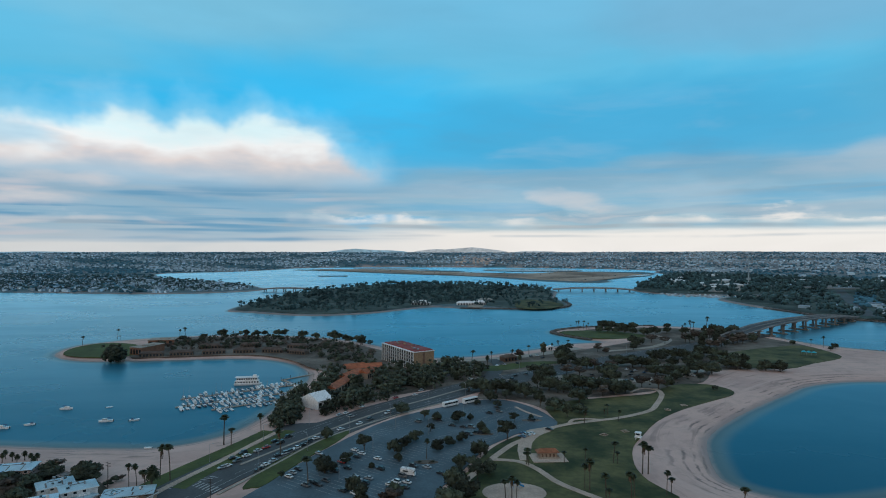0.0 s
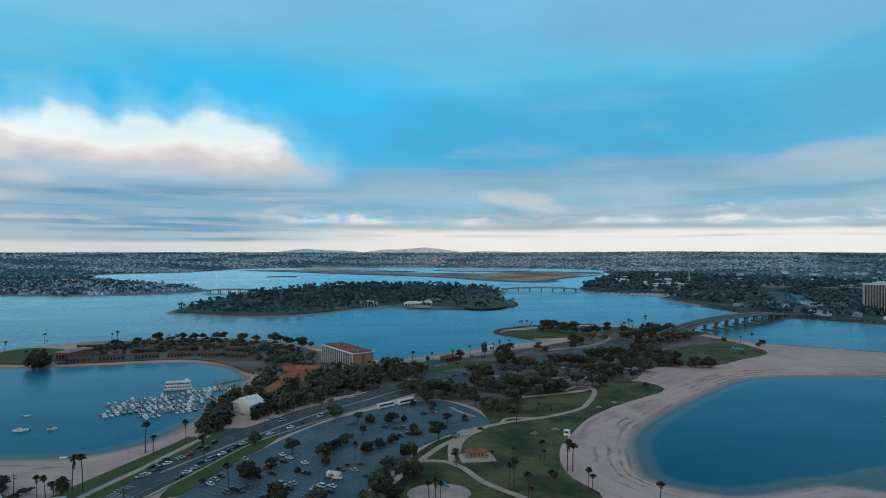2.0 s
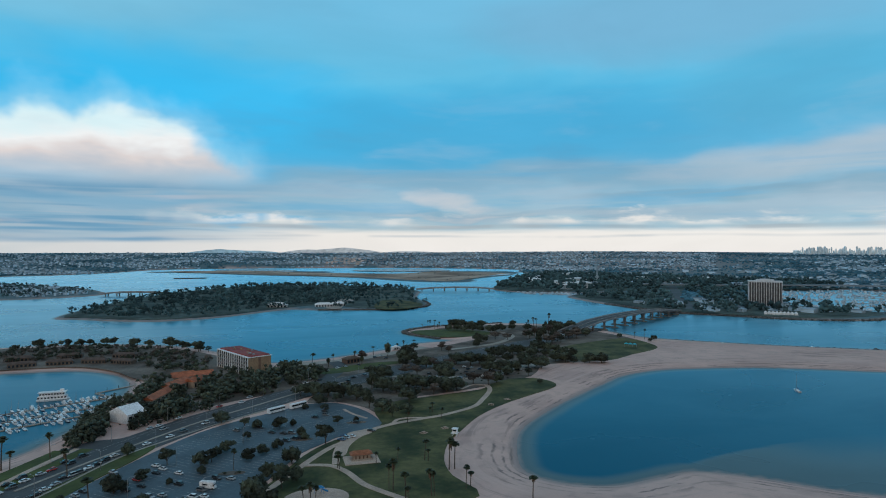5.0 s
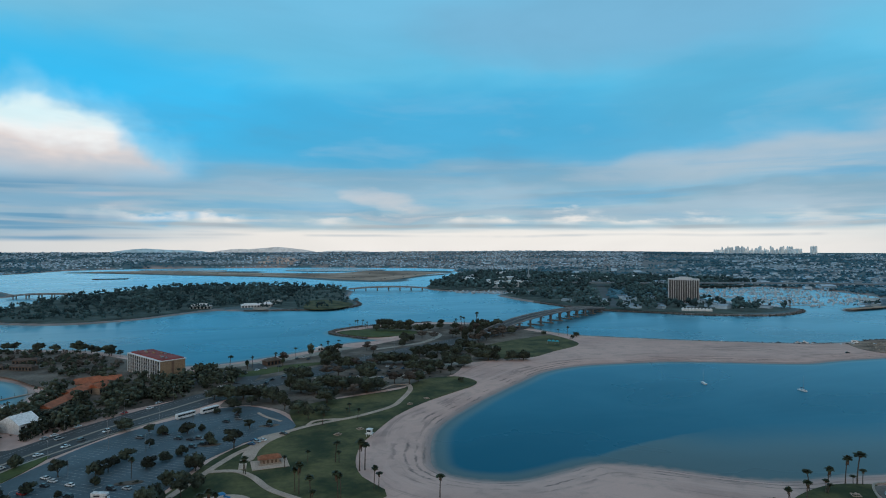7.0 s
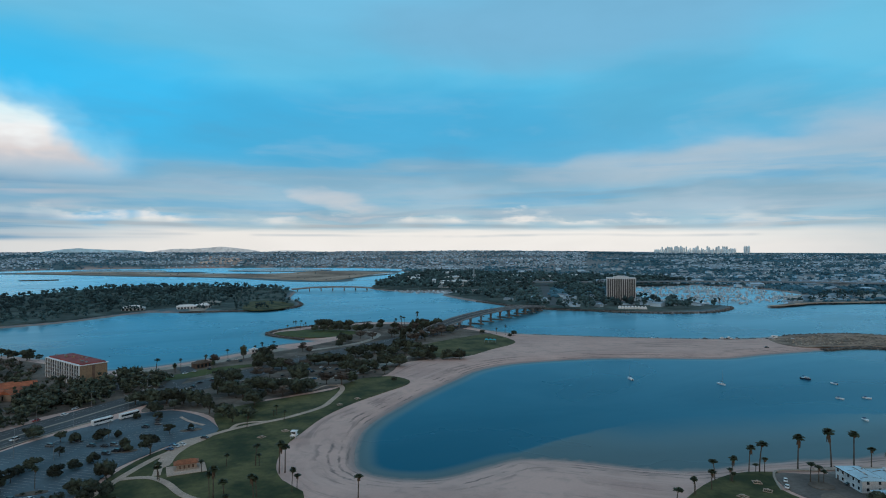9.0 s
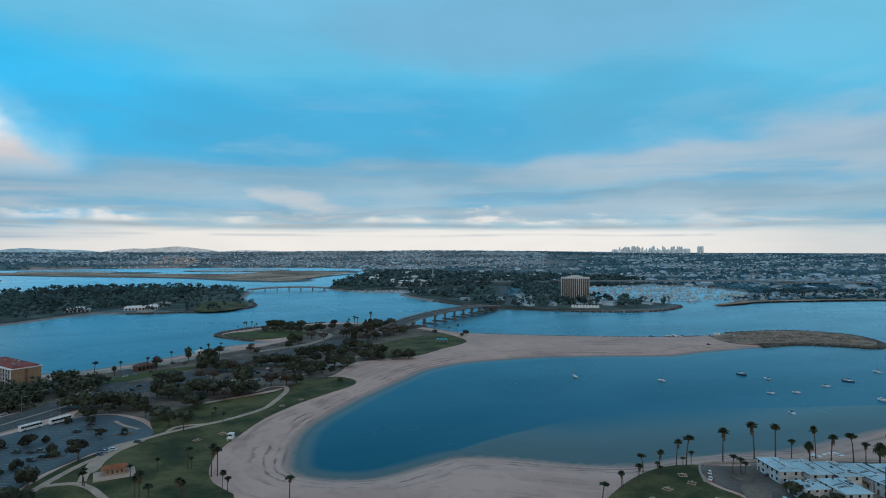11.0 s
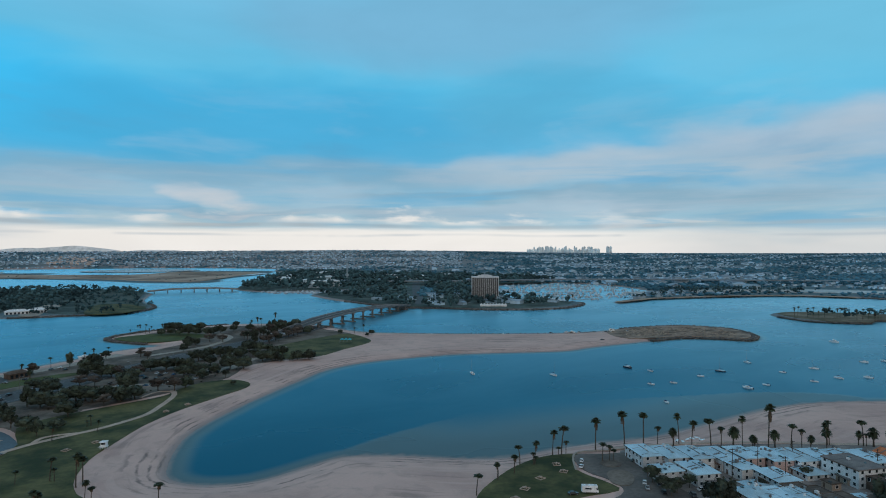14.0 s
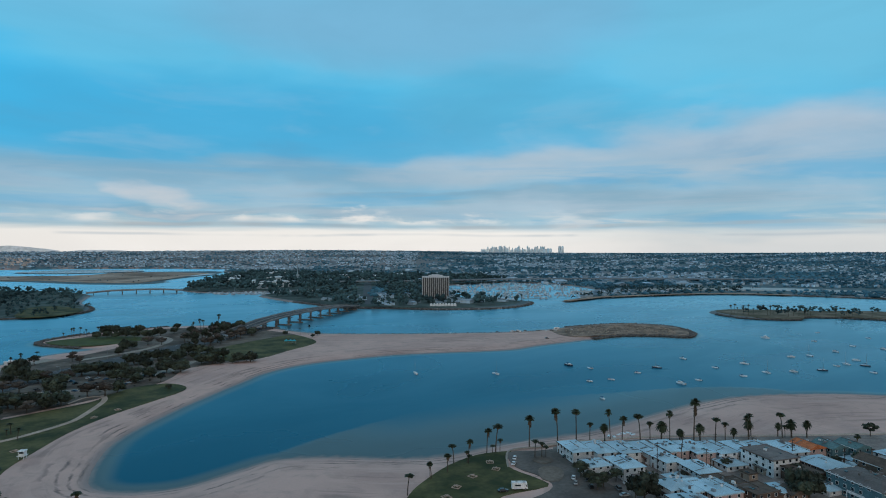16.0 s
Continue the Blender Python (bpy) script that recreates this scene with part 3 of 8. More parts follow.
slab("park_lawn", [(64, 236), (97, 246), (91, 270), (91, 290), (98, 315), (110, 336), (128, 364), (152, 389), (180, 411), (204, 430), (209, 445), (200, 462), (178, 462), (158, 446), (146, 432), (106, 419), (81, 410),
     (66, 395), (66, 352), (40, 334), (24, 312), (12, 282), (2, 262), (-2, 236)], Z, GRASS, "green mown park lawn beside the beach", "lawn")
slab("verge_by_lot", [(24, 418), (42, 418), (60, 400), (67, 384), (70, 400), (84, 412), (100, 424), (70, 470), (40, 466), (28, 440)], Z - 0.04, WOODLAND, "dry ground between car park and road", "ground")
slab("point_lawn", [(250, 560), (281, 602), (338, 634), (380, 646), (384, 600), (372, 572), (329, 545), (294, 522), (256, 532)], Z, GRASS, "green lawn near the bridge", "lawn")
slab("shore_lawn", [(143, 752), (181, 766), (219, 752), (242, 718), (205, 697), (168, 705)], Z, VERGE, "rough green lawn on a small point", "lawn")
slab("traffic_lawn", [(25, 520), (60, 545), (90, 556), (110, 552), (80, 535), (45, 512)], Z + 0.1, VERGE, "yellow-green grass by the road junction", "lawn")
slab("bahia_lawn", [(-369, 594), (-381, 630), (-370, 662), (-330, 655), (-300, 610), (-303, 580), (-338, 577)], Z, VERGE, "green lawn at the tip of the hotel point", "lawn")
slab("parking_lot", [(-80, 240), (-76, 268), (-66, 298), (-57, 319), (-41, 352), (-24, 375), (0, 396), (24, 414), (42, 414), (57, 396), (65, 375), (66, 355), (42, 339), (35, 331), (22, 315), (16, 300), (8, 280), (0, 264), (-12, 238)],
     Z + 0.06, LOT, "large asphalt car park with painted bays", "car park")
slab("road_verge", [(-86, 262), (-84, 283), (-74, 310), (-62, 334), (-52, 344), (-57, 322), (-67, 298), (-77, 266), (-82, 262)], Z + 0.12, VERGE, "grass verge with concrete kerb beside the road", "verge")
way("road", ROAD, 29, Z + 0.04, ASPHALT, "wide asphalt road with several lanes", n=8)
way("beach_verge", [
    (-128.8, 258.5), (-122.8, 276.1), (-114.2, 298.6), (-105.1, 321.3), (-97.4, 343.4),
], 9, Z + 0.08, VERGE, "grass strip between beach and footpath", "verge")
way("roadside_verge", [
    (-113.2, 261.2), (-108.9, 278.4), (-101.5, 299.5), (-93.6, 321.0), (-85.8, 344.2),
], 6.5, Z + 0.10, VERGE, "grass strip between footpath and road", "verge")
slab("hotel_drive", [
    (-97.6, 328.0), (-94.8, 348.6), (-87.3, 357.6), (-74.5, 360.0), (-67.5, 367.1), (-62.9, 350.9), (-69.2, 333.9), (-79.6, 326.1),
], Z + 0.05, ASPHALT, "asphalt drive into the hotel grounds", "road")

# ---- building blocks ----
rng = random.Random(5)
nrng = np.random.default_rng(5)


def mesh_of(name, bm, material, flat=True):
    me = bpy.data.meshes.new(name)
    bm.to_mesh(me)
    bm.free()
    for m in material if isinstance(material, (list, tuple)) else (material,):
        me.materials.append(m)
    if not flat:
        me.shade_smooth()
    return me


def part(name, bm, material, parent=None, label="", flat=True):
    """Links a bmesh as one mesh object under a thing or a part."""
    ob = new(name, mesh_of(name, bm, material, flat))
    ob.parent = parent
    if label:
        ob["label"] = label
    return ob


def thing(name, label, category, group="", m=None):
    ob = new(name)
    ob.empty_display_size = 0.5
    if m is not None:
        ob.matrix_basis = m
    return tagged(ob, label, category, group)


def box(bm, c, s, rz=0.0, taper=1.0, bevel=0.0):
    """A block with its middle at c; taper narrows its top."""
    vs = []
    for z in (-0.5, 0.5):
        k = taper if z > 0 else 1.0
        for x, y in ((-0.5, -0.5), (0.5, -0.5), (0.5, 0.5), (-0.5, 0.5)):
            v = Matrix.Rotation(rz, 3, "Z") @ Vector((x * s[0] * k, y * s[1] * k, z * s[2]))
            vs.append(bm.verts.new(v + Vector(c)))
    fs = [bm.faces.new([vs[i] for i in f]) for f in ((3, 2, 1, 0), (4, 5, 6, 7), (0, 1, 5, 4), (1, 2, 6, 5), (2, 3, 7, 6), (3, 0, 4, 7))]
    if bevel:
        bmesh.ops.bevel(bm, geom=list({e for f in fs for e in f.edges}), offset=bevel, segments=1, affect="EDGES")
    return vs


def tube(bm, pts, radii, sides=6):
    """A round bar through points, with a radius at each."""
    rings = []
    for i, (p, r) in enumerate(zip(pts, radii)):
        p = Vector(p)
        d = Vector(pts[min(i + 1, len(pts) - 1)]) - Vector(pts[max(i - 1, 0)])
        q = d.to_track_quat("Z", "Y") if d.length else Matrix.Identity(3).to_quaternion()
        rings.append([bm.verts.new(p + q @ Vector((math.cos(a) * r, math.sin(a) * r, 0))) for a in (2 * math.pi * k / sides for k in range(sides))])
    for a, b in zip(rings, rings[1:]):
        for k in range(sides):
            bm.faces.new((a[k], a[(k + 1) % sides], b[(k + 1) % sides], b[k]))
    bm.faces.new(rings[-1])
    bm.faces.new(rings[0][::-1])


def quads_mesh(name, corners, material):
    """One mesh from an array of quads (n, 4, 3)."""
    n = len(corners)
    me = bpy.data.meshes.new(name)
    me.from_pydata(corners.reshape(-1, 3).tolist(), [], np.arange(4 * n).reshape(-1, 4).tolist())
    me.materials.append(material)
    return me


def leaf_quads(centres, size, r):
    """Leaf sprays: small bent-looking quads with chance directions."""
    n = len(centres)
    a = r.normal(size=(n, 3))
    a /= np.linalg.norm(a, axis=1)[:, None]
    b = np.cross(a, r.normal(size=(n, 3)))
    b /= np.linalg.norm(b, axis=1)[:, None]
    s = size * r.uniform(0.6, 1.4, (n, 1))
    a, b = a * s, b * s * 0.75
    return np.stack([centres - a - b * 0.6, centres + a * 0.8 - b, centres + a + b * 0.7, centres - a * 0.7 + b], 1)


def blob_points(r, n, blobs):
    """Points near the skins of several ellipsoids."""
    out = []
    w = np.array([b[3] * b[4] for b in blobs])
    pick = r.choice(len(blobs), n, p=w / w.sum())
    for k in pick:
        x, y, z, rx, rz = blobs[k]
        d = r.normal(size=3)
        d /= np.linalg.norm(d)
        if d[2] < -0.55:
            d[2] *= -0.5
        q = r.uniform(0.72, 1.06)
        out.append((x + d[0] * rx * q, y + d[1] * rx * q, z + d[2] * rz * q))
    return np.array(out)


def make_tree(kind, seed, label, leaves=LEAF, count=760):
    """A tree about 10 m high, in its own axes; kind: round, spreading, tall, shrub, open."""
    r = np.random.default_rng(seed)
    root = thing("tree" if kind != "shrub" else "shrub", label, "tree" if kind != "shrub" else "shrub")
    h0, spread, n, size, rz = {"round": (1.2, 3.7, 9, 0.36, 2.5), "spreading": (1.8, 4.5, 11, 0.38, 2.3), "tall": (2.6, 2.9, 9, 0.36, 2.7), "shrub": (0.6, 2.2, 5, 0.3, 1.2), "open": (3.2, 3.8, 10, 0.34, 1.5)}[kind]
    tall = {"round": 8.0, "spreading": 8.2, "tall": 12.0, "shrub": 3.2, "open": 8.8}[kind]
    blobs = [(0, 0, tall - rz * 1.3, spread * 0.55, rz)]
    for k in range(n):
        a = 2 * math.pi * (k + r.uniform(-0.3, 0.3)) / n
        q = r.uniform(0.45, 0.85) * spread
        blobs.append((math.cos(a) * q, math.sin(a) * q, r.uniform(h0 + rz * 0.5, tall - rz * 1.2), spread * r.uniform(0.34, 0.52), rz * r.uniform(0.55, 0.8)))
    bm = bmesh.new()
    lean = r.uniform(-0.3, 0.3, 2)
    tube(bm, [(0, 0, -0.4), (lean[0] * 0.4, lean[1] * 0.4, h0 * 0.5), (lean[0], lean[1], h0), (lean[0] * 1.2, 0, tall * 0.7)], (0.32, 0.25, 0.2, 0.08), 6)
    for x, y, z, rx, q in blobs[1::2]:
        tube(bm, [(lean[0] * 0.8, lean[1] * 0.8, h0 * 0.8), (x * 0.6, y * 0.6, (h0 + z) / 2), (x, y, z)], (0.14, 0.1, 0.04), 4)
    part("trunk", bm, BARK, root)
    core = bmesh.new()
    for x, y, z, rx, q in blobs:
        made = bmesh.ops.create_icosphere(core, subdivisions=2, radius=1.0)["verts"]
        for v in made:
            j = 0.78 + 0.34 * noise.noise(Vector((v.co.x * 1.7 + x, v.co.y * 1.7 + y, v.co.z * 1.7 + seed)))
            v.co = Vector((x + v.co.x * rx * j, y + v.co.y * rx * j, z + v.co.z * q * j))
    me = mesh_of("crown", core, leaves)
    quads = leaf_quads(blob_points(r, count, blobs), size, r)
    b2 = bmesh.new()
    b2.from_mesh(me)
    b2.from_mesh(quads_mesh("leafing", quads, leaves))
    b2.to_mesh(me)
    b2.free()
    crown = new("crown", me)
    crown.parent = root
    return root


def make_palm(seed, height, kind="fan"):
    """A fan palm with a small head and a skirt of dead leaves, or a date palm with a wide feathered crown."""
    r = np.random.default_rng(seed)
    label = "tall slender fan palm with a small round head" if kind == "fan" else "stout date palm with a wide feathered crown"
    root = thing("palm_tree", label, "palm tree", "palms by the shore")
    bm = bmesh.new()
    bend = r.uniform(-0.7, 0.7, 2)
    rad = 0.17 if kind == "fan" else 0.36
    zs = (-0.3, 0.6, height * 0.33, height * 0.66, height)
    pts = [(bend[0] * (z / height) ** 2, bend[1] * (z / height) ** 2, z) for z in zs]
    tube(bm, pts, (rad * 1.7, rad * 1.15, rad, rad * 0.9, rad * 0.85), 7)
    part("trunk", bm, BARK, root)
    top = np.array(pts[-1])
    n, length, droop = (52, 1.62, 0.85) if kind == "fan" else (190, 2.9, 1.3)
    quads = []
    for k in range(n):
        a = r.uniform(0, 2 * math.pi)
        e = r.uniform(-0.5, 1.35) if kind == "fan" else r.uniform(-0.95, 1.45)
        d = np.array([math.cos(a) * math.cos(e), math.sin(a) * math.cos(e), math.sin(e)])
        side = np.cross(d, (0, 0, 1.0))
        side /= max(np.linalg.norm(side), 1e-6)
        wide = (0.50 if kind == "fan" else 0.36) * r.uniform(0.8, 1.2)
        ln = length * r.uniform(0.8, 1.15)
        p0 = top
        if kind == "fan":       # stalk, then a round pleated blade
            p1, p2, p3 = top + d * ln * 0.45, top + d * ln * 0.8 - (0, 0, 0.12), top + d * ln - (0, 0, droop * 0.45)
            w = (0.03, wide, wide * 0.9, wide * 0.2)
        else:
            p1, p2, p3 = top + d * ln * 0.4, top + d * ln * 0.75 - (0, 0, droop * 0.22), top + d * ln - (0, 0, droop * 0.8)
            w = (0.08, wide, wide * 0.85, 0.05)
        c = [p0, p1, p2, p3]
        for i in range(3):
            quads.append([c[i] - side * w[i], c[i] + side * w[i], c[i + 1] + side * w[i + 1], c[i + 1] - side * w[i + 1]])
    crown = new("crown", quads_mesh("crown", np.array(quads), FROND))
    crown.parent = root
    # dead leaves hanging under the head
    bm = bmesh.new()
    for k in range(16):
        a = 2 * math.pi * k / 16 + r.uniform(-0.2, 0.2)
        s = 0.6 if kind == "fan" else 0.9
        low = r.uniform(0.9, 1.9) * (1.0 if seed % 2 else 2.4)
        p = [top + (math.cos(a + q) * s * f, math.sin(a + q) * s * f, z) for q, f, z in ((-0.25, 0.3, 0.0), (0.25, 0.3, 0.0), (0.3, 0.95, -low), (-0.3, 0.95, -low))]
        bm.faces.new([bm.verts.new(v) for v in p])
    part("skirt", bm, THATCH, root, "brown skirt of dead fronds")
    return root


class Grove:
    """Deals out copies of a set of prototypes; the first use of each is the prototype itself."""

    def __init__(self, protos):
        self.protos, self.used = protos, set()

    def place(self, k, m):
        ob = self.protos[k % len(self.protos)]
        if k % len(self.protos) in self.used:
            return copy_thing(ob, m)
        self.used.add(k % len(self.protos))
        ob.matrix_basis = m
        return ob

    def finish(self):
        for k, ob in enumerate(self.protos):
            if k not in self.used:
                for o in (*ob.children_recursive, ob):
                    bpy.data.objects.remove(o)


def put(x, y, z, s=1.0, turn=None, sz=None):
    return pose(x, y, z, 0, 0, rng.uniform(0, 360) if turn is None else turn) @ Matrix.Diagonal((s, s, sz or s, 1))


LOT_TREE = "dark round evergreen tree in the car park"
WOOD_TREE = "dark leafy tree in a loose park grove"
lot_trees = Grove([make_tree("round", 11, LOT_TREE), make_tree("spreading", 12, LOT_TREE), make_tree("round", 13, LOT_TREE), make_tree("open", 14, LOT_TREE)])
wood = Grove([make_tree("round", 21, WOOD_TREE), make_tree("spreading", 22, WOOD_TREE), make_tree("tall", 23, WOOD_TREE), make_tree("spreading", 24, WOOD_TREE), make_tree("open", 25, WOOD_TREE),
              make_tree("open", 26, "bare russet-brown tree in a park grove", LEAF_BROWN, 420), make_tree("tall", 27, WOOD_TREE)])
hotel_wood = Grove([make_tree("open", 31, "umbrella-shaped tree on the hotel shore"), make_tree("spreading", 32, "dark spreading tree on the hotel shore"), make_tree("open", 33, "open-crowned tree on the hotel shore", count=420)])
shrubs = Grove([make_tree("shrub", 41, "low dark shrub on bare ground", count=200), make_tree("shrub", 42, "low rounded dark bush", count=200)])
fans = Grove([make_palm(50 + k, h) for k, h in enumerate((13.0, 15.0, 17.0, 11.0))])
dates = Grove([make_palm(70, 8.5, "date"), make_palm(71, 7.0, "date")])

# car-park trees: place and crown width
LOT_A = [
    (-62.8, 330.0, 9), (-39.9, 310.6, 9.5), (-24.5, 308.0, 9), (-54.0, 279.2, 10.5), (-46.6, 293.3, 6), (-33.3, 285.7, 4.5), (-19.8, 310.6, 8),
    (-38.2, 260.2, 9), (-19.5, 252.0, 9), (-14.8, 326.1, 7), (-18.9, 319.5, 7.5), (-72.4, 273.7, 4),
]
LOT_B = [
    (-10.8, 367.2, 7), (-3.7, 364.8, 8), (9.1, 362.4, 8), (16.3, 366.0, 6), (21.7, 344.4, 8), (-6.9, 342.2, 6), (10.2, 325.2, 8), (3.3, 318.6, 6),
    (-2.8, 310.6, 7), (-21.6, 295.7, 6), (34.6, 328.1, 12), (18.4, 301.3, 12), (7.5, 287.2, 9), (14.3, 285.8, 7), (21.2, 278.6, 10), (42.1, 361.3, 7),
    (34.7, 390.5, 7), (22.7, 401.8, 6), (31.9, 410.8, 9), (53.0, 367.3, 5), (23.8, 338.1, 6),
]
for k, (x, y, wide) in enumerate(LOT_A + LOT_B):
    lot_trees.place(k * 3 + k // 4, put(x, y, Z - 0.5, wide / 9.8, sz=wide / 9.4))
for k, (x, y, wide) in enumerate([
    (5.4, 262.7, 10), (8.3, 249.1, 11), (3.8, 252.0, 9), (1.8, 238.4, 10), (15.3, 270.4, 8), (-20.7, 238.4, 9), (-31.4, 235.9, 9),
]):
    wood.place(k, put(x, y, Z, wide / 8.0))
# planted islands in the car park
for x, y in [
    (-8.1, 293.3), (53.0, 364.8), (22.2, 338.1),
]:
    slab("planter_bed", [(x + 6 * math.cos(q) , y + 2.4 * math.sin(q)) for q in np.linspace(0, 2 * math.pi, 13)[:-1]], Z + 0.25, WOODLAND, "raised planted bed with a kerb in the car park", "planter", n=2)
    for k in range(6):
        shrubs.place(k, put(x + rng.uniform(-4.2, 4.2), y + rng.uniform(-1.2, 1.2), Z + 0.2, rng.uniform(0.3, 0.5)))

# groves: outline, trees, least gap, kinds
road_line = smooth(ROAD, 6, closed=False)


def scatter(outline, count, gap, seed, avoid=(), road_gap=18):
    r = random.Random(seed)
    o = np.array(outline, float)
    got, tries = [], 0
    while len(got) < count and tries < 8000:
        tries += 1
        x, y = r.uniform(o[:, 0].min(), o[:, 0].max()), r.uniform(o[:, 1].min(), o[:, 1].max())
        if not inside(o, np.array([x]), np.array([y]))[0]:
            continue
        if any((x - a) ** 2 + (y - b) ** 2 < gap * gap for a, b in got) or any((x - a) ** 2 + (y - b) ** 2 < q * q for a, b, q in avoid):
            continue
        if np.hypot(*(road_line - (x, y)).T).min() < road_gap:
            continue
        got.append((x, y))
    return got


HOTEL_KEEP = [(-31, 545, 34), (-48, 570, 18), (-14, 523, 16), (-72, 480, 17), (-72, 440, 14), (-68, 508, 16), (-82, 395, 15)]
# single trees of the park: place, size, kind
GROVE_A = [
    (111.2, 554.8, 2.22, 0), (125.4, 606.5, 1.69, 4), (135.1, 513.5, 3.94, 5), (157.8, 531.6, 3.22, 1), (176.6, 526.9, 2.78, 0), (195.0, 557.4, 2.04, 1), (212.1, 572.1, 3.03, 0),
    (229.0, 566.6, 3.02, 0), (251.5, 580.3, 2.64, 1), (207.3, 655.8, 2.11, 0), (234.9, 665.9, 3.51, 5), (216.3, 781.2, 4.67, 1), (234.2, 776.0, 3.73, 0), (294.6, 672.2, 3.61, 2),
    (260.2, 548.0, 1.37, 0), (269.3, 548.7, 1.38, 0),
]
GROVE_B = [
    (271.2, 513.5, 1.96, 0), (281.5, 510.4, 1.74, 0), (194.9, 494.5, 2.03, 0), (215.2, 500.8, 3.11, 1), (176.3, 490.9, 2.21, 1), (118.3, 441.2, 2.33, 0), (166.0, 451.5, 1.85, 0),
    (152.3, 447.8, 2.75, 5), (104.5, 494.3, 2.99, 5), (101.0, 445.3, 3.25, 1), (247.6, 522.2, 2.18, 1), (119.8, 525.0, 2.53, 0), (132.2, 494.1, 2.0, 1), (182.5, 480.3, 1.58, 0),
    (316.7, 666.6, 2.5, 5), (339.9, 682.1, 3.15, 5),
]
for x, y, k, kind in GROVE_A + GROVE_B:
    n = math.ceil(k / 2.1)                  # wide masses are several trees side by side
    for j in range(n):
        off = (j - (n - 1) / 2) * k * 7.6 / n
        q = min(k, 1.28) * rng.uniform(0.85, 1.05)
        wood.place(kind, put(x + 0.83 * off + rng.uniform(-1, 1), y - 0.55 * off + rng.uniform(-2, 2), Z - 0.1, q, sz=q * rng.uniform(0.75, 0.9)))
STANDING = [(x, y, 11 * k) for x, y, k, _ in GROVE_A + GROVE_B]
for x, y in scatter([(66, 440), (95, 428), (150, 450), (200, 470), (232, 520), (250, 560), (240, 600), (200, 585), (120, 520)], 8, 10, 1, STANDING):
    wood.place(rng.choice((0, 1, 3, 4, 5)), put(x, y, Z - 0.1, rng.uniform(0.7, 1.2)))
for x, y in scatter([(250, 600), (290, 640), (350, 680), (360, 740), (270, 785), (200, 775), (190, 730), (230, 690), (160, 640), (90, 590), (60, 560), (150, 575)], 14, 11, 2, STANDING):
    wood.place(rng.choice((0, 1, 3, 4, 5, 6)), put(x, y, Z - 0.1, rng.uniform(0.8, 1.3)))
for x, y in scatter([(262, 612), (300, 634), (345, 676), (372, 712), (352, 742), (318, 716), (262, 668)], 22, 6, 9, (), 15):
    wood.place(rng.choice((1, 4, 5, 5, 6)), put(x, y, Z - 0.1, rng.uniform(0.9, 1.35)))
# lawn-side trees and the bushes by the beach
for x, y, s in [
    (254.7, 523.6, 1.0), (253.7, 533.6, 0.9), (256.9, 516.3, 0.9), (279.8, 516.3, 0.8), (272.6, 516.3, 0.9), (285.6, 513.9, 0.8), (266.6, 513.9, 0.7),
    (373.3, 653.2, 0.7), (402.7, 627.4, 0.8), (391.4, 616.9, 0.6), (245.3, 555.0, 1.1), (265.2, 578.2, 1), (229.9, 555.0, 1.3), (200.3, 533.6, 1.2),
    (197.5, 443.9, 0.5),
]:
    wood.place(0, put(x, y, Z, s * 0.95, sz=s * 0.75))
for x, y, s in [
    (191.5, 750.1, 1.0), (201.9, 750.1, 1.0), (209.4, 740.1, 1.0), (219.7, 740.2, 1.2), (227.0, 730.4, 1.1), (237.3, 720.9, 1.2), (254.0, 730.5, 1.2),
    (271.1, 740.3, 1.0),
]:
    wood.place(1, put(x, y, Z, s * 0.8))
for x, y in scatter([(70, 425), (110, 425), (160, 450), (200, 475), (230, 520), (180, 510), (110, 470)], 26, 5, 7) + scatter([(-100, 345), (-80, 380), (-90, 430), (-100, 400)], 12, 4, 8):
    shrubs.place(rng.randrange(2), put(x, y, Z - 0.1, rng.uniform(0.6, 1.2)))

for x, y, s in [
    (27.2, 439.0, 1.3), (37.6, 434.8, 1.2), (48.0, 430.6, 1.3), (56.7, 420.8, 1.2), (69.7, 450.5, 1.3), (76.8, 442.3, 1.2), (85.7, 435.1, 1.1),
    (72.9, 490.4, 1.4), (81.6, 482.6, 1.3), (102.0, 446.6, 1.2), (111.1, 424.8, 1), (121.4, 429.5, 1.4), (130.2, 435.1, 1.2), (91.0, 408.4, 1.2),
    (85.4, 381.7, 0.8), (110.5, 554.1, 1.2), (103.9, 534.8, 1), (63.2, 397.6, 1.1), (71.0, 387.6, 1.0), (75.8, 372.6, 0.9), (18.8, 439.3, 1.1),
    (43.3, 415.7, 0.9), (-25.5, 380.2, 0.8),
]:
    wood.place(rng.randrange(6), put(x, y, Z - 0.1, s, sz=s * 0.85))

# palms: place and height
PALMS_A = [
    (-125.8, 271.7, 16), (-120.7, 270.3, 17), (-135.0, 262.6, 11), (-131.0, 261.4, 11), (-125.6, 257.8, 9), (-114.9, 320.4, 16), (-110.4, 318.5, 17),
    (-99.4, 333.9, 15), (-80.4, 302.9, 13), (-58.0, 262.7, 14), (-110.6, 418.4, 10), (-8.0, 298.1, 12),
]
PALMS_B = [
    (91.0, 278.6, 14), (93.6, 278.6, 14), (95.5, 255.5, 13), (93.2, 254.3, 12), (39.8, 290.3, 8), (40.6, 288.8, 7), (117.8, 238.5, 18), (29.8, 247.5, 11),
    (27.8, 246.4, 11), (25.2, 245.3, 11),
]
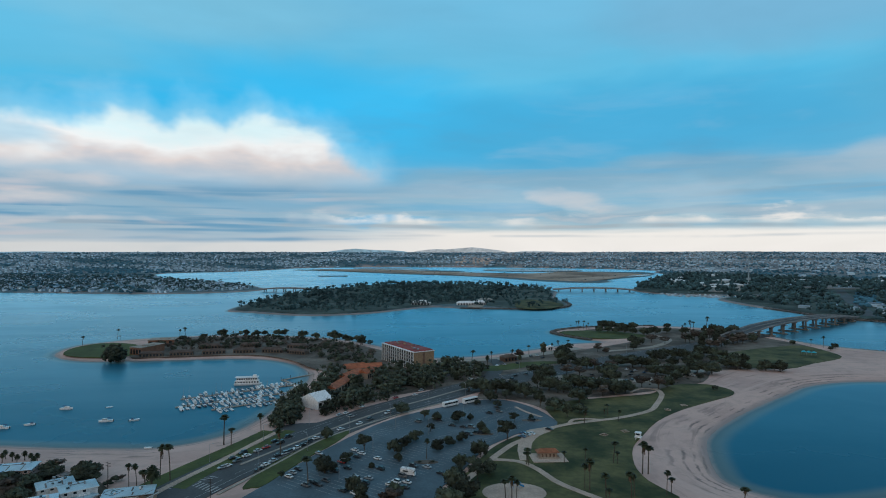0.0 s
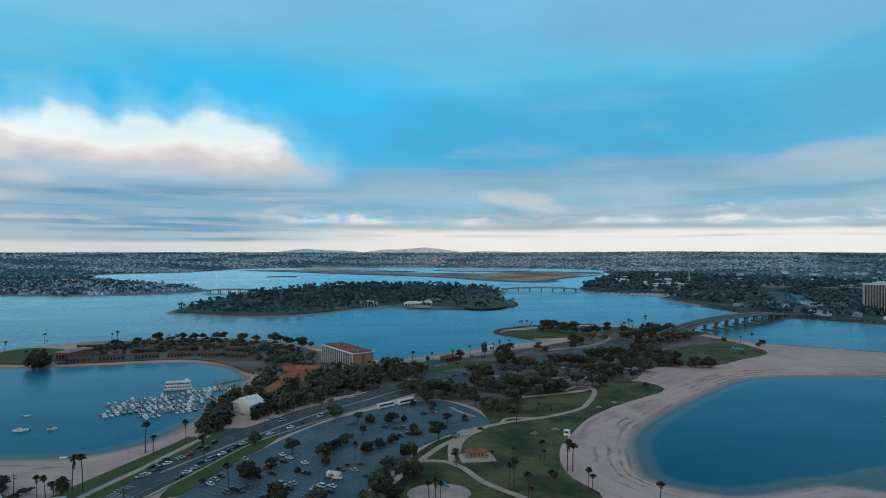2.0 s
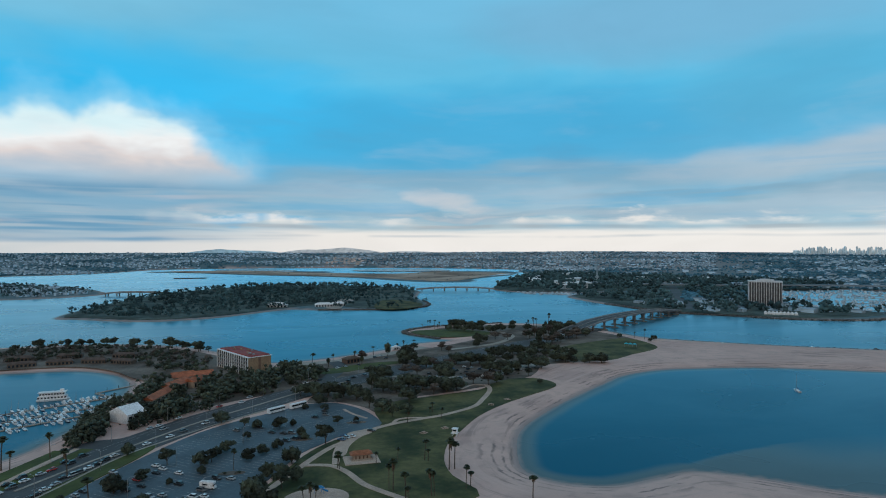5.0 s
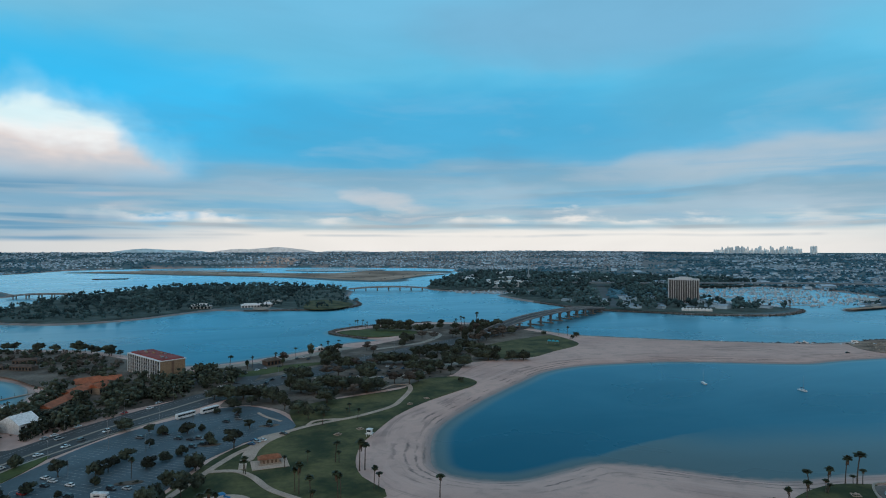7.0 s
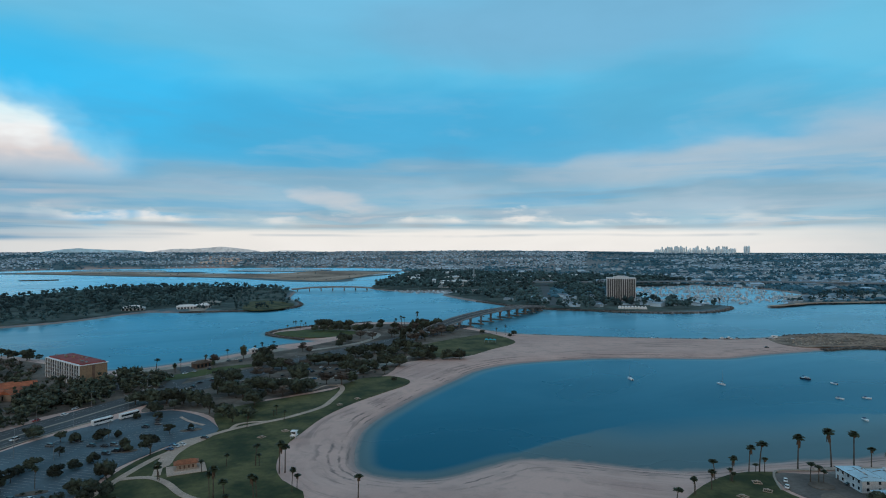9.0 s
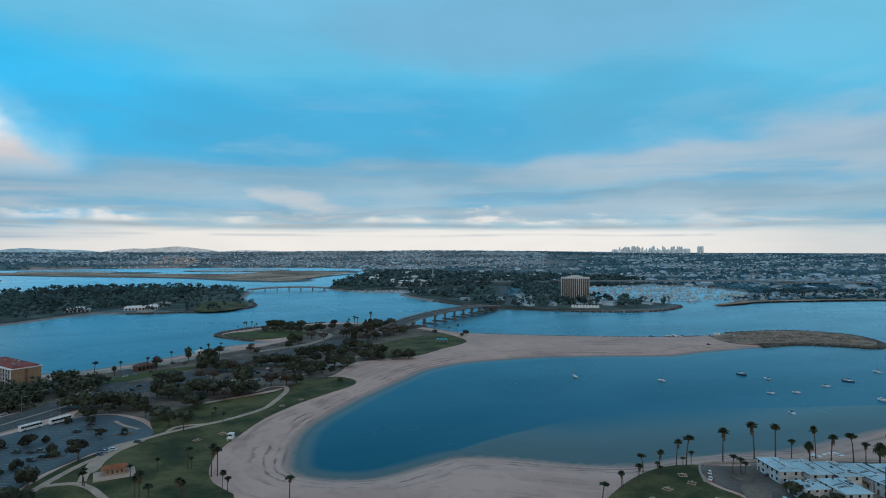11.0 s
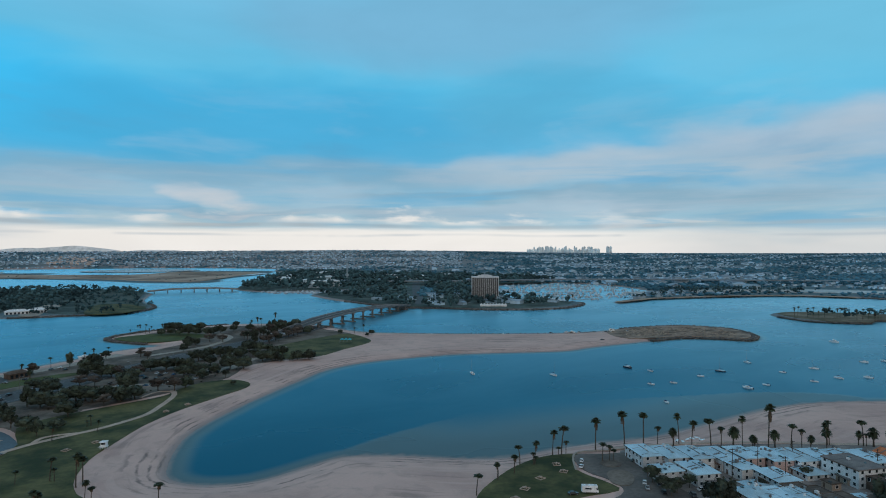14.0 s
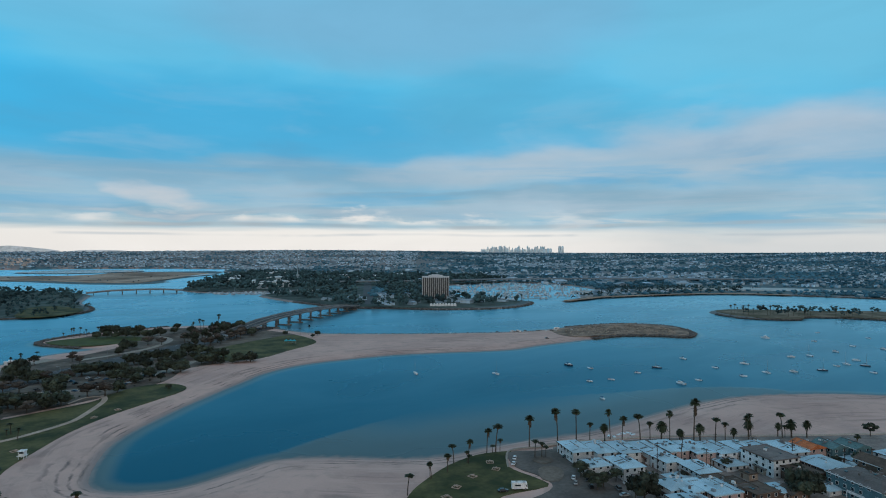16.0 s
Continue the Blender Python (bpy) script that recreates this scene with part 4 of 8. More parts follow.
PALMS_C = [
    (58.1, 292.6, 11), (60.7, 261.4, 13), (62.2, 258.7, 13), (81.7, 292.6, 11), (83.4, 291.6, 11), (104.1, 362.7, 8), (82.7, 357.6, 8), (66.0, 247.1, 13),
    (66.6, 244.2, 13), (78.5, 249.9, 12), (77.3, 250.0, 11), (101.8, 378.3, 7), (99.7, 377.2, 7), (69.0, 296.3, 7),
]
PALMS_D = [
    (291.2, 199.2, 12.1), (295.1, 196.9, 15.2), (297.0, 195.8, 12.9), (293.8, 197.7, 4.4), (274.9, 193.9, 10.7), (305.2, 179.5, 9.9), (308.2, 177.8, 14.5),
    (309.9, 176.8, 7.2), (314.5, 192.7, 16.2), (230.5, 179.6, 9.5), (248.5, 188.6, 12.7), (249.0, 188.3, 8.8), (259.3, 190.0, 8.5), (268.8, 197.4, 9.6),
    (274.3, 194.2, 10.7), (274.1, 192.8, 5.3),
]
PALMS_E = [
    (331.9, 189.1, 17.3), (342.5, 185.6, 18.0), (349.0, 181.8, 17.5), (358.8, 176.1, 18.7), (360.5, 169.7, 13.3), (367.8, 163.6, 15.6), (371.7, 160.3, 20.3),
    (381.3, 154.8, 18.9), (386.4, 144.1, 23.5), (399.9, 139.8, 14.0), (404.7, 137.0, 19.1), (417.7, 131.2, 14.9),
]
PALMS_F = [
    (424.2, 133.0, 12.2), (436.2, 122.0, 14.0), (437.4, 121.1, 12.4), (433.7, 85.5, 12.9),
]
PALMS_G = [
    (-380.2, 644.5, 10), (-369.0, 692.9, 12), (-361.3, 684.3, 10), (-298.6, 693.0, 13), (-292.2, 693.0, 13), (25.4, 538.5, 14), (27.6, 533.3, 11),
    (43.7, 549.2, 12), (62.7, 560.4, 10), (83.0, 590.2, 10), (96.5, 599.8, 9), (108.3, 609.7, 10), (116.3, 616.5, 10), (128.3, 630.6, 9),
]
PALMS_H = [
    (162.3, 776.3, 11), (170.6, 781.8, 12), (172.3, 776.3, 11), (178.1, 776.4, 12), (182.4, 776.4, 11), (185.2, 776.4, 10), (196.7, 776.4, 10),
    (201.8, 776.4, 9), (294.2, 750.3, 16), (293.7, 740.3, 15), (303.9, 750.3, 14), (308.1, 750.3, 14), (388.7, 645.7, 14), (394.9, 634.6, 14),
    (330.1, 765.9, 17),
]
for k, (x, y, h) in enumerate(PALMS_A + PALMS_B + PALMS_C + PALMS_D + PALMS_E + PALMS_F + PALMS_G + PALMS_H):
    h *= 0.88
    s = max(0.85, min(1.2, h / 12))
    fans.place(k, put(x, y, Z - 0.2, s * 1.12, sz=h / (13.0, 15.0, 17.0, 11.0)[k % 4]))
for k, (x, y, s) in enumerate([
    (354.3, 176.1, 1.41), (378.0, 157.7, 1.9), (390.6, 143.1, 1.82), (385.7, 150.8, 0.96), (406.8, 133.7, 1.36), (423.3, 133.7, 1.33),
    (435.9, 124.2, 1.33), (440.2, 119.0, 1.5), (446.9, 114.0, 1.64), (386.3, 152.1, 0.99), (330.7, 108.7, 0.8),
] + [
    (-123.6, 259.0, 1.15), (39.6, 541.2, 1.0), (69.1, 549.3, 0.8), (-52.8, 426.5, 0.9),
]):
    dates.place(k, put(x, y, Z - 0.2, s * (0.62 if x > 300 else 0.88)))
for x, y, s in [
    (298.1, 139.1, 0.85), (297.5, 135.0, 0.7), (311.9, 136.7, 0.7), (359.4, 79.9, 1.3), (360.4, 77.7, 1.2), (304.7, 117.3, 1.3), (303.3, 120.4, 0.9),
    (314.8, 116.2, 0.5), (365.5, 115.5, 0.6), (376.6, 105.3, 0.7), (380.3, 90.5, 0.8), (380.4, 93.8, 0.6), (385.2, 114.8, 0.5), (409.8, 86.0, 0.6),
    (421.8, 80.7, 0.7), (376.7, 80.3, 0.7), (337.0, 119.6, 0.5), (386.1, 129.5, 0.5), (385.3, 102.5, 0.6), (476.7, 94.0, 0.9), (302.4, 135.9, 0.8),
    (303.2, 149.0, 0.9),
]:
    wood.place(4 if s < 1 else 0, put(x, y, Z, s))
for x, y, s in [
    (-174.0, 270.3, 0.8), (-174.4, 275.7, 0.7), (-178.7, 273.0, 0.6), (-157.7, 269.0, 0.9), (-155.2, 269.0, 0.8), (-144.9, 263.9, 0.4),
    (-144.3, 269.0, 0.4), (-142.0, 270.3, 0.4), (-181.4, 260.1, 1.0), (-176.4, 257.7, 1.1), (-180.0, 254.2, 1.1), (-176.7, 263.9, 0.8),
    (-179.7, 278.5, 0.9), (-178.2, 281.3, 0.9), (-159.3, 273.0, 1.2), (-189.4, 262.6, 1.0), (-171.7, 246.3, 1.0), (-193.8, 262.6, 0.9),
    (-152.8, 249.6, 0.8),
]:
    wood.place(rng.choice((3, 3, 5)), put(x, y, Z, s * 0.85, sz=s * 0.7))
for x, y in [
    (-211.5, 293.2), (-213.2, 297.9), (-207.7, 294.7), (-203.3, 291.6), (-202.8, 296.3), (-197.6, 293.2), (-193.2, 288.6), (-194.7, 293.2),
]:
    dates.place(1, put(x, y, Z, 0.42))

# ---- ways, park buildings and bridges ----
for lift, (line, wide) in enumerate((([(156, 448), (154, 430), (141, 403), (130, 386), (108, 371), (93, 365), (75, 358), (60, 348), (50, 337), (44, 324), (40, 309), (39, 296)], 3.6), ([(60, 349), (48, 333), (37, 321), (27, 304), (19, 288), (10, 270), (4, 255)], 3.4),
                   ([(24, 297), (32, 296), (38, 293), (44, 284), (50, 269), (57, 259), (68, 246)], 3.2), ([(74, 358), (78, 366), (86, 368), (96, 366)], 2.4), ([(156, 444), (146, 448), (134, 436)], 1.6), ([(60, 372), (52, 384), (47, 396)], 2.0))):
    way("park_path", line, wide, Z + 0.12 + 0.012 * lift, PALE, "pale concrete footpath through the lawn", "path", thick=0.3)
slab("plaza", [(42, 330), (47, 344), (55, 349), (64, 352), (62, 345), (53, 335), (47, 322), (44, 308), (38, 306), (39, 318)], Z + 0.10, PALE, "pale concrete paving beside the car park", "paving")
slab("playground", [(30 + 13.5 * math.cos(q), 257 + 10.5 * math.sin(q)) for q in np.linspace(0, 2 * math.pi, 17)[:-1]], Z + 0.14, PALE, "round sandy playground on the lawn", "playground", n=2)
way("bay_walk", [
    (-121.4, 238.2), (-120.6, 255.0), (-114.4, 275.3), (-106.4, 297.8), (-99.5, 320.8), (-91.3, 345.8),
], 3.2, Z + 0.16, PALE, "concrete footpath between beach and road", "path")
way("kerb_strip", [(-94, 255), (-80, 290), (-66, 326), (-50, 350), (-22, 384), (8, 414)], 1.4, Z + 0.16, CONCRETE, "concrete kerb along the car park", "kerb")
way("beach_kerb", [(286, 178), (303, 195), (322, 188)], 1.0, Z + 0.2, CONCRETE, "low concrete edge between lawn and sand", "kerb")
slab("hotel_forecourt", [(-12, 470), (10, 500), (40, 520), (30, 540), (0, 530), (-20, 500)], Z + 0.02, ASPHALT, "asphalt junction beside the hotel", "road")
way("side_road", [(20, 452), (34, 480), (42, 505), (50, 540), (44, 566)], 12, Z + 0.06, ASPHALT, "side road to the beach car park", "road")
way("beach_lot", [(-5, 560), (40, 566), (90, 592), (140, 632)], 13, Z + 0.05, CONCRETE, "sandy beach car park", "car park")
way("grove_road", [(80, 500), (120, 480), (160, 478), (205, 505), (240, 545)], 11, Z - 0.02, CONCRETE, "dusty car park among the trees", "car park")
way("grove_path", [(160, 610), (220, 640), (255, 690), (250, 730)], 7, Z - 0.02, CONCRETE, "pale dirt track under trees", "path")
way("point_path", [(250, 545), (270, 575), (288, 592)], 2.0, Z + 0.12, PALE, "pale footpath beside the lawn", "path")
slab("bonita_lawn", [(222, 168), (232, 180), (247, 189), (266, 197), (285, 200), (299, 196), (302, 192), (290, 184), (286, 174), (287, 160), (284, 151), (262, 155), (246, 150), (225, 150)], Z, GRASS, "green lawn with palms above the cove beach", "lawn")
slab("bonita_car_park", [(300, 193), (314, 186), (326, 180), (317, 163), (308, 140), (300, 118), (262, 120), (250, 148), (270, 146), (285, 149), (290, 160), (289, 176)], Z + 0.05, mat("worn_asphalt", (0.13, 0.115, 0.105), 0.85, 0.25, 0.05, 0.6), "brownish worn asphalt car park", "car park")
slab("grass_island", [(288, 158), (296, 168), (304, 166), (302, 158), (292, 152)], Z + 0.2, WOODLAND, "planted island with brown mulch", "planter")
slab("palm_planter", [(306 + 5 * math.cos(q), 175 + 5 * math.sin(q)) for q in np.linspace(0, 2 * math.pi, 11)[:-1]], Z + 0.3, WOODLAND, "round planted bed with palms", "planter", n=2)
slab("street_ground", [(318, 180), (343, 180), (397, 152), (450, 116), (500, 82), (560, 40), (560, -60), (250, -60), (270, 110), (302, 120)], Z - 0.06, mat("lane_paving", (0.23, 0.20, 0.185), 0.9, 0.25, 0.06, 0.7), "grey lanes and yards between beach houses", "paving")
way("beach_walk", [(322, 190), (343, 183), (372, 170), (400, 153), (425, 134), (455, 113), (500, 84), (560, 46)], 3.0, Z + 0.05, PALE, "concrete boardwalk above the beach", "path")
slab("left_street_ground", [(-300, 285), (-240, 292), (-190, 285), (-150, 268), (-135, 240), (-150, 200), (-320, 200)], Z - 0.06, mat("yard_dirt", (0.10, 0.085, 0.065), 0.9, 0.3, 0.08, 0.7), "dirt yards of beach houses", "ground")
slab("scrub_tip", [(632, 452), (655, 494), (700, 503), (749, 497), (791, 480), (811, 440), (797, 404), (775, 381), (747, 372), (731, 395), (700, 423), (655, 432)], 2.35, SCRUB, "dry brown scrub on the tip of the sand spit", "ground")
slab("fiesta_scrub", [(-620, 2930), (-196, 2570), (194, 2235), (330, 2010), (440, 1905), (520, 2000), (700, 2300), (800, 2480), (560, 2720), (350, 2520), (40, 2680), (-238, 2960), (-500, 3020)], 2.6, BRUSH, "flat brown sandy island with dry scrub", "ground")
way("shore_road", [(990, 768), (1060, 776), (1122, 782), (1326, 728), (1440, 660), (1490, 570)], 16, 3.2, BRUSH, "dry embankment along the channel", "bank")
way("flood_channel", [(1180, 880), (1420, 830), (1620, 690), (1800, 480), (1950, 200)], 95, 3.3, mat("pale_flat", (0.42, 0.40, 0.38), 0.9, 0.15, 0.004, 0.05), "pale sandy river channel", "channel", n=6)
way("far_road", [(645, 920), (760, 1130), (880, 1340), (985, 1520)], 20, 3.4, ASPHALT, "pale road running inland between trees", "road")
way("freeway", [(700, 1560), (1000, 1400), (1400, 1260), (1750, 1000), (2200, 600)], 26, 14.0, mat("freeway_grey", (0.20, 0.24, 0.27), 0.85, 0.15, 0.02, 0.2), "raised freeway across the flat", "road", thick=3.0)


def stripes(name, rows, material, label, parent=None):
    """Painted lines: from, to, width."""
    v, f = [], []
    for (x0, y0), (x1, y1), wd, z in rows:
        d = Vector((x1 - x0, y1 - y0)).normalized()
        n = Vector((-d.y, d.x)) * wd / 2
        k = len(v)
        v += [(x0 - n.x, y0 - n.y, z), (x1 - n.x, y1 - n.y, z), (x1 + n.x, y1 + n.y, z), (x0 + n.x, y0 + n.y, z)]
        f.append((k, k + 1, k + 2, k + 3))
    me = bpy.data.meshes.new(name)
    me.from_pydata(v, [], f)
    me.materials.append(material)
    return tagged(new(name, me), label, "marking", kind="stuff")


# bays in the car park run across its length; lane lines run along the road
along = Vector((0.58, 0.81)).normalized()
cross = Vector((-along.y, along.x))
lot_outline = np.array([(-76, 262), (-64, 300), (-38, 350), (0, 392), (40, 408), (60, 378), (60, 356), (30, 326), (5, 282), (-12, 244)], float)
rows = []
for a in range(-40, 200, 1):
    for row in range(-6, 7):
        p = Vector((-60, 250)) + along * (a * 2.9) + cross * (row * 17.5 - 26)
        q = p + cross * 10.4
        if inside(lot_outline, np.array([p.x, q.x]), np.array([p.y, q.y])).all():
            rows.append((tuple(p), tuple(q), 0.16, Z + 0.09))
stripes("bay_lines", rows, PAINT, "white painted lines of the parking bays")
rows = []
for off in (-10.6, -7.0, 7.0, 10.6):
    l, _ = strip_points(ROAD, 2 * off, 8)
    for k in range(0, len(l) - 1, 2 if abs(off) < 8 else 1):
        rows.append((l[k], l[k + 1], 0.22, Z + 0.06))
for k in range(9):
    rows.append(((-112 + 1.9 * k, 266 - 1.2 * k), (-110 + 1.9 * k, 271 - 1.2 * k), 0.7, Z + 0.06))
    rows.append(((-120 + 1.9 * k, 262 + 1.6 * k), (-116 + 1.9 * k, 261 + 1.6 * k), 0.6, Z + 0.06))
stripes("lane_lines", rows, PAINT, "white lane lines and crossing bars on the road")
way("median", [(-96, 290), (-80, 319), (-62, 349), (-38, 385), (-10, 417), (18, 449), (56, 482)], 1.6, Z + 0.22, CONCRETE, "narrow concrete median in the road", "median")


def facade_windows(parent, p0, p1, z0, storeys, n, sh=2.75, w=1.2, h=1.3, inset=0.06, skip=()):
    """Windows along a wall from p0 to p1 (outside to the right of that way), each a frame with a pane."""
    d = Vector((p1[0] - p0[0], p1[1] - p0[1]))
    ln = d.length
    d.normalize()
    out = Vector((d.y, -d.x))
    rz = math.atan2(d.y, d.x)
    for s in range(storeys):
        for k in range(n):
            if (s, k) in skip:
                continue
            c = Vector(p0) + d * ln * (k + 0.5) / n
            zc = z0 + s * sh + 1.6
            bm = bmesh.new()
            box(bm, (c.x + out.x * 0.05, c.y + out.y * 0.05, zc), (w + 0.24, 0.12, h + 0.24), rz)
            fr = part("window", bm, WHITE, parent)
            bm = bmesh.new()
            box(bm, (c.x + out.x * 0.09, c.y + out.y * 0.09, zc), (w, 0.10, h), rz)
            part("pane", bm, GLASS, fr)


# pale roofing with the blue of reflected sky put into its base
ROOF_BLUE = mat("sky_tinted_roofing", (0.40, 0.57, 0.66), 0.6, 0.14, 0.10, 4.0, per_object=0.15)
ROOF_GREY = mat("grey_roofing", (0.16, 0.145, 0.14), 0.85, 0.2, 0.2, 1.5, per_object=0.2)
ROOF_BROWN = mat("brown_shingle", (0.10, 0.075, 0.06), 0.85, 0.25, 0.4, 2.5, per_object=0.2)
ROOF_ORANGE = mat("orange_tile", (0.50, 0.15, 0.055), 0.7, 0.25, 0.4, 2.5)
ROOF_TEAL = mat("teal_roofing", (0.10, 0.19, 0.20), 0.7, 0.2, 0.2, 1.5)
WALL_WHITE = mat("white_stucco", (0.64, 0.65, 0.66), 0.85, 0.12, 0.2, 2, per_object=0.15)
WALL_PINK = mat("pink_stucco", (0.50, 0.36, 0.33), 0.85, 0.1, 0.2, 2)
WALL_BROWN = mat("brown_siding", (0.14, 0.09, 0.068), 0.85, 0.2, 0.3, 3, per_object=0.3)
WALL_TEAL = mat("teal_siding", (0.09, 0.18, 0.21), 0.75, 0.12, 0.3, 3)
WALL_TAN = mat("tan_stucco", (0.36, 0.28, 0.22), 0.85, 0.1, 0.2, 2)


def house(x, y, w, d, storeys, turn, wall_m, roof_m, label, roof="flat", boxes=2):
    """A beach house: walls, a flat roof with a parapet or a low gable, windows, a door, roof boxes and vents."""
    root = thing("house", label, "house", "beach houses", pose(x, y, Z - 0.06, 0, 0, turn))
    d *= 1.38 if roof_m is ROOF_BLUE else 1.15
    h = storeys * 2.6 + rng.uniform(-0.3, 0.3)
    bm = bmesh.new()
    box(bm, (0, 0, h / 2 - 0.2), (w, d, h + 0.4))
    part("wall", bm, wall_m, root)
    bm = bmesh.new()
    if roof == "flat":
        box(bm, (0, 0, h + 0.12), (w + 0.7, d + 0.7, 0.28))
        for sx in (-1, 1):
            box(bm, (sx * (w / 2 + 0.2), 0, h + 0.36), (0.2, d + 0.6, 0.22))
            box(bm, (0, sx * (d / 2 + 0.2), h + 0.36), (w + 0.2, 0.2, 0.22))
    else:
        hw, hd, up = w / 2 + 0.5, d / 2 + 0.5, 0.2 * d if roof == "gable" else 0.09 * d
        k = 0 if roof == "gable" else hd * 0.8
        v = [bm.verts.new(q) for q in ((-hw, -hd, h), (hw, -hd, h), (hw, hd, h), (-hw, hd, h), (-hw + k, 0, h + up), (hw - k, 0, h + up), (-hw, -hd, h - 0.25), (hw, -hd, h - 0.25), (hw, hd, h - 0.25), (-hw, hd, h - 0.25))]
        for f in ((0, 1, 5, 4), (2, 3, 4, 5), (1, 2, 5), (3, 0, 4), (6, 7, 1, 0), (7, 8, 2, 1), (8, 9, 3, 2), (9, 6, 0, 3), (9, 8, 7, 6)):
            bm.faces.new([v[i] for i in f])
    rf = part("roof", bm, roof_m, root)
    up = 0.2 * d if roof == "gable" else 0.09 * d
    if roof != "flat":
        bm = bmesh.new()
        box(bm, (0, 0, h + up + 0.04), (w - (0 if roof == "gable" else d * 0.75), 0.45, 0.14))
        part("ridge_cap", bm, ROOF_GREY, rf)
    for sy in (-1, 1):
        bm = bmesh.new()
        box(bm, (0, sy * (d / 2 + 0.52), h - 0.12 if roof != "flat" else h + 0.1), (w + 0.9, 0.12, 0.3))
        part("fascia", bm, rng.choice((DARKWOOD, WHITE, WALL_BROWN)), rf)
    for k in range(int(w / 4.5) if w > 9 else 0):          # patched strips of roofing felt
        bm = bmesh.new()
        q = rng.uniform(-0.42, 0.42) * w
        sy = rng.choice((-1, 1))
        lean = 0 if roof == "flat" else -sy * math.atan2(up, d / 2 + 0.5)
        hit = Matrix.Translation((q, sy * (d / 4 + 0.2), h + (0.29 if roof == "flat" else up * 0.53 + 0.05))) @ Matrix.Rotation(lean, 4, "X")
        box(bm, (0, 0, 0), (rng.uniform(0.25, 0.7), d * rng.uniform(0.3, 0.44), 0.05))
        bmesh.ops.transform(bm, matrix=hit, verts=bm.verts)
        part("felt_strip", bm, ROOF_GREY, rf)
    if w > 10 and storeys > 1:
        bm = bmesh.new()
        ww, wd, wh, sx = w * rng.uniform(0.35, 0.5), 3.4, 3.0, rng.choice((-1, 1))
        box(bm, (sx * w * 0.22, d / 2 + wd / 2, wh / 2 - 0.2), (ww, wd, wh + 0.4))
        wing = part("wing", bm, wall_m, root, "low rear wing")
        bm = bmesh.new()
        box(bm, (sx * w * 0.22, d / 2 + wd / 2 + 0.1, wh + 0.12), (ww + 0.5, wd + 0.5, 0.22))
        part("wing_roof", bm, rng.choice((ROOF_GREY, roof_m)), wing)
    for k in range(boxes):
        bm = bmesh.new()
        q = rng.uniform(0.5, 1.1)
        box(bm, (rng.uniform(-0.35, 0.35) * w, rng.uniform(-0.3, 0.3) * d, h + 0.3 + q / 2 + (0.1 * d if roof != "flat" else 0)), (q * rng.uniform(0.6, 1.8), q, q), rng.choice((0, 0.4)), 0.9)
        part("vent", bm, rng.choice((METAL, WALL_WHITE, ROOF_GREY)), rf)
    for k in range(rng.randrange(0, 4)):
        bm = bmesh.new()
        box(bm, (rng.uniform(-0.38, 0.38) * w, rng.choice((-1, 1)) * 0.24 * d, h + 0.3 + (0.05 * d if roof != "flat" else 0)), (rng.uniform(0.8, 1.6), rng.uniform(0.8, 1.4), 0.3))
        part("skylight", bm, GLASS, rf)
    if storeys > 1 and rng.random() < 0.7:
        bm = bmesh.new()
        x0, l0 = rng.uniform(-0.25, 0.25) * w, rng.uniform(0.3, 0.5) * w
        box(bm, (x0, -d / 2 - 0.8, 2.85), (l0, 1.7, 0.2))
        box(bm, (x0, -d / 2 - 1.6, 3.4), (l0, 0.1, 0.95))
        for sx in (-1, 1):
            box(bm, (x0 + sx * l0 / 2, -d / 2 - 1.6, 1.5), (0.15, 0.15, 3.0))
        part("balcony", bm, rng.choice((DARKWOOD, WALL_BROWN, WHITE)), root)
    nw, nd = max(2, int(w / 3.2)), max(1, int(d / 3.6))
    gaps = {(s, k) for s in range(storeys) for k in range(nw) if rng.random() < 0.18}
    facade_windows(root, (-w / 2, -d / 2), (w / 2, -d / 2), 0.0, storeys, nw, skip=gaps | {(0, 0)})
    facade_windows(root, (-w / 2, d / 2), (-w / 2, -d / 2), 0.0, storeys, nd)
    facade_windows(root, (w / 2, -d / 2), (w / 2, d / 2), 0.0, storeys, nd)
    bm = bmesh.new()
    box(bm, (-w / 2 + w / nw / 2, -d / 2 - 0.04, 1.05), (0.95, 0.12, 2.1))
    part("door", bm, WALL_BROWN, root)
    return root


# rows of beach houses; place, width, depth, storeys, finish
A = -110.0
HOUSES_A = [
    (312.1, 148.7, 10, 8, 2, 0), (323.1, 140.6, 16, 8, 2, 0), (345.2, 117.7, 16, 8, 2, 0),
]
HOUSES_B = [
    (321.8, 125.0, 17, 10, 1, 2), (333.0, 119.8, 9, 7, 1, 0), (318.3, 111.9, 11, 9, 2, 0), (321.7, 106.4, 13, 10, 2, 3), (343.7, 132.3, 11, 7, 2, 0),
    (369.1, 116.1, 11, 8, 1, 0), (328.0, 100.2, 16, 10, 2, 1), (309.4, 99.0, 14, 10, 2, 0), (354.0, 88.2, 10, 7, 1, 0), (375.1, 77.0, 11, 7, 1, 0),
    (421.7, 82.6, 8, 6, 1, 0), (357.1, 82.9, 8, 7, 1, 4),
]
